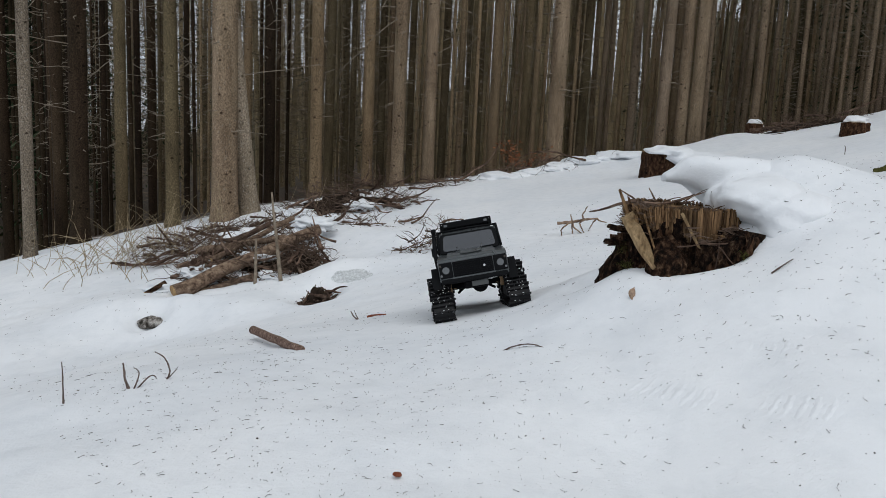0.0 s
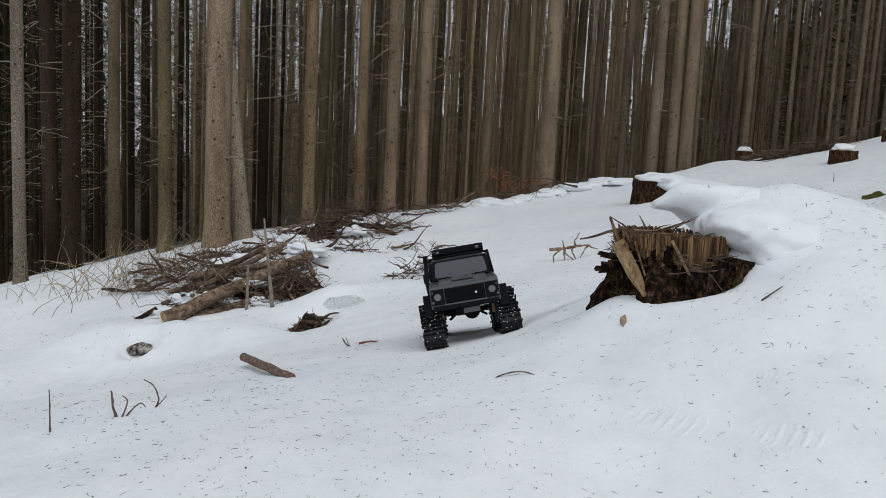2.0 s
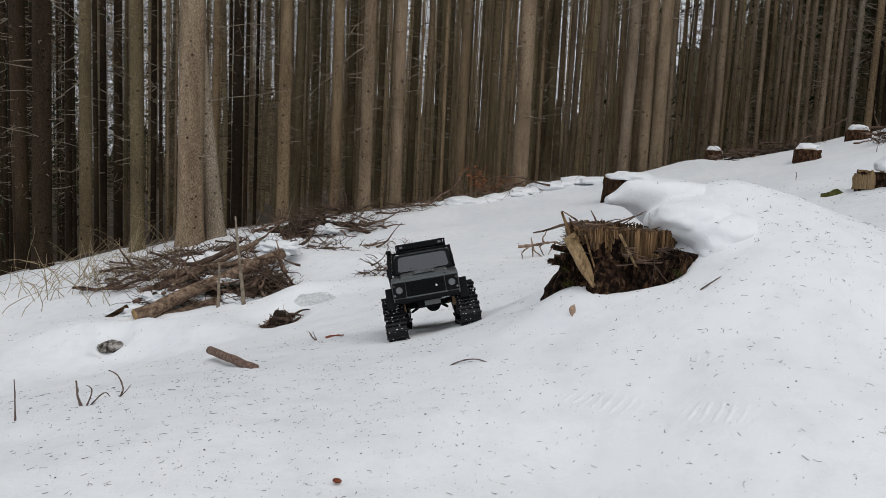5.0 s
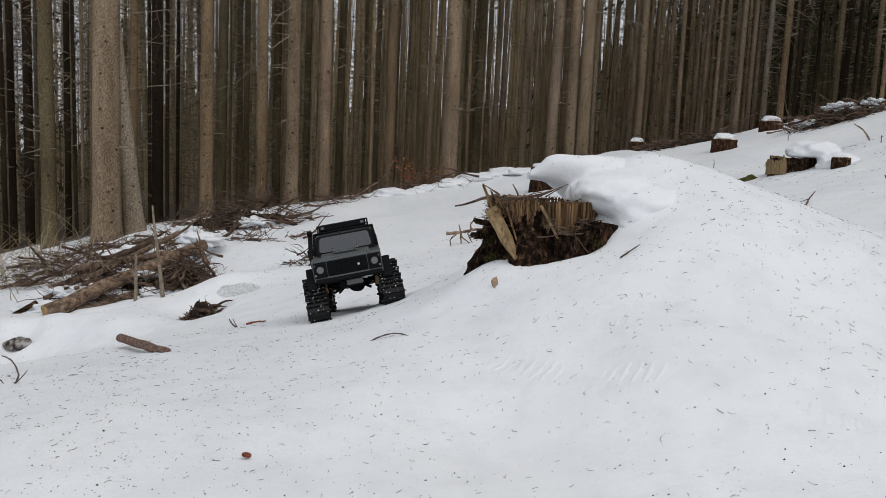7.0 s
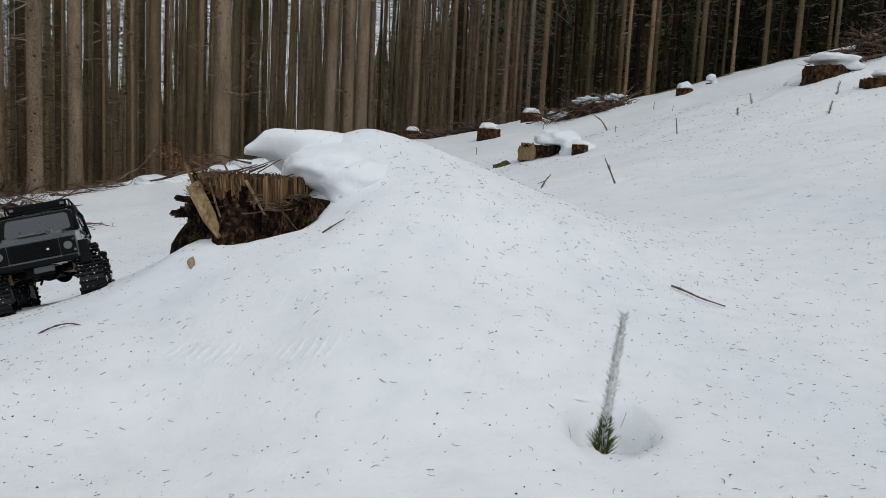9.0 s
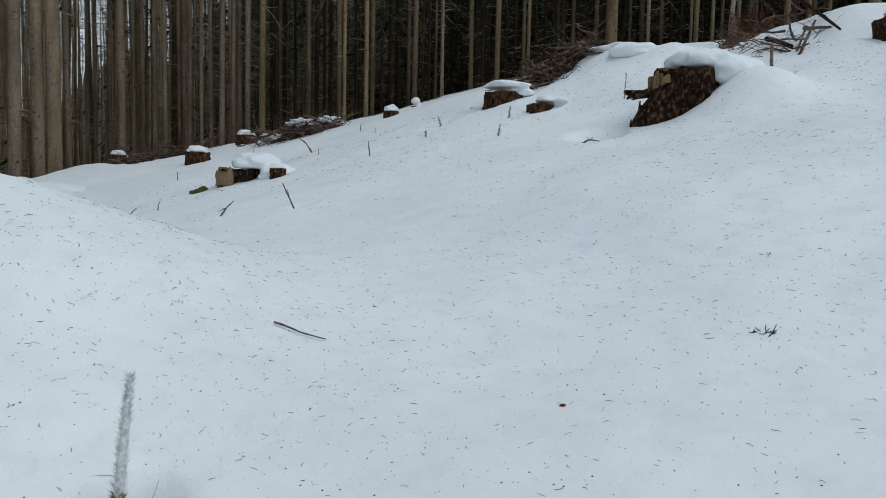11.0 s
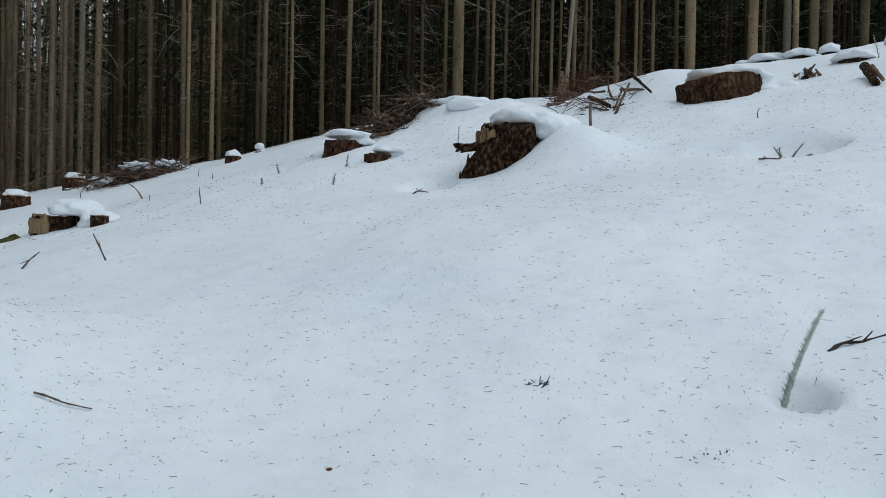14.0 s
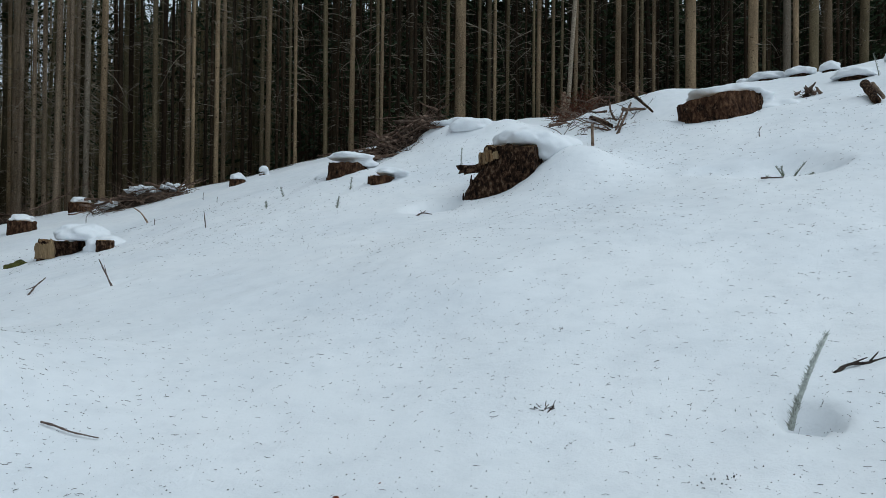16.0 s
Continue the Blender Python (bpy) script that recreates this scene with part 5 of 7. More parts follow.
# ---------------------------------------------------------------- brush, logs and sticks
def branch_part(rng, start, way, length, r, mat, root, bend=0.27):
    bm = bmesh.new()
    n = 8
    tube(bm, crooked(rng, start, way, length, bend, n), [r * (1 - 0.75 * k / n) for k in range(n + 1)], 6)
    return part("branch", bm, mat, root)


def brush_pile(x, y, rx, ry, h, branches, twigs, seed, label, mats=(BRANCH, BRUSHWOOD), thick=0.014, flat=0.25, long=1.0, core=0.4):
    """A heap of crossing dry branches with a tangle of fine twigs."""
    rng = random.Random(seed)
    root = new("brush_pile")
    root.location = (x, y, ground(x, y, False))
    base = Vector(root.location)

    def spot():
        a, q = rng.uniform(0, 6.283), math.sqrt(rng.random())
        px, py = rx * q * math.cos(a), ry * q * math.sin(a)
        lift = ground(x + px, y + py, False) - base.z
        return Vector((px, py, lift + h * (1 - q * q) * rng.random()))

    for _ in range(branches):
        a = rng.gauss(0, 0.75) if rng.random() < 0.45 else rng.uniform(0, 6.283)
        branch_part(rng, spot() - Vector((math.cos(a), math.sin(a), 0)) * rng.uniform(0.1, 0.4) * long, (math.cos(a), math.sin(a), rng.uniform(-0.15, flat)), rng.uniform(0.35, 1.0) * long, thick * rng.uniform(0.4, 1.15), mats[0], root)
    bm = bmesh.new()
    for _ in range(twigs):
        a = rng.uniform(0, 6.283)
        p = spot()
        ln, r0 = rng.uniform(0.10, 0.42) * long, rng.uniform(0.0016, 0.0042)
        pts = crooked(rng, p, (math.cos(a), math.sin(a), rng.uniform(-0.2, 1.0)), ln, 0.28, 4, 0.1)
        tube(bm, pts, [r0, r0 * 0.85, r0 * 0.7, r0 * 0.5, r0 * 0.3], 3, False)
        for j in (1, 2, 3):
            if rng.random() < 0.6:
                tube(bm, crooked(rng, pts[j], (rng.uniform(-1, 1), rng.uniform(-1, 1), rng.uniform(-0.2, 0.8)), ln * 0.35, 0.25, 2), [r0 * 0.6, r0 * 0.45, r0 * 0.2], 3, False)
    if core:  # a dark mound under the branches, added as the heap's inner shade
        mound = bmesh.new()
        for v in blob(mound, (0, 0, 0), (1, 1, 1), seed, 0.5, 3.0, None, 4):
            px, py, pz = v.co.x * rx * 0.55, v.co.y * ry * 0.55, v.co.z
            v.co = Vector((px, py, ground(x + px, y + py, False) - base.z + pz * h * core + 0.03 * noise.noise((px * 12, py * 12, seed))))
        part("shade_core", mound, LITTER, root, "dark mound standing for the shade inside the heap")
    fine = part("twig_tangle", bm, mats[1], root, "tangle of thin dry twigs")
    fine["kind"] = "stuff"
    return tagged(root, label, "brush pile", "brush piles")


brush_pile(-1.20, 4.55, 0.43, 0.34, 0.24, 64, 460, 1, "big heap of brown dry branches and twigs on snow", long=0.52, core=0.3, thick=0.014)
brush_pile(-0.84, 4.36, 0.15, 0.16, 0.26, 26, 260, 2, "dense upright brushwood at the end of the heap", flat=0.7, long=0.32, thick=0.010)
brush_pile(-1.72, 5.30, 0.58, 0.42, 0.18, 44, 420, 3, "low scattered branches beside the brush heap", long=0.6, core=0)
brush_pile(-0.95, 6.85, 0.7, 0.4, 0.36, 44, 520, 4, "reddish-brown brushwood heap at the forest edge", long=0.62)
brush_pile(-1.10, 5.55, 0.6, 0.3, 0.10, 24, 240, 5, "flat branches lying half under snow", long=0.5, flat=0.15, core=0)
brush_pile(-0.12, 4.40, 0.15, 0.12, 0.13, 9, 66, 6, "small tangle of bare branches sticking out of snow", flat=0.9, long=0.34, thick=0.006, core=0)
brush_pile(-0.30, 5.3, 0.5, 0.25, 0.08, 4, 40, 7, "thin bare twigs poking through snow", flat=0.8, long=0.5, core=0)
brush_pile(5.42, 3.77, 0.42, 0.36, 0.24, 62, 330, 8, "brown brushwood heap partly covered by snow", long=0.6, core=0.4)
brush_pile(4.9, 6.8, 0.55, 0.4, 0.20, 50, 260, 9, "low brush heap with snow patches on the ridge", long=0.7, core=0.6)
brush_pile(6.1, 2.25, 0.55, 0.35, 0.14, 16, 90, 10, "broken branches lying on snow near the ridge", long=0.6, core=0)
brush_pile(7.3, 3.0, 0.3, 0.25, 0.3, 10, 420, 11, "red-brown bushy tangle of twigs on the ridge", (BRANCH, RED_TWIG), long=0.5, flat=0.9, core=0)
brush_pile(4.15, 8.6, 0.7, 0.4, 0.10, 16, 110, 12, "dry branches scattered at the forest edge")
brush_pile(0.6, 8.6, 1.3, 0.5, 0.12, 20, 180, 13, "fallen twigs along the forest edge", core=0)
brush_pile(-0.64, 3.70, 0.10, 0.07, 0.09, 20, 46, 14, "small nest of brown sticks in a snow hollow", long=0.15, thick=0.014, flat=0.9, core=1.0)
brush_pile(6.38, 0.78, 0.06, 0.05, 0.05, 8, 30, 15, "few dark branches sticking out of snow", long=0.16, thick=0.018, flat=0.9)
brush_pile(6.1, 3.6, 0.08, 0.07, 0.06, 8, 40, 16, "dark twigs in a snow hole on the ridge", long=0.2)
snow_cap(5.82, 3.34, ground(5.82, 3.34) - 0.10, 0.36, 0.30, 0.075, 71, ((0.25, -0.35, -0.06, 0.36, 0.3, 0.12), (-0.3, -0.28, -0.05, 0.25, 0.2, 0.08), (0.05, 0.42, 0.02, 0.2, 0.16, 0.07)), "thick snow lying over a brushwood heap")

for k, (x, y, z, w) in enumerate(((-1.35, 4.36, 0.06, 0.11), (-1.15, 4.42, 0.12, 0.09), (-0.98, 4.30, 0.0, 0.12), (-1.6, 4.25, 0.0, 0.14), (-0.9, 4.98, 0.12, 0.14), (-1.3, 5.1, 0.06, 0.2), (-1.25, 4.35, 0.03, 0.08), (-0.95, 4.9, 0.09, 0.10), (-1.45, 4.85, 0.07, 0.11), (-1.05, 4.72, 0.13, 0.10), (-1.5, 4.42, 0.06, 0.11), (-0.75, 6.6, 0.05, 0.15), (-1.3, 6.5, 0.04, 0.14), (-0.9, 5.7, 0.0, 0.2),
                                  (4.9, 6.8, 0.13, 0.15), (5.2, 6.7, 0.1, 0.12), (4.6, 6.9, 0.05, 0.13))):
    bm = bmesh.new()
    blob(bm, (0, 0, 0), (w, w * 0.7, w * 0.32), k * 2.3, 0.75, 2.3, None, 4)
    ob = part("snow_patch", bm, SNOWCAP)
    ob.location = (x, y, ground(x, y) + z)
    tagged(ob, "melting lump of snow caught among the branches", "snow", "snow patches in the brush")

# dry pale grass and bramble stems beside the thick trunk
grass_bm = bmesh.new()
rr = random.Random(17)
for _ in range(150):
    px, py = rr.gauss(-2.3, 0.42), rr.gauss(5.3, 0.3)
    a = rr.uniform(0, 6.283)
    tube(grass_bm, crooked(rr, (px, py, ground(px, py, False) - 0.02), (0.5 * math.cos(a), 0.5 * math.sin(a), 1), rr.uniform(0.2, 0.6), 0.26, 6, 0.6), [0.0028, 0.0026, 0.0024, 0.002, 0.0017, 0.0013, 0.0008], 3, False)
tagged(part("dry_stems", grass_bm, STRAW), "pale dry bramble stems and grass beside the thick trunk", "dry grass", kind="stuff")
# russet young beech
bush = new("beech_sapling")
bush.location = (0.95, 9.5, ground(0.95, 9.5, False))
bm = bmesh.new()
leaf_bm = bmesh.new()
rr = random.Random(23)
for _ in range(9):
    a = rr.uniform(0, 6.283)
    pts = crooked(rr, (0, 0, 0), (math.cos(a) * 0.8, math.sin(a) * 0.8, 0.9), rr.uniform(0.3, 0.5), 0.2, 5)
    tube(bm, pts, [0.006, 0.005, 0.004, 0.003, 0.002, 0.001], 4, False)
    for p in pts[2:]:
        for _ in range(7):
            c = p + Vector((rr.gauss(0, 0.05), rr.gauss(0, 0.05), rr.gauss(0, 0.03)))
            u, w = Vector((rr.gauss(0, 1), rr.gauss(0, 1), rr.gauss(0, 0.4))).normalized() * 0.03, Vector((rr.gauss(0, 1), rr.gauss(0, 1), rr.gauss(0, 0.4))).normalized() * 0.014
            leaf_bm.faces.new([leaf_bm.verts.new(c + q) for q in (-u, w, u, -w)])
part("stems", bm, BRANCH, bush)
part("leaves", leaf_bm, RED_LEAF, bush, "withered russet leaves", False)["kind"] = "stuff"
tagged(bush, "small young beech holding withered russet leaves", "sapling")


def log_piece(a, b, r, seed, label, mat=BARK_LOG, end=WOOD_CUT, taper=0.8, name="log"):
    """A round log with an uneven bark skin and a pale cut end."""
    rng = random.Random(seed)
    root = new(name)
    root.location = a
    d = Vector(b) - Vector(a)
    bm = bmesh.new()
    n = 9
    pts = [d * (k / n) + 0.04 * r * 6 * Vector((noise.noise((k * 0.5, seed, 0)), noise.noise((k * 0.5, seed, 5)), noise.noise((k * 0.5, seed, 9)))) for k in range(n + 1)]
    rings = tube(bm, pts, [r * (1 - (1 - taper) * k / n) for k in range(n + 1)], 14)
    for v in bm.verts:
        v.co += 0.09 * r * Vector((noise.noise(v.co * 30), noise.noise(v.co * 30 + Vector((7, 0, 0))), noise.noise(v.co * 30 + Vector((0, 7, 0)))))
    part("bark", bm, mat, root)
    bm = bmesh.new()
    tube(bm, [pts[0] - d.normalized() * 0.004, pts[0] + d.normalized() * 0.004], r * 0.93, 14)
    part("cut_end", bm, end, root, "pale sawn end")
    return tagged(root, label, "log" if r > 0.02 else "stick")


def on(x, y, dz=0.0):
    return (x, y, ground(x, y, False) + dz)


log_piece(on(-1.52, 4.05, 0.05), on(-0.82, 4.72, 0.18), 0.043, 1, "thick peeling log with a yellow sawn end")
log_piece(on(-1.47, 4.10, -0.01), on(-1.05, 4.38, 0.03), 0.03, 2, "bark-covered log half sunk beneath the thick log")
log_piece(on(-1.6, 4.7, 0.14), on(-1.0, 4.55, 0.2), 0.024, 3, "long grey-brown pole across the branch heap")
log_piece(on(-1.45, 4.5, 0.12), on(-1.0, 4.8, 0.26), 0.02, 4, "long grey-brown pole across the branch heap")
log_piece(on(-1.68, 4.6, 0.06), on(-1.2, 4.95, 0.2), 0.022, 5, "dark pole leaning on the branch heap", BRANCH)
log_piece(on(-1.70, 4.10, -0.01), on(-1.62, 4.19, 0.06), 0.016, 7, "short broken dark branch stub in snow", BARK_STUMP)
log_piece(on(-0.898, 4.002, -0.03), on(-0.973, 4.059, 0.51), 0.0125, 30, "tall tapering broken stake standing upright in brush", DEAD_TWIG, WOOD_PALE, 0.4, "stake")
log_piece(on(-1.063, 4.068, -0.03), on(-1.067, 4.099, 0.265), 0.011, 31, "short pale stake standing upright in brush", DEAD_TWIG, WOOD_PALE, 0.6, "stake")
log_piece(on(-0.535, 2.03, 0.028), on(-0.325, 1.665, 0.0), 0.0115, 9, "short barked stick lying on snow", BARK_STICK, WOOD_CUT, 0.95, "stick")
log_piece(on(6.11, 2.32, 0.03), on(5.73, 1.98, 0.04), 0.017, 10, "dark broken branch lying on snow", BARK_STUMP, BARK_STUMP)
log_piece(on(6.6, 2.28, 0.16), on(6.06, 1.79, 0.05), 0.017, 11, "weathered branch leaning down the snow", BARK_STUMP, BARK_LOG, 0.5)
log_piece(on(5.45, 1.82, 0.0), on(5.95, 1.92, 0.16), 0.010, 12, "dark thin branch propped in snow", BRANCH)
log_piece(on(5.66, 1.92, 0.0), on(6.0, 2.0, 0.1), 0.008, 22, "dark thin branch propped in snow", BRANCH)
log_piece(on(5.98, 0.37, 0.09), on(5.68, 0.27, 0.01), 0.028, 13, "stubby torn log end poking out of snow", BARK_STUMP, BARK_RED)
log_piece(on(5.92, 0.32, 0.09), on(5.7, 0.24, 0.03), 0.014, 23, "pale torn branch beside a stubby log", BARK_LOG, WOOD_OLD)
log_piece(on(7.2, 3.1, -0.1), on(7.22, 3.13, 0.30), 0.075, 14, "torn grey snag standing at the ridge", BARK_LOG, WOOD_OLD, 0.25, "snag")
log_piece(on(5.08, 1.83, -0.02), on(5.09, 1.84, 0.14), 0.011, 15, "pale broken stake standing in snow", BARK_LOG, WOOD_PALE, 0.8, "stake")
log_piece(on(4.55, 3.85, 0.0), on(4.85, 3.75, 0.06), 0.035, 16, "snow-covered log beside a stump", SNOWCAP, SNOWCAP)


def twig(points, r, label, mat=BRANCH, forks=(), name="twig"):
    """A thin bare twig on or in the snow. points: x, y and height over the snow; forks: (from point, points)."""
    root = new(name)
    mat = TWIG_GREY if mat is BRANCH else mat
    pts = [Vector(on(*p)) for p in points]
    root.location = pts[0]

    def rounded(ps):  # a smooth, slightly knotty line through the points
        out = []
        for k in range(len(ps) - 1):
            a, b, c, d = ps[max(0, k - 1)], ps[k], ps[k + 1], ps[min(len(ps) - 1, k + 2)]
            for j in range(5):
                f = j / 5
                out.append(0.5 * (2 * b + (c - a) * f + (2 * a - 5 * b + 4 * c - d) * f * f + (3 * b - a - 3 * c + d) * f ** 3) + 0.5 * r * Vector((noise.noise(b * 90 + Vector((f * 4, 0, 0))), noise.noise(b * 90 + Vector((0, f * 4, 0))), 0)))
        return out + [ps[-1]]

    line = rounded(pts)
    n = len(line)
    bm = bmesh.new()
    tube(bm, [p - pts[0] for p in line], [r * (1 - 0.5 * k / (n - 1)) * (1.0 + (0.35 if k % 4 == 3 else 0.0)) for k in range(n)], 6)
    part("stem", bm, mat, root)
    for k, more in forks:
        q = rounded([pts[k]] + [Vector(on(*p)) for p in more])
        bm = bmesh.new()
        tube(bm, [p - pts[0] for p in q], [r * 0.65 * (1 - 0.6 * j / (len(q) - 1)) for j in range(len(q))], 5)
        part("side_twig", bm, mat, root)
    return tagged(root, label, "twig", "twigs on the snow")


twig(((-0.70, 1.305, -0.02), (-0.702, 1.31, 0.03), (-0.703, 1.31, 0.085)), 0.0018, "thin straight twig standing upright in snow")
twig(((-0.60, 1.37, -0.01), (-0.615, 1.38, 0.02), (-0.622, 1.385, 0.055)), 0.003, "short dark forked twig stuck in snow", BRANCH, ((0, ((-0.575, 1.40, 0.02), (-0.56, 1.40, 0.012))), (0, ((-0.59, 1.385, 0.03), (-0.603, 1.39, 0.042)))))
twig(((-0.555, 1.43, 0.0), (-0.548, 1.435, 0.02), (-0.562, 1.44, 0.048), (-0.582, 1.445, 0.06)), 0.0019, "curved thin dark twig stuck in snow", BRANCH, ((0, ((-0.535, 1.43, 0.02), (-0.53, 1.43, 0.028))),))
twig(((0.126, 1.44, 0.0), (0.15, 1.432, 0.010), (0.185, 1.41, 0.014), (0.225, 1.375, 0.002), (0.262, 1.358, 0.0)), 0.0016, "thin arched brown twig lying on snow")
twig(((-0.275, 2.425, -0.01), (-0.295, 2.426, 0.011), (-0.307, 2.428, 0.031)), 0.0032, "short forked grey stub poking out of snow", BRANCH, ((0, ((-0.287, 2.427, 0.012), (-0.296, 2.43, 0.033))),))
twig(((-0.249, 2.416, 0.003), (-0.222, 2.416, 0.005), (-0.186, 2.416, 0.002)), 0.0042, "reddish strip of bark lying on snow", CONE)
twig(((2.20, 0.005, 0.0), (2.235, -0.015, 0.008), (2.27, -0.045, 0.003), (2.32, -0.085, 0.005), (2.40, -0.14, 0.004)), 0.0036, "dark bare branch lying on snow", DARK_TWIG, ((1, ((2.25, -0.045, 0.02),)), (2, ((2.28, -0.06, 0.022),))))
twig(((1.235, 1.07, 0.003), (1.25, 1.045, 0.004), (1.262, 1.02, 0.003), (1.29, 0.985, 0.002)), 0.0022, "thin dark twig lying on snow")
twig(((3.70, 4.71, -0.02), (3.66, 4.76, 0.10), (3.62, 4.82, 0.17)), 0.0065, "thin leaning stake standing in snow", BARK_LOG)
twig(((3.28, 3.46, -0.02), (3.275, 3.475, 0.095)), 0.004, "thin upright stick standing in snow")
twig(((2.217, 2.566, -0.02), (2.20, 2.60, 0.05), (2.18, 2.63, 0.105)), 0.004, "grey leaning seedling stem in snow", BRANCH, ((1, ((2.185, 2.60, 0.075),)), (1, ((2.2, 2.625, 0.08),))))
twig(((0.659, 4.272, 0.075), (0.747, 4.273, 0.069), (0.82, 4.275, 0.071), (0.89, 4.276, 0.066)), 0.010, "grey crooked dead branch with arching side twigs lying on snow", BARK_LOG, (
    (1, ((0.71, 4.241, 0.062), (0.68, 4.237, 0.033), (0.694, 4.23, -0.029))),
    (2, ((0.80, 4.253, 0.10), (0.817, 4.261, 0.13), (0.829, 4.264, 0.151))),
    (2, ((0.788, 4.253, 0.06), (0.798, 4.249, 0.03), (0.82, 4.246, -0.014))),
    (1, ((0.763, 4.247, 0.03), (0.814, 4.245, -0.012))),
    (3, ((0.868, 4.273, 0.043), (0.843, 4.268, 0.0))),
    (1, ((0.738, 4.278, 0.117),)),
    (1, ((0.75, 4.268, 0.022), (0.749, 4.261, -0.035))),
    (3, ((0.91, 4.272, 0.05), (0.948, 4.273, 0.034)))), "dead_branch")
twig(((2.03, 2.894, 0.0), (2.09, 2.96, 0.02), (2.163, 3.032, 0.035)), 0.004, "dark crooked twig lying on snow", BRANCH, ((1, ((2.06, 2.98, 0.012),)),))
twig(((3.486, 2.05, 0.0), (3.48, 2.0, 0.02), (3.477, 1.938, 0.015)), 0.004, "small dark branchlet lying on snow", BRANCH, ((1, ((3.47, 1.97, 0.035),)), (1, ((3.5, 2.03, 0.03),))))
twig(((3.9, 0.52, 0.004), (3.886, 0.484, 0.006), (3.88, 0.43, 0.004)), 0.004, "short dark twig lying on snow")
for k, (x, y, h) in enumerate(((3.0, 5.6, 0.05), (3.6, 4.5, 0.06), (4.2, 4.6, 0.06), (4.5, 5.2, 0.07), (2.2, 4.0, 0.06), (4.9, 0.75, 0.06), (6.6, 0.2, 0.1), (1.9, 3.6, 0.07), (4.0, 6.2, 0.09))):
    twig(((x, y, -0.02), (x + 0.005, y + 0.01, h * 0.6), (x - 0.01 + 0.006 * k, y, h)), 0.003, "thin bare stalk sticking out of snow")
twig(((0.632, 1.385, 0.002), (0.66, 1.40, 0.003), (0.683, 1.413, 0.002)), 0.0017, "short straight twig lying on snow by the stump")


def needled(name, x, y, h, lean, needles, mat_low, mat_high, split, seed, label, r=0.0035, length=0.016, up=-0.01, skirt=1.0):
    """A young spruce shoot: a stem ringed with needles, greener low down."""
    rng = random.Random(seed)
    root = new(name)
    root.location = on(x, y, up)
    lean = Vector(lean)
    bm = bmesh.new()
    pts = [Vector((0, 0, h * k / 6)) + lean * h * (k / 6) ** 1.3 for k in range(7)]
    tube(bm, pts, [r * (1 - 0.5 * k / 6) for k in range(7)], 6)
    part("stem", bm, mat_low if split >= 1 else mat_high, root, "" if split >= 1 else "pale frosted stem")
    for lo, hi, mat, lab in ((0.0, split, mat_low, "green needles"), (split, 1.0, mat_high, "bleached frosted needles")):
        bm = bmesh.new()
        for _ in range(int(needles * (hi - lo))):
            f = rng.uniform(lo, hi)
            k = min(5, int(f * 6))
            p = pts[k].lerp(pts[k + 1], f * 6 - k)
            a = rng.uniform(0, 6.283)
            d = Vector((math.cos(a), math.sin(a), rng.uniform(0.7, 1.9))).normalized()
            ln = length * rng.uniform(0.6, 1.25) * (1.05 - 0.45 * f) * (1 + (skirt - 1) * max(0.0, 1 - f / 0.2))
            s = d.cross(Vector((0, 0, 1))).normalized() * 0.0009
            q = bm.verts.new(p + d * ln)
            e = d.cross(s).normalized() * 0.0009
            b = [bm.verts.new(p + v) for v in (s, -s * 0.5 + e, -s * 0.5 - e)]
            for i in range(3):
                bm.faces.new((b[i], b[(i + 1) % 3], q))
        if bm.verts:
            ob = part("needles", bm, mat, root, lab, False)
            ob["kind"] = "stuff"
        else:
            bm.free()
    return tagged(root, label, "sapling", "young spruces in the snow")


needled("spruce_seedling", 0.826, 0.705, 0.185, (0.10, 0.0, 0), 1500, GREEN_NEEDLE, FROST_NEEDLE, 0.27, 1, "young spruce shoot with bleached white needles in snow", 0.0062, 0.0165, 0.062, 2.0)
needled("spruce_seedling", 1.985, 0.040, 0.165, (0.22, -0.30, 0), 520, GREY_NEEDLE, PALE_NEEDLE, 0.3, 2, "leaning grey-green spruce shoot in a melt hole", 0.005, 0.015, 0.085)
for k, (dx, dy, lx, ly, h) in enumerate(((0, 0, -0.5, 0.5, 0.075), (0.02, -0.02, 0.2, -0.6, 0.085), (0.03, 0.02, 0.1, 0.1, 0.07), (0.0, -0.05, 0.3, -1.6, 0.04), (-0.02, 0.03, -0.4, 1.2, 0.04))):
    needled("spruce_seedling", 4.19 + dx, 0.48 + dy, h, (lx, ly, 0), 150, GREEN_NEEDLE, GREY_NEEDLE, 0.6, 10 + k, "short green spruce shoot in a snow hollow", 0.004, 0.018)
for k, (x, y, h) in enumerate(((3.622, 2.726, 0.075), (4.09, 3.07, 0.085), (4.45, 2.45, 0.17), (3.72, 3.449, 0.05), (6.75, 0.36, 0.2), (4.046, 3.66, 0.07))):
    needled("spruce_seedling", x, y, h, (0.1 * math.sin(k), -0.2 + 0.1 * k, 0), 130, GREY_NEEDLE, GREY_NEEDLE, 1.0, 20 + k, "tiny bare spruce seedling poking through snow", 0.003, 0.022)
tuft = new("needle_tuft")
tuft.location = on(1.84, 0.436)
tuft.scale = (1.15, 1.15, 1.15)
rr = random.Random(4)
bm = bmesh.new()
for _ in range(36):
    a = rr.uniform(0, 6.283)
    tube(bm, crooked(rr, (rr.gauss(0, 0.006), rr.gauss(0, 0.006), 0), (math.cos(a), math.sin(a), rr.uniform(0.1, 1)), rr.uniform(0.008, 0.024), 0.2, 2), [0.0013, 0.001, 0.0006], 3, False)
part("twiglets", bm, LITTER, tuft)
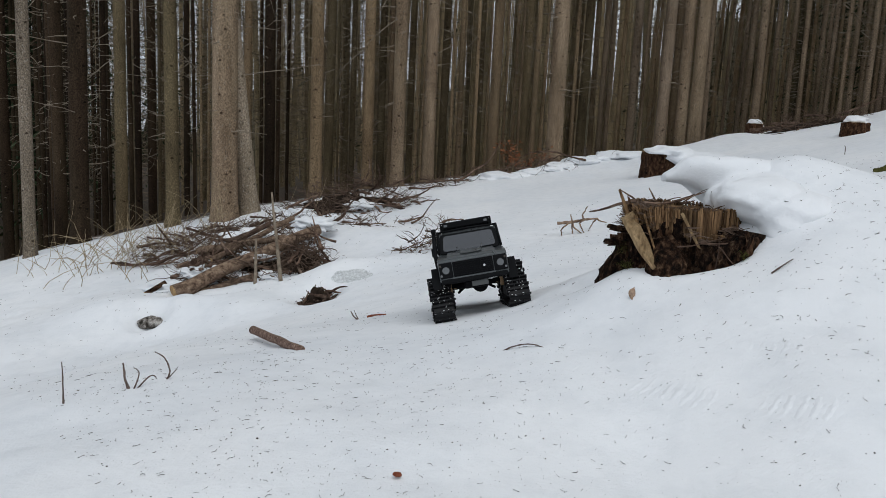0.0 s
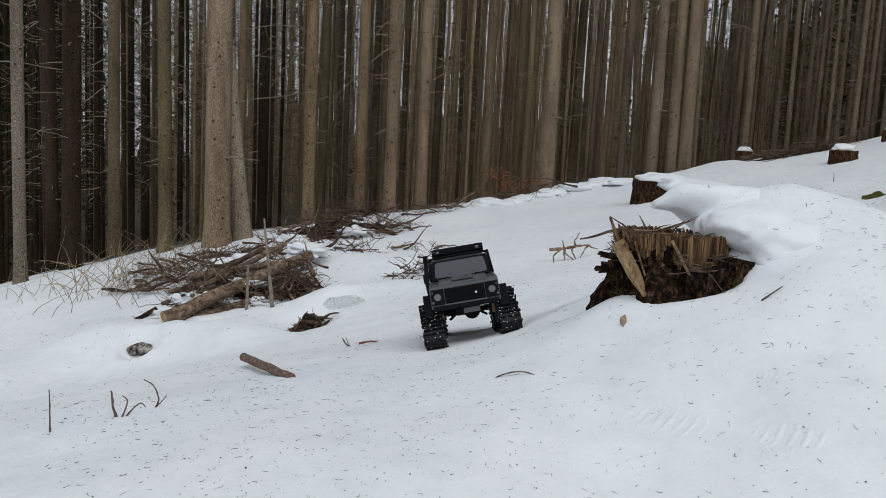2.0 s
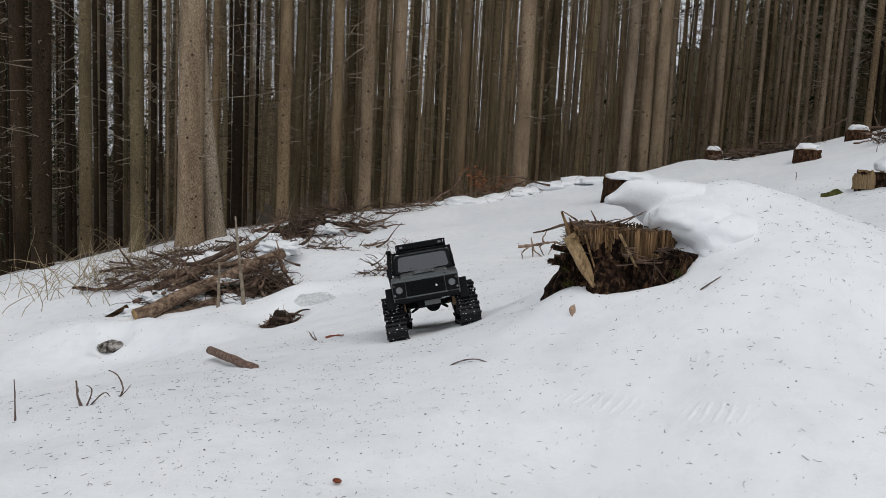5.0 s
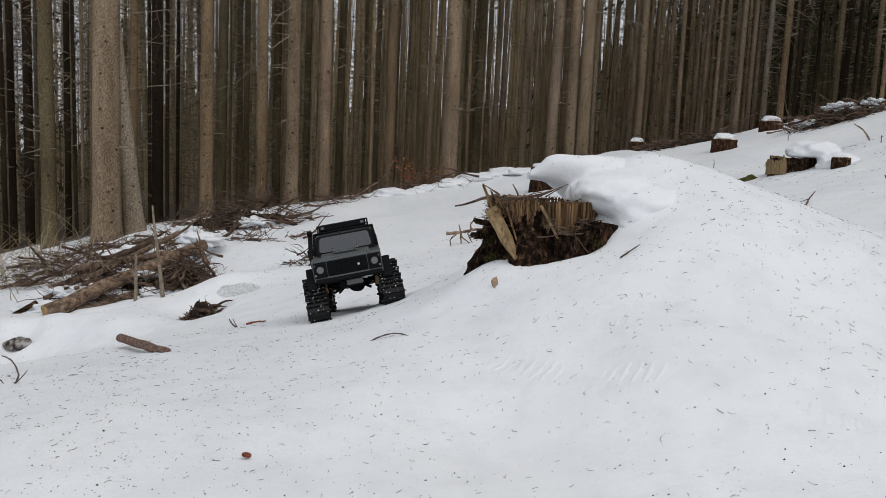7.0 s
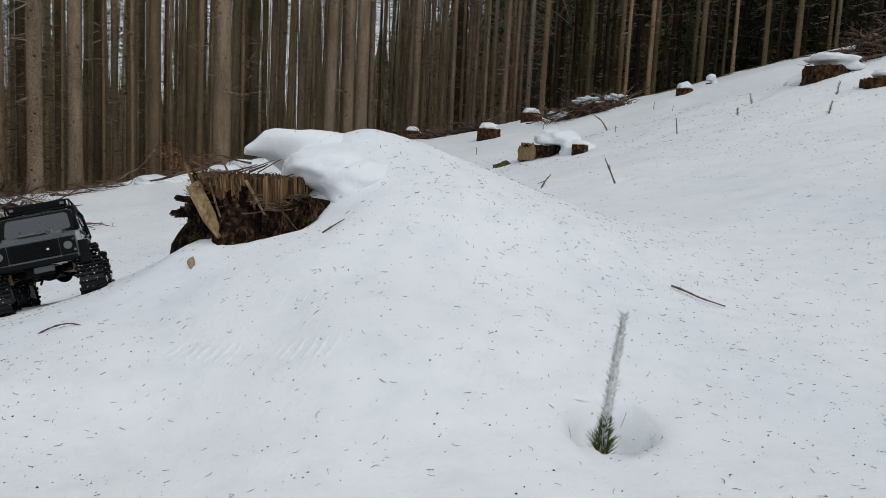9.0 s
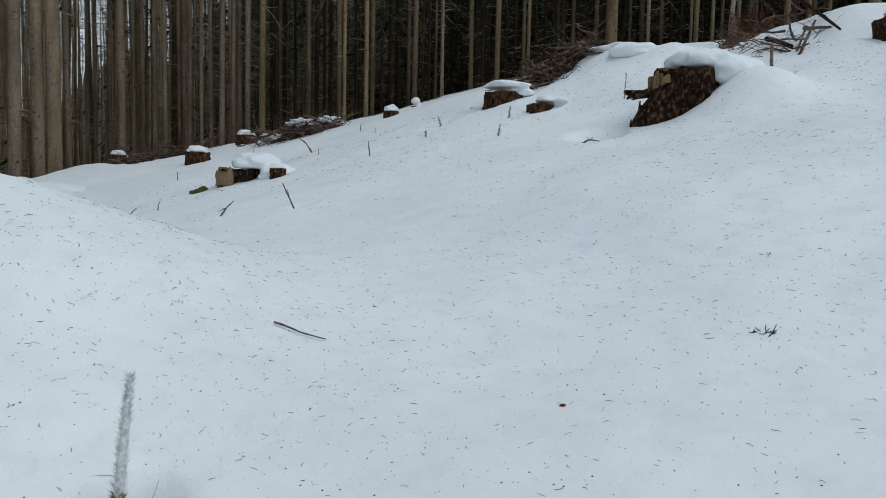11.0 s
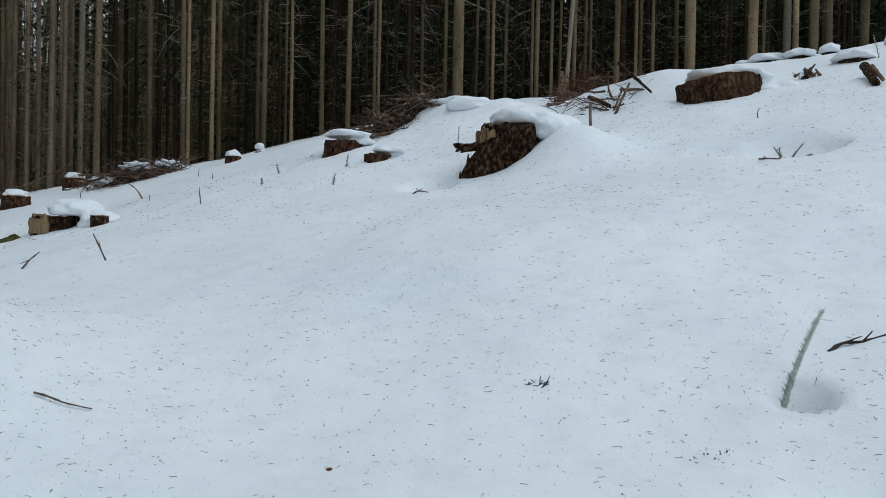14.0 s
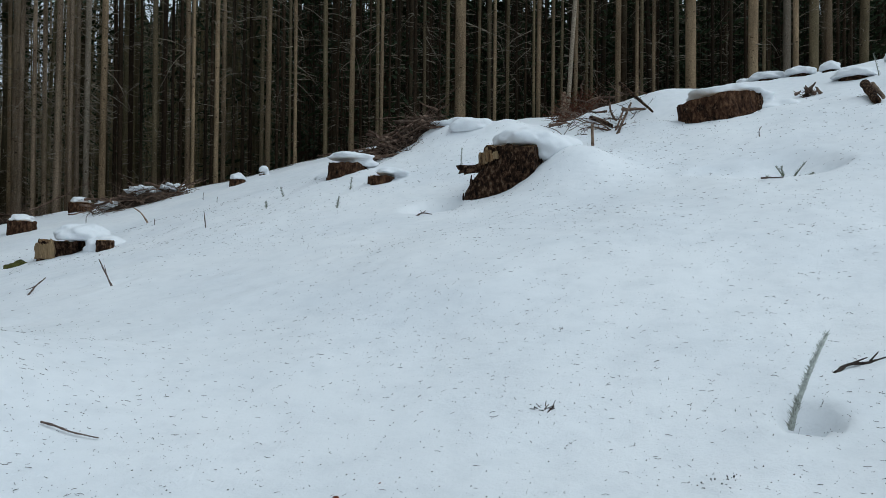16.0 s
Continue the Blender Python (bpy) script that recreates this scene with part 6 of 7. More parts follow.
tagged(tuft, "small dark tuft of broken twig tips on snow", "twig tuft")

# beech leaf, cones, crumbs
bm = bmesh.new()
n = 7
grid = [[bm.verts.new((0.014 * math.sin(math.pi * i / n) * (j - 1) + 0.004 * math.sin(i), 0.006 * abs(j - 1) + 0.006 * math.sin(i * 0.9), 0.045 * i / n)) for j in range(3)] for i in range(n + 1)]
for i in range(n):
    for j in range(2):
        bm.faces.new((grid[i][j], grid[i][j + 1], grid[i + 1][j + 1], grid[i + 1][j]))
leaf = part("dry_leaf", bm, LEAF_DRY)
sol = leaf.modifiers.new("thickness", "SOLIDIFY")
sol.thickness = 0.0007
leaf.scale = (0.62, 0.62, 0.62)
leaf.location, leaf.rotation_euler = on(0.395, 1.48, 0.001), (radians(-20), radians(15), radians(15))
tagged(leaf, "curled dry brown beech leaf standing on snow", "leaf")


def scaly(x, y, s, rot, label):
    bm = bmesh.new()
    blob(bm, (0, 0, 0), (s, s * 0.62, s * 0.5), s * 300, 0.35, 4, None, 3)
    ob = part("cone_scale", bm, CONE)
    ob.location, ob.rotation_euler = on(x, y, s * 0.4), (0, 0.3, rot)
    return tagged(ob, label, "cone scale", "cone scales on the snow")


scaly(-0.049, 0.945, 0.007, 0.6, "reddish brown cone scale lying on snow")
scaly(1.40, 0.535, 0.0055, 1.6, "small red cone scale lying on snow")
scaly(1.47, 0.51, 0.0045, 0.2, "small red cone scale lying on snow")
scaly(0.19, 1.19, 0.004, 0.2, "small dark cone scale lying on snow")
bm = bmesh.new()
rr = random.Random(6)
for _ in range(22):
    f = rr.gauss(0, 0.45)
    x, y = 1.735 + 0.035 * f + rr.gauss(0, 0.004), 0.075 - 0.03 * f + rr.gauss(0, 0.006)
    blob(bm, on(x, y, 0.001), (rr.uniform(0.0006, 0.0015),) * 3, rr.random() * 50, 0.4, 2, None, 1)
tagged(part("soil_crumbs", bm, SOIL), "line of dark soil crumbs on snow", "soil", kind="stuff")
# mossy boulder top
bm = bmesh.new()
blob(bm, (0, 0, 0), (0.085, 0.07, 0.05), 5, 0.25, 2, None, 4)
rock = part("mossy_stone", bm, MOSS)
rock.location = on(2.72, 4.55, -0.015)
tagged(rock, "mossy green stone half sunk in snow", "stone")
# grey lens laid on the snow to give the footprint its shade
HOLLOW_SHADE = grainy("hollow_shade", [(0.35, (0.56, 0.58, 0.59)), (0.65, (0.70, 0.72, 0.73))], (1, 1, 1), 14, 0.45, 0.3, 0.002, spec=0.4)
verts = [(-0.50, 3.92, ground(-0.50, 3.92) + 0.006)]
for ring, lift in ((0.6, 0.006), (1.0, -0.002)):
    for k in range(28):
        q = k * math.pi / 14
        reach = ring * (1 + 0.22 * noise.noise((math.cos(q) * 1.3, math.sin(q) * 1.3, 4.0)))
        px, py = -0.50 + 0.12 * reach * math.cos(q), 3.92 + 0.085 * reach * math.sin(q)
        verts.append((px, py, ground(px, py) + lift))
faces = [(0, 1 + k, 1 + (k + 1) % 28) for k in range(28)] + [(1 + k, 29 + k, 29 + (k + 1) % 28, 1 + (k + 1) % 28) for k in range(28)]
tagged(mesh_object("footprint_shade", verts, faces, HOLLOW_SHADE), "grey patch standing for the shade in an old footprint", "ice", kind="stuff")
bm = bmesh.new()
blob(bm, (0, 0, 0), (0.065, 0.045, 0.035), 9, 0.35, 2, None, 4)
rock = part("stump_top", bm, WOOD_GREY)
rock.location = on(-1.49, 3.66, 0.01)
tagged(rock, "dark grey stump top in a snow hollow", "stump top")


# ---------------------------------------------------------------- needles and specks blown over the snow
def strewn():
    rng = random.Random(77)
    v, f, sv, sf = [], [], [], []

    def place():
        while True:
            d = 0.45 + 5.6 * rng.random() ** 0.92
            a = radians(rng.uniform(-15, 128))
            x, y = 0.35 + d * math.cos(a), -0.1 + d * math.sin(a)
            if d > 1.9 and rng.random() < (0.65 if x < 0.6 else 0.7 * smooth(1.9, 2.6, d) * (1 - smooth(2.2, 3.2, x))):
                continue
            if noise.noise((x * 1.1, y * 1.1, 8.0)) > rng.uniform(-0.75, 0.35):
                return x, y

    for _ in range(6800):
        x, y = place()
        d = math.hypot(x - 0.3, y)
        ln, a, w = rng.uniform(0.0014, 0.0052), rng.uniform(0, 6.283), rng.uniform(0.00022, 0.0004)
        ln, w = ln * (1 + 0.1 * d), w * (0.5 + 0.42 * d)
        bend = rng.uniform(-0.6, 0.6)
        c, s = math.cos(a), math.sin(a)
        i = len(v)
        for k, u in enumerate((-1, 0, 1)):
            px, py = x + c * ln * u - s * bend * ln * u * u, y + s * ln * u + c * bend * ln * u * u
            z = ground(px, py) + 0.0012
            v += [(px - s * w, py + c * w, z), (px + s * w, py - c * w, z), (px, py, z + w * 1.6)]
        for k in (0, 3):
            for j in range(3):
                f.append((i + k + j, i + k + (j + 1) % 3, i + k + 3 + (j + 1) % 3, i + k + 3 + j))
    for _ in range(26000):
        x, y = place()
        r = rng.choice((0.0005, 0.0006, 0.0007, 0.0009, 0.0013)) * rng.uniform(0.7, 1.3)
        z = ground(x, y) + r * 0.4
        i = len(sv)
        a = rng.uniform(0, 3)
        sv += [(x + r * math.cos(a + k * 1.2566) * rng.uniform(0.7, 1.5), y + r * math.sin(a + k * 1.2566) * rng.uniform(0.7, 1.3), z - r * 0.6) for k in range(5)] + [(x + r * 0.3, y, z + r * 0.5)]
        sf += [(i + k, i + (k + 1) % 5, i + 5) for k in range(5)]
    tagged(mesh_object("fallen_needles", v, f, NEEDLE_DRY), "brown spruce needles scattered over the snow", "needles", kind="stuff")
    tagged(mesh_object("bark_specks", sv, sf, LITTER, None, False), "dark specks of bark and lichen on the snow", "specks", kind="stuff")


strewn()


# ribbed prints that the rubber tracks pressed into the snow
def track_print(way, label):
    """One band of ribs along the way, crumbling and fading where the snow was firm."""
    pts = [Vector(p) for p in way]
    line = []
    for k in range(len(pts) - 1):
        p0, p1, p2, p3 = pts[max(0, k - 1)], pts[k], pts[k + 1], pts[min(len(pts) - 1, k + 2)]
        for j in range(int((p2 - p1).length / 0.0033)):
            f = j / int((p2 - p1).length / 0.0033)
            line.append(0.5 * (2 * p1 + (p2 - p0) * f + (2 * p0 - 5 * p1 + 4 * p2 - p3) * f * f + (3 * p1 - p0 - 3 * p2 + p3) * f ** 3))
    v, f, n = [], [], 13
    run = 0.0
    for k, p in enumerate(line):
        d = (line[min(k + 1, len(line) - 1)] - line[max(k - 1, 0)]).normalized()
        run += (p - line[k - 1]).length if k else 0.0
        for j in range(n):
            u = 2 * j / (n - 1) - 1
            x, y = p.x - d.y * u * 0.031, p.y + d.x * u * 0.031
            rib = 0.5 + 0.5 * math.cos(2 * math.pi * (run + 0.004 * abs(u)) / 0.0185 + 1.3 * noise.noise((x * 30, y * 30, 2)))
            edge = max(0.0, 1 - abs(u) ** 4)
            fade = smooth(-0.25, 0.25, noise.noise((x * 7, y * 7, 5)) + 0.12) * smooth(0.0, 0.12, run) * (1.0 if x < 1.0 else max(0.25, 1 - 0.7 * (x - 1.0)))
            split = 1 - 0.5 * math.exp(-((abs(u) - 0.36) / 0.07) ** 2)
            crumb = 0.0016 * noise.noise((x * 160, y * 160, 1))
            v.append((x, y, ground(x, y) - 0.0022 + edge * fade * (0.0014 + 0.0027 * rib ** 1.3 * split + crumb)))
    for k in range(len(line) - 1):
        for j in range(n - 1):
            i = k * n + j
            f.append((i, i + 1, i + n + 1, i + n))
    return tagged(mesh_object("track_print", v, f, SNOW), label, "track print", "track prints", kind="stuff")


track_print([(0.16, 1.34), (0.298, 1.219), (0.434, 1.077), (0.565, 0.959), (0.70, 0.858), (0.83, 0.805), (1.14, 0.783), (1.40, 0.764), (1.735, 0.684), (2.09, 0.505), (2.6, 0.45)], "ribbed print of a rubber track pressed into snow")
track_print([(0.40, 1.27), (0.546, 1.16), (0.685, 1.086), (0.83, 1.04), (1.04, 1.019), (1.18, 1.01), (1.478, 0.99), (1.823, 0.90), (2.109, 0.754), (2.6, 0.68)], "ribbed print of a rubber track pressed into snow")


# ---------------------------------------------------------------- radio-controlled off-road model car on rubber tracks
PAINT = plain("grey_paint", (0.078, 0.086, 0.089), 0.3, 0.35, 0.5, 0.3, 0.1)
PAINT_DARK = plain("dark_roof_paint", (0.07, 0.075, 0.075), 0.4, 0.2, 0.5, 0.2)
BLACK = plain("black_plastic", (0.005, 0.0055, 0.0065), 0.6, 0.0, 0.09, 0.0, 0.2)
RUBBER = plain("black_rubber", (0.006, 0.006, 0.007), 0.45, 0.0, 0.25, 0.0, 0.3)
TINTED = plain("tinted_window_film", (0.03, 0.033, 0.04), 0.12, 0.0, 0.8, 0.5)
CHROME = plain("chrome", (0.7, 0.7, 0.7), 0.2, 1.0)
BRONZE = plain("bronze_links", (0.26, 0.17, 0.09), 0.5, 0.4)
LENS = plain("lamp_lens", (0.13, 0.135, 0.14), 0.12, 0.5, 0.6, 0.4)
AMBER = plain("amber_lens", (0.05, 0.04, 0.034), 0.25)
RED_LENS = plain("red_lens", (0.30, 0.02, 0.02), 0.25)
PLATE_YELLOW = plain("yellow_plate", (0.72, 0.58, 0.03), 0.5)
STICKER = plain("blue_white_sticker", (0.42, 0.47, 0.72), 0.5)
INK = plain("black_print", (0.02, 0.02, 0.02), 0.6)


def prism(bm, profile, y0, y1, bevel=0.0, segs=2):
    """A side profile (x, z) drawn out from y0 to y1, its edges rounded."""
    a = [bm.verts.new((x, y0, z)) for x, z in profile]
    b = [bm.verts.new((x, y1, z)) for x, z in profile]
    n = len(profile)
    faces = [bm.faces.new(a[::-1]), bm.faces.new(b)] + [bm.faces.new((a[k], a[(k + 1) % n], b[(k + 1) % n], b[k])) for k in range(n)]
    if bevel:
        edges = {e for f in faces for e in f.edges}
        bmesh.ops.bevel(bm, geom=list(edges), offset=bevel, segments=segs, affect="EDGES", profile=0.6)
    return a + b


def box(bm, c, s, bevel=0.0):
    x, y, z = c
    w, d, h = (q / 2 for q in s)
    return prism(bm, [(x - w, z - h), (x + w, z - h), (x + w, z + h), (x - w, z + h)], y - d, y + d, bevel)


def disc(bm, c, r, thick, axis="y", segs=24, bevel=0.0):
    rot = {"y": Matrix.Rotation(math.pi / 2, 4, "X"), "x": Matrix.Rotation(math.pi / 2, 4, "Y"), "z": Matrix.Identity(4)}[axis]
    made = bmesh.ops.create_cone(bm, cap_ends=True, segments=segs, radius1=r, radius2=r, depth=thick, matrix=Matrix.Translation(c) @ rot)
    if bevel:
        bmesh.ops.bevel(bm, geom=[e for e in {e for v in made["verts"] for e in v.link_edges} if len(e.link_faces) == 2 and e.calc_face_angle(0) > 1.0], offset=bevel, segments=2, affect="EDGES")


def plate(bm, corners, thick, out):
    """A thin rounded pane through four corners, proud by thick along out."""
    out = Vector(out).normalized() * thick
    pts = []
    n = len(corners)
    cs = [Vector(c) for c in corners]
    for k in range(n):
        p, q, r = cs[k - 1], cs[k], cs[(k + 1) % n]
        e = min((p - q).length, (r - q).length) * 0.14
        u, w = (p - q).normalized() * e, (r - q).normalized() * e
        pts += [q + u, q + u * 0.3 + w * 0.3, q + w]
    a, b = [bm.verts.new(p - out * 0.5) for p in pts], [bm.verts.new(p + out) for p in pts]
    bm.faces.new(b)
    bm.faces.new(a[::-1])
    for k in range(len(pts)):
        bm.faces.new((a[k], a[(k + 1) % len(pts)], b[(k + 1) % len(pts)], b[k]))


def flat_part(name, fill, mat, root, label="", smooth_shade=False):
    bm = bmesh.new()
    fill(bm)
    return part(name, bm, mat, root, label, smooth_shade)


def track_unit(root, x, y, z, side, pitch=0.0, steer=0.0):
    """One triangular rubber track: belt with lugs, side plates, rollers, sprocket and packed snow."""
    unit = new("track_unit")
    unit.parent = root
    unit.matrix_local = pose(x, y, z, 0, pitch, steer)
    w = 0.053
    circles = [(0.062, 0.030, 0.024), (0.0, 0.082, 0.026), (-0.064, 0.030, 0.024)]
    path = []
    for k, (cx, cz, r) in enumerate(circles):
        px, pz, pr = circles[k - 1]
        nx_, nz, nr = circles[(k + 1) % 3]
        a0 = math.atan2(cz - pz, cx - px) - math.pi / 2
        a1 = math.atan2(nz - cz, nx_ - cx) - math.pi / 2
        while a1 < a0:
            a1 += 2 * math.pi
        if a1 - a0 > math.pi * 1.5:
            a1 -= 2 * math.pi
        path += [(cx + r * math.cos(a), cz + r * math.sin(a)) for a in np.linspace(a0, a1, 7)]
    if sum((path[k - 1][0] * path[k][1] - path[k][0] * path[k - 1][1]) for k in range(len(path))) < 0:
        path = path[::-1]
    # even stations along the belt
    loop = path + path[:1]
    seg = [math.dist(a, b) for a, b in zip(loop, loop[1:])]
    total, stations = sum(seg), []
    count = 34
    for k in range(count):
        s = total * k / count
        for (ax, az), (bx, bz), ln in zip(loop, loop[1:], seg):
            if s <= ln:
                f = s / max(ln, 1e-9)
                stations.append((ax + (bx - ax) * f, az + (bz - az) * f, (bx - ax) / max(ln, 1e-9), (bz - az) / max(ln, 1e-9)))
                break
            s -= ln

    def belt(bm):
        inner = [[bm.verts.new((px, yy, pz)) for px, pz, _, _ in stations] for yy in (-w / 2, w / 2)]
        outer = [[bm.verts.new((px + tz * 0.005, yy, pz - tx * 0.005)) for px, pz, tx, tz in stations] for yy in (-w / 2, w / 2)]
        for k in range(count):
            j = (k + 1) % count
            bm.faces.new((outer[0][k], outer[0][j], outer[1][j], outer[1][k]))
            bm.faces.new((inner[0][k], inner[1][k], inner[1][j], inner[0][j]))
            bm.faces.new((inner[0][k], inner[0][j], outer[0][j], outer[0][k]))
            bm.faces.new((inner[1][k], outer[1][k], outer[1][j], inner[1][j]))
        for k, (px, pz, tx, tz) in enumerate(stations):
            ox, oz = tz, -tx
            for lo, hi in ((-w / 2 - 0.003, -0.0115), (-0.0085, 0.0085), (0.0115, w / 2 + 0.003)):
                shift = 0.0015 if k % 2 else -0.0015
                c = [(px + ox * h + tx * q, pz + oz * h + tz * q) for h, q in ((0.003, -0.0032), (0.003, 0.0032), (0.0115, 0.0016), (0.0115, -0.0016))]
                prism(bm, c, lo + shift, hi + shift)

    flat_part("belt", belt, RUBBER, unit, "black studded rubber belt")
    for s in (-1, 1):
        yy = s * (w / 2 - 0.004)
        flat_part("side_plate", lambda bm: prism(bm, [(0.05, 0.028), (0.022, 0.075), (0.012, 0.095), (-0.012, 0.095), (-0.022, 0.075), (-0.052, 0.028)], yy - 0.003, yy + 0.003, 0.0015), BLACK, unit)
    yo = side * (w / 2 + 0.001)
    for cx, cz, r in ((0.058, 0.031, 0.021), (0.022, 0.022, 0.014), (-0.010, 0.022, 0.014), (-0.040, 0.022, 0.014), (0.0, 0.078, 0.018)):
        roller = flat_part("roller", lambda bm: disc(bm, (cx, yo, cz), r, 0.006, "y", 20, 0.0012), BLACK, unit)
        flat_part("axle_cap", lambda bm: disc(bm, (cx, yo + side * 0.004, cz), 0.0036, 0.003, "y", 10), CHROME, roller)
    bm = bmesh.new()
    blob(bm, (0.004, yo - side * 0.003, 0.046), (0.026, 0.006, 0.009), 3.3, 0.5, 2, None, 3)
    part("packed_snow", bm, SNOWCAP, unit, "snow packed between the rollers")
    rr = random.Random(int(1000 * (x + 2 * y)))
    bm = bmesh.new()
    for k, (px, pz, tx, tz) in enumerate(stations):
        for _ in range(7):
            lift, along = rr.choice((0.0055, 0.0062, 0.0118)), rr.uniform(-0.004, 0.004)
            blob(bm, (px + tz * lift + tx * along, rr.uniform(-w / 2, w / 2), pz - tx * lift + tz * along), (rr.uniform(0.0008, 0.0024), rr.uniform(0.0008, 0.003), rr.uniform(0.0006, 0.0016)), rr.random() * 90, 0.4, 2, None, 1)
    part("snow_specks", bm, SNOWCAP, unit, "crumbs of snow stuck between the lugs")["kind"] = "stuff"
    return unit


def model_car(x, y, heading):
    """Grey boxy four-door off-road model with roof rack, roll cage, snorkel and four triangular tracks."""
    root = new("model_car")
    h = radians(heading)
    fwd, left = Vector((math.cos(h), math.sin(h), 0)), Vector((-math.sin(h), math.cos(h), 0))
    wb, tw = 0.162, 0.101
    spot = {}
    for fx in (1, -1):
        for sy in (1, -1):
            p = Vector((x, y, 0)) + fwd * wb * fx + left * tw * sy
            spot[fx, sy] = ground(p.x, p.y)
    z = sum(spot.values()) / 4
    up_f = (spot[1, 1] + spot[1, -1] - spot[-1, 1] - spot[-1, -1]) / 2 / (2 * wb)
    up_l = (spot[1, 1] + spot[-1, 1] - spot[1, -1] - spot[-1, -1]) / 2 / (2 * tw) * 0.85
    fx_ = (fwd + Vector((0, 0, up_f))).normalized()
    ly_ = (left + Vector((0, 0, up_l)))
    ly_ = (ly_ - fx_ * ly_.dot(fx_)).normalized()
    uz_ = fx_.cross(ly_)
    root.matrix_world = Matrix.Translation((x, y, z - 0.004)) @ Matrix((fx_, ly_, uz_)).transposed().to_4x4()
    for (fx, sy), g in spot.items():
        flat = z + up_f * wb * fx + up_l * tw * sy
        track_unit(root, wb * fx, tw * sy, g - flat, sy, 4 if fx > 0 else -3, 4 if fx > 0 else 0)

    W = 0.093

    def lower(bm):
        prism(bm, [(-0.267, 0.105), (-0.228, 0.100), (-0.207, 0.140), (-0.118, 0.140), (-0.092, 0.088), (0.092, 0.088), (0.118, 0.143), (0.203, 0.143),
                   (0.222, 0.108), (0.237, 0.108), (0.240, 0.166), (0.230, 0.171), (0.085, 0.184), (-0.267, 0.180)], -W, W, 0.004)

    body = flat_part("body", lower, PAINT, root, "satin grey painted body")

    def cabin(bm):
        prism(bm, [(-0.267, 0.1795), (-0.263, 0.233), (-0.252, 0.2475), (0.040, 0.2475), (0.050, 0.240), (0.088, 0.1835)], -W + 0.001, W - 0.001, 0.005, 3)
        for v in bm.verts:
            k = max(0.0, (v.co.z - 0.18) / 0.067)
            v.co.y *= 1 - 0.10 * k * k

    flat_part("cabin", cabin, PAINT, root, "satin grey painted cabin")

    def hood(bm):
        prism(bm, [(0.078, 0.186), (0.100, 0.189), (0.200, 0.1825), (0.231, 0.172), (0.232, 0.164), (0.078, 0.174)], -0.066, 0.066, 0.004, 3)
        prism(bm, [(0.10, 0.188), (0.110, 0.1925), (0.205, 0.1855), (0.222, 0.178), (0.10, 0.178)], -0.030, 0.030, 0.003, 3)

    flat_part("hood", hood, PAINT, root, "grey bonnet with raised centre")
    for sy in (1, -1):
        def wing(bm):
            prism(bm, [(0.090, 0.176), (0.105, 0.1805), (0.205, 0.1755), (0.236, 0.168), (0.238, 0.160), (0.090, 0.168)], sy * 0.0675 - 0.0, sy * 0.0925, 0.0035, 3)
        flat_part("front_wing", wing, PAINT, root, "grey front wing beside the bonnet")
    flat_part("grille_frame", lambda bm: [box(bm, (0.2405, 0, 0.139 + dz), (0.006, 0.116, 0.0035), 0.001) for dz in (-0.0225, 0.0225)], PAINT, root, "grey rim of the grille")
    bm = bmesh.new()
    blob(bm, (0.205, 0.045, 0.112), (0.022, 0.028, 0.012), 2.2, 0.55, 3.0, None, 3)
    part("packed_snow", bm, SNOWCAP, root, "snow packed behind the bumper")
    tilt = Vector((0.0565, 0, 0.038)).normalized()
    flat_part("windscreen_frame", lambda bm: plate(bm, [(0.0890, 0.088, 0.1855), (0.0890, -0.088, 0.1855), (0.0505, -0.0815, 0.2425), (0.0505, 0.0815, 0.2425)], 0.0022, tilt), BLACK, root, "black windscreen surround")
    flat_part("windscreen", lambda bm: plate(bm, [(0.0870, 0.076, 0.1915), (0.0870, -0.076, 0.1915), (0.0550, -0.071, 0.2370), (0.0550, 0.071, 0.2370)], 0.0026, tilt), TINTED, root, "dark tinted windscreen")
    flat_part("roof_panel", lambda bm: box(bm, (-0.10, 0, 0.2485), (0.27, 0.14, 0.004), 0.0015), PAINT_DARK, root)
    for s in (1, -1):
        for name, x0, x1, x2 in (("side_window", -0.247, -0.132, -0.132), ("side_window", -0.104, -0.045, -0.045), ("side_window", -0.016, 0.058, 0.037)):
            yb, yt = W - 0.0008, W - 0.006
            flat_part(name, lambda bm: plate(bm, [(x0, s * yb, 0.190), (x1, s * yb, 0.190), (x2, s * yt, 0.226), (x0, s * yt, 0.226)], 0.0022, (0, s, 0.1)), TINTED, root, "dark tinted side window")
        flat_part("belt_trim", lambda bm: box(bm, (-0.09, s * (W + 0.0005), 0.1815), (0.345, 0.003, 0.004), 0.001), BLACK, root)
        flat_part("side_step", lambda bm: box(bm, (0.0, s * (W + 0.004), 0.084), (0.185, 0.016, 0.008), 0.003), BLACK, root, "black side step")
        for name, xa, xb in (("door_gap", -0.030, -0.0288), ("door_gap", -0.112, -0.1108), ("door_gap", 0.070, 0.0712)):
            flat_part(name, lambda bm: box(bm, ((xa + xb) / 2, s * (W + 0.0002), 0.137), (0.0014, 0.001, 0.088)), INK, root)
        flat_part("door_handle", lambda bm: box(bm, (-0.042, s * (W + 0.002), 0.172), (0.014, 0.004, 0.004), 0.0012), BLACK, root)
        if s < 0:
            mirror = flat_part("wing_mirror", lambda bm: box(bm, (0.074, s * (W + 0.010), 0.196), (0.008, 0.014, 0.026), 0.003), BLACK, root, "black wing mirror")
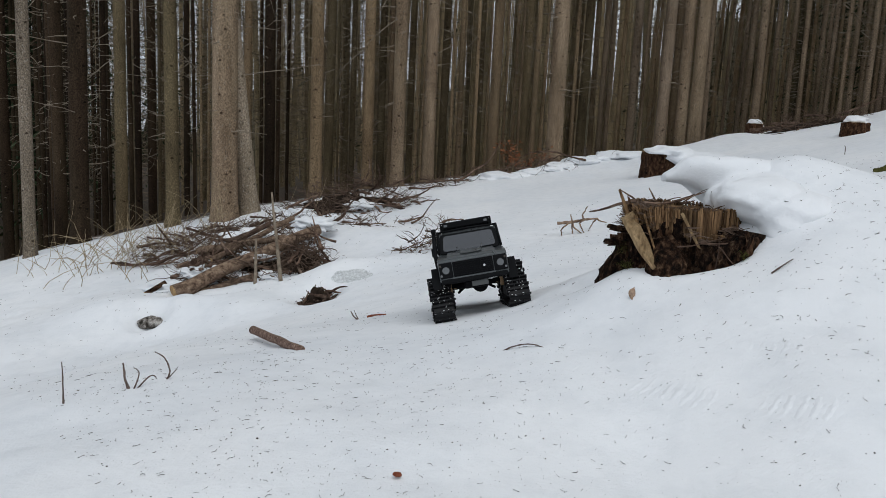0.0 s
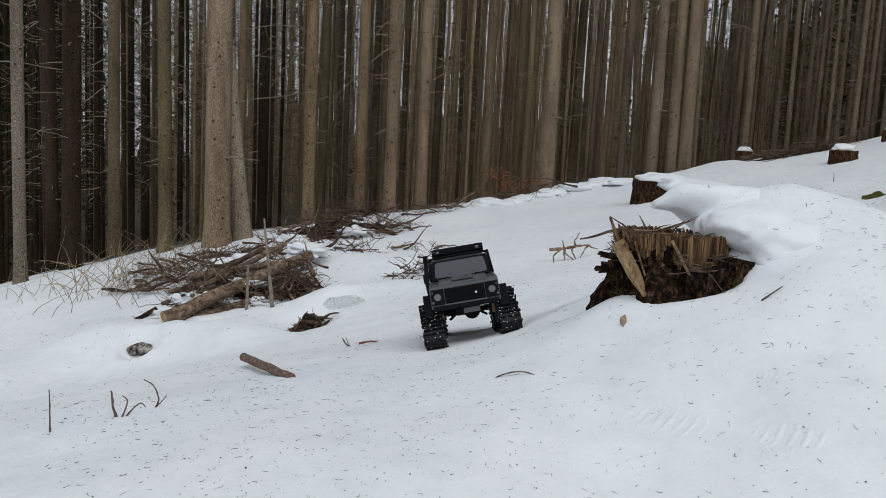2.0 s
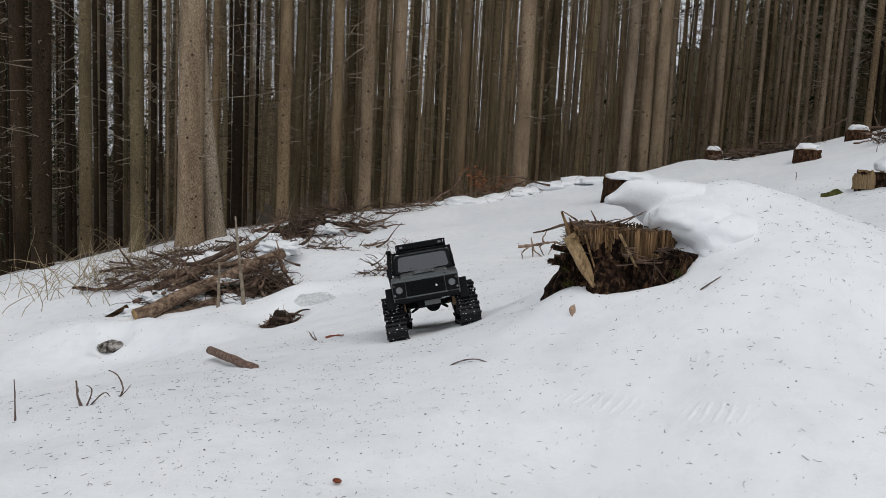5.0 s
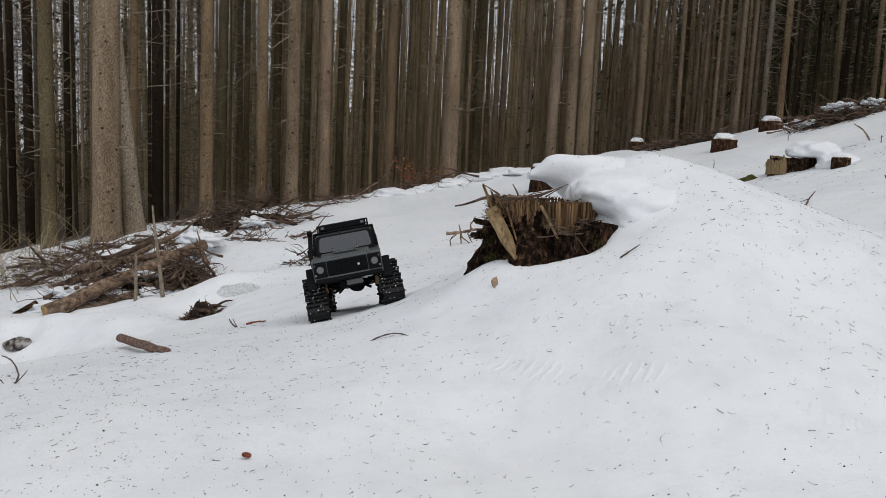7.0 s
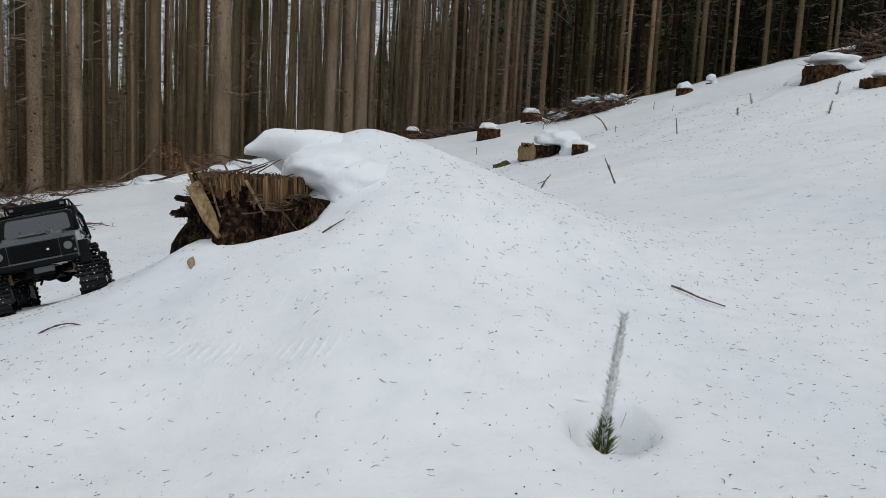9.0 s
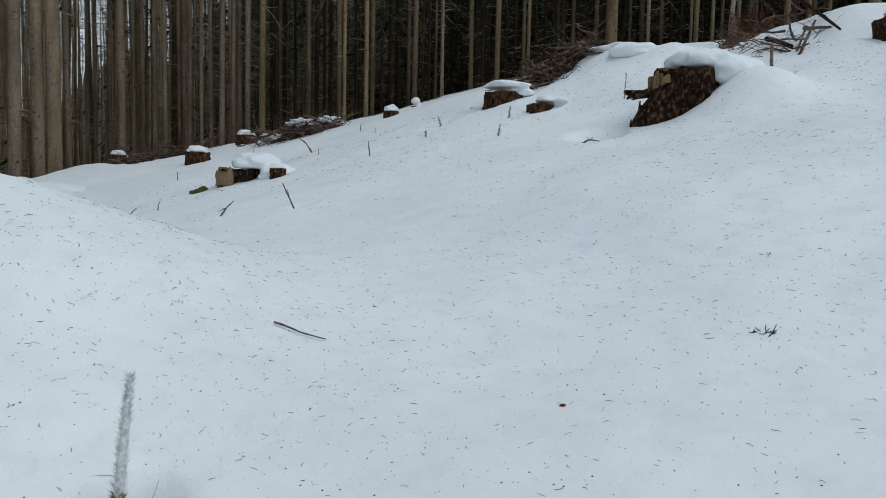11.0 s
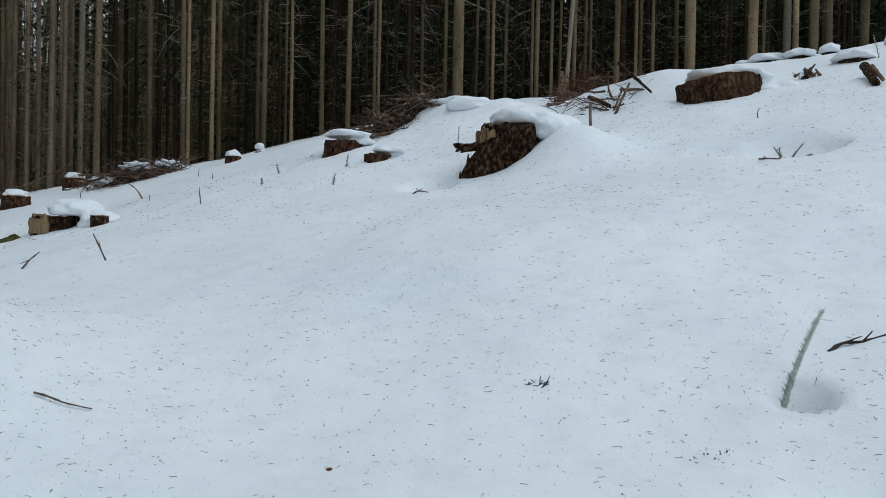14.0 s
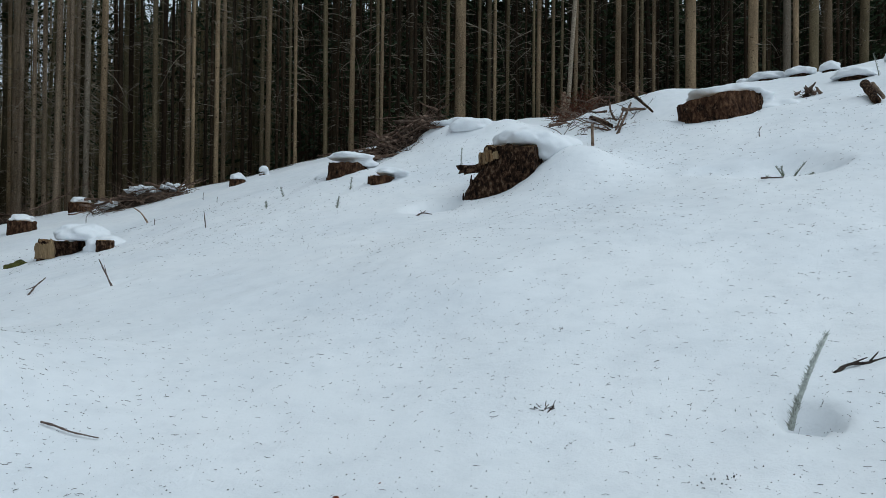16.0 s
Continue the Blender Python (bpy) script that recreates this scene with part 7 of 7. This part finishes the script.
            flat_part("mirror_arm", lambda bm: tube(bm, [(0.074, s * (W - 0.002), 0.198), (0.074, s * (W + 0.008), 0.198)], 0.002, 6), BLACK, mirror)
        for ax, hi in ((-wb, 0.140), (wb, 0.143)):
            def flare(bm):
                prof = [(-0.068, 0.098), (-0.047, hi + 0.006), (0.044, hi + 0.006), (0.071, 0.092)]
                inn = [(-0.060, 0.098), (-0.042, hi - 0.004), (0.039, hi - 0.004), (0.062, 0.092)]
                ring = [(ax + px, pz) for px, pz in prof] + [(ax + px, pz) for px, pz in inn[::-1]]
                prism(bm, ring, s * (W - 0.004), s * (W + 0.021), 0.002)
            flat_part("wheel_arch", flare, BLACK, root, "black plastic wheel arch flare")
        # lamps on each side of the nose
        lamp = flat_part("headlight", lambda bm: box(bm, (0.2395, s * 0.073, 0.139), (0.006, 0.035, 0.042), 0.003), BLACK, root, "dark headlight surround")
        flat_part("lens", lambda bm: disc(bm, (0.243, s * 0.073, 0.139), 0.0095, 0.005, "x", 24, 0.0015), LENS, lamp, "round clear headlamp lens")
        for dz, m in ((0.013, AMBER), (-0.013, LENS)):
            flat_part("small_lens", lambda bm: disc(bm, (0.2425, s * 0.0865, 0.139 + dz), 0.0032, 0.004, "x", 14), m, lamp)
        tail = flat_part("tail_light", lambda bm: disc(bm, (-0.268, s * 0.082, 0.137), 0.0055, 0.005, "x", 16), RED_LENS, root, "round red tail light")
        flat_part("rear_side_window", lambda bm: plate(bm, [(-0.2676, s * 0.059, 0.188), (-0.2676, s * 0.078, 0.188), (-0.265, s * 0.076, 0.225), (-0.265, s * 0.059, 0.225)], 0.002, (-1, 0, 0)), TINTED, root)
    flat_part("rear_window", lambda bm: plate(bm, [(-0.2678, 0.044, 0.190), (-0.2678, -0.044, 0.190), (-0.265, -0.044, 0.226), (-0.265, 0.044, 0.226)], 0.003, (-1, 0, 0)), TINTED, root, "dark rear window")
    flat_part("rear_bumper", lambda bm: box(bm, (-0.266, 0, 0.1), (0.012, 0.178, 0.012), 0.003), BLACK, root)
    plate_back = flat_part("yellow_plate", lambda bm: box(bm, (-0.2685, 0.060, 0.138), (0.003, 0.036, 0.026), 0.0008), PLATE_YELLOW, root, "small yellow rear plate with dark bars")
    for dz in (0.006, -0.006):
        flat_part("dark_bar", lambda bm: box(bm, (-0.2705, 0.060, 0.138 + dz), (0.0012, 0.026, 0.005)), INK, plate_back)
    badge = flat_part("sticker", lambda bm: box(bm, (-0.2685, 0.026, 0.136), (0.003, 0.020, 0.024), 0.0005), STICKER, root, "blue and white sticker")
    flat_part("dark_bar", lambda bm: box(bm, (-0.2705, 0.026, 0.131), (0.0012, 0.012, 0.006)), INK, badge)
    grille = flat_part("grille", lambda bm: box(bm, (0.2395, 0, 0.139), (0.006, 0.108, 0.040), 0.002), BLACK, root, "black slatted radiator grille")
    for k in range(7):
        flat_part("slat", lambda bm: box(bm, (0.2430, 0, 0.123 + k * 0.0053), (0.003, 0.100, 0.0022), 0.0006), BLACK, grille)
    flat_part("oval_badge", lambda bm: disc(bm, (0.2448, 0.030, 0.138), 0.003, 0.0015, "x", 16), CHROME, grille, "small pale oval badge")
    flat_part("front_bumper", lambda bm: box(bm, (0.238, 0, 0.109), (0.012, 0.178, 0.013), 0.004), BLACK, root)
    flat_part("cowl_vent", lambda bm: box(bm, (0.086, 0, 0.187), (0.010, 0.13, 0.004), 0.001), BLACK, root)
    for s in (-1, 1):
        wip = [(0.088, s * 0.012, 0.190), (0.082, s * 0.035, 0.196), (0.074, s * 0.062, 0.207)]
        flat_part("wiper", lambda bm: tube(bm, wip, 0.0012, 5), BLACK, root)
        flat_part("body_clip", lambda bm: tube(bm, [(0.125, s * 0.034, 0.190), (0.127, s * 0.034, 0.197), (0.132, s * 0.036, 0.199), (0.138, s * 0.034, 0.198), (0.132, s * 0.032, 0.197)], 0.0010, 5), CHROME, root)

    # roll cage along the roof and pillars
    for s in (1, -1):
        y1 = 0.0865
        flat_part("cage_rail", lambda bm: tube(bm, [(0.094, s * 0.090, 0.188), (0.052, s * y1, 0.244), (0.036, s * y1, 0.2525), (-0.252, s * y1, 0.2525), (-0.268, s * y1, 0.242), (-0.271, s * 0.094, 0.186)], 0.0036, 8), BLACK, root, "black roll cage tube", True)
        for px in (-0.118, 0.005):
            flat_part("cage_post", lambda bm: tube(bm, [(px, s * y1, 0.2525), (px, s * 0.0945, 0.232), (px, s * 0.0965, 0.184)] if px < 0 else [(px, s * y1, 0.2525), (px, s * 0.070, 0.2545)], 0.003, 8), BLACK, root, "", True)
        flat_part("gutter", lambda bm: box(bm, (-0.105, s * 0.0895, 0.2345), (0.30, 0.004, 0.004), 0.001), BLACK, root)
    for px, pz in ((0.040, 0.2535), (-0.255, 0.2535)):
        flat_part("cage_hoop", lambda bm: tube(bm, [(px, -0.0865, pz - 0.002), (px, 0, pz + 0.001), (px, 0.0865, pz - 0.002)], 0.0032, 8), BLACK, root, "", True)
    flat_part("snorkel", lambda bm: (tube(bm, [(0.112, -0.097, 0.150), (0.098, -0.1, 0.188), (0.060, -0.097, 0.240), (0.058, -0.096, 0.252)], 0.0065, 10), box(bm, (0.061, -0.096, 0.2575), (0.018, 0.014, 0.013), 0.003)), BLACK, root, "black air intake snorkel", True)

    # roof rack
    rack = new("roof_rack")
    rack.parent = root
    z0, z1 = 0.2605, 0.280
    xa, xb, yy = -0.258, -0.015, 0.076
    for name, zz in (("lower_rail", z0), ("upper_rail", z1)):
        flat_part(name, lambda bm: tube(bm, [(xb, 0, zz), (xb, yy - 0.006, zz), (xb - 0.006, yy, zz), (xa + 0.006, yy, zz), (xa, yy - 0.006, zz), (xa, -yy + 0.006, zz), (xa + 0.006, -yy, zz), (xb - 0.006, -yy, zz), (xb, -yy + 0.006, zz), (xb, 0.0001, zz)], 0.0024, 6), BLACK, rack, "", True)
    for px, py in ((xa, yy), (xa, -yy), (xb, yy), (xb, -yy), (-0.175, yy), (-0.175, -yy), (-0.095, yy), (-0.095, -yy), (xa, 0.025), (xa, -0.025)):
        flat_part("rack_post", lambda bm: tube(bm, [(px, py, z0), (px, py, z1)], 0.0018, 6), BLACK, rack)
    for k in range(9):
        flat_part("rack_slat", lambda bm: box(bm, ((xa + xb) / 2, -0.060 + k * 0.015, z0), (xb - xa, 0.0045, 0.003), 0.0008), BLACK, rack)
    for px in (-0.21, -0.13, -0.06):
        flat_part("rack_bar", lambda bm: box(bm, (px, 0, z0 - 0.003), (0.006, 0.15, 0.003)), BLACK, rack)
    flat_part("tool_tray", lambda bm: box(bm, (-0.150, 0, z0 + 0.004), (0.062, 0.100, 0.006), 0.0015), BLACK, rack, "flat black tray panel")
    for s in (-1, 1):
        flat_part("tray_wall", lambda bm: box(bm, (-0.150, s * 0.0745, (z0 + z1) / 2), (0.066, 0.003, 0.017), 0.001), BLACK, rack)
    light_bar = flat_part("front_light_bar", lambda bm: box(bm, (xb + 0.004, 0, z0 + 0.011), (0.010, 0.142, 0.018), 0.003), BLACK, rack, "black roof light bar")
    for s in (-1, 1):
        flat_part("lamp", lambda bm: box(bm, (xb + 0.0095, s * 0.060, z0 + 0.011), (0.002, 0.010, 0.007), 0.0005), LENS, light_bar)
        flat_part("rear_lamp", lambda bm: box(bm, (xa - 0.003, s * 0.062, z1 - 0.005), (0.005, 0.010, 0.007), 0.001), LENS, rack)

    # running gear
    flat_part("chassis", lambda bm: box(bm, (0, 0, 0.093), (0.43, 0.062, 0.022), 0.004), BLACK, root)
    flat_part("inner_arch", lambda bm: box(bm, (0.16, 0, 0.125), (0.10, 0.15, 0.05), 0.004), BLACK, root)
    flat_part("inner_arch", lambda bm: box(bm, (-0.16, 0, 0.125), (0.10, 0.15, 0.04), 0.004), BLACK, root)
    for fx in (1, -1):
        axle = flat_part("axle", lambda bm: (tube(bm, [(wb * fx, -0.085, 0.080), (wb * fx, 0.085, 0.080)], 0.0095, 10), disc(bm, (wb * fx + 0.006, 0.012, 0.076), 0.022, 0.03, "x", 18, 0.004)), BLACK, root, "black axle housing", True)
        for s in (1, -1):
            flat_part("steering_knuckle", lambda bm: box(bm, (wb * fx, s * 0.074, 0.080), (0.020, 0.016, 0.036), 0.004), BRONZE, axle, "brown knuckle")
            flat_part("suspension_link", lambda bm: tube(bm, [(wb * fx * 0.98, s * 0.05, 0.074), (wb * fx * 0.35, s * 0.03, 0.086)], 0.0036, 8), BLACK, root, "", True)
            flat_part("shock_absorber", lambda bm: (tube(bm, [(wb * fx, s * 0.060, 0.085), (wb * fx * 0.92, s * 0.050, 0.140)], 0.0065, 10), tube(bm, [(wb * fx, s * 0.060, 0.085), (wb * fx * 0.96, s * 0.055, 0.112)], 0.0085, 10)), BRONZE, root, "bronze spring shock absorber", True)
    flat_part("number_panel", lambda bm: box(bm, (0.232, 0.012, 0.094), (0.004, 0.044, 0.014), 0.001), PAINT_DARK, root)
    # a little snow caught on the steps and arches
    rr = random.Random(12)
    for k in range(16):
        sx, sy = rr.uniform(-0.09, 0.09), rr.choice((-1, 1))
        bm = bmesh.new()
        blob(bm, (sx, sy * (W + 0.004 + rr.uniform(-0.004, 0.004)), 0.0885), (rr.uniform(0.003, 0.009), 0.003, 0.0016), k + 0.5, 0.5, 2, None, 2)
        part("snow_crumb", bm, SNOWCAP, root, "crumb of snow")
    for child in root.children:
        if not child.name.startswith(("track_unit", "axle")):
            child.location.z -= 0.013
    return tagged(root, "grey off-road model car on four black rubber tracks", "model car")


model_car(0.115, 2.12, -92)
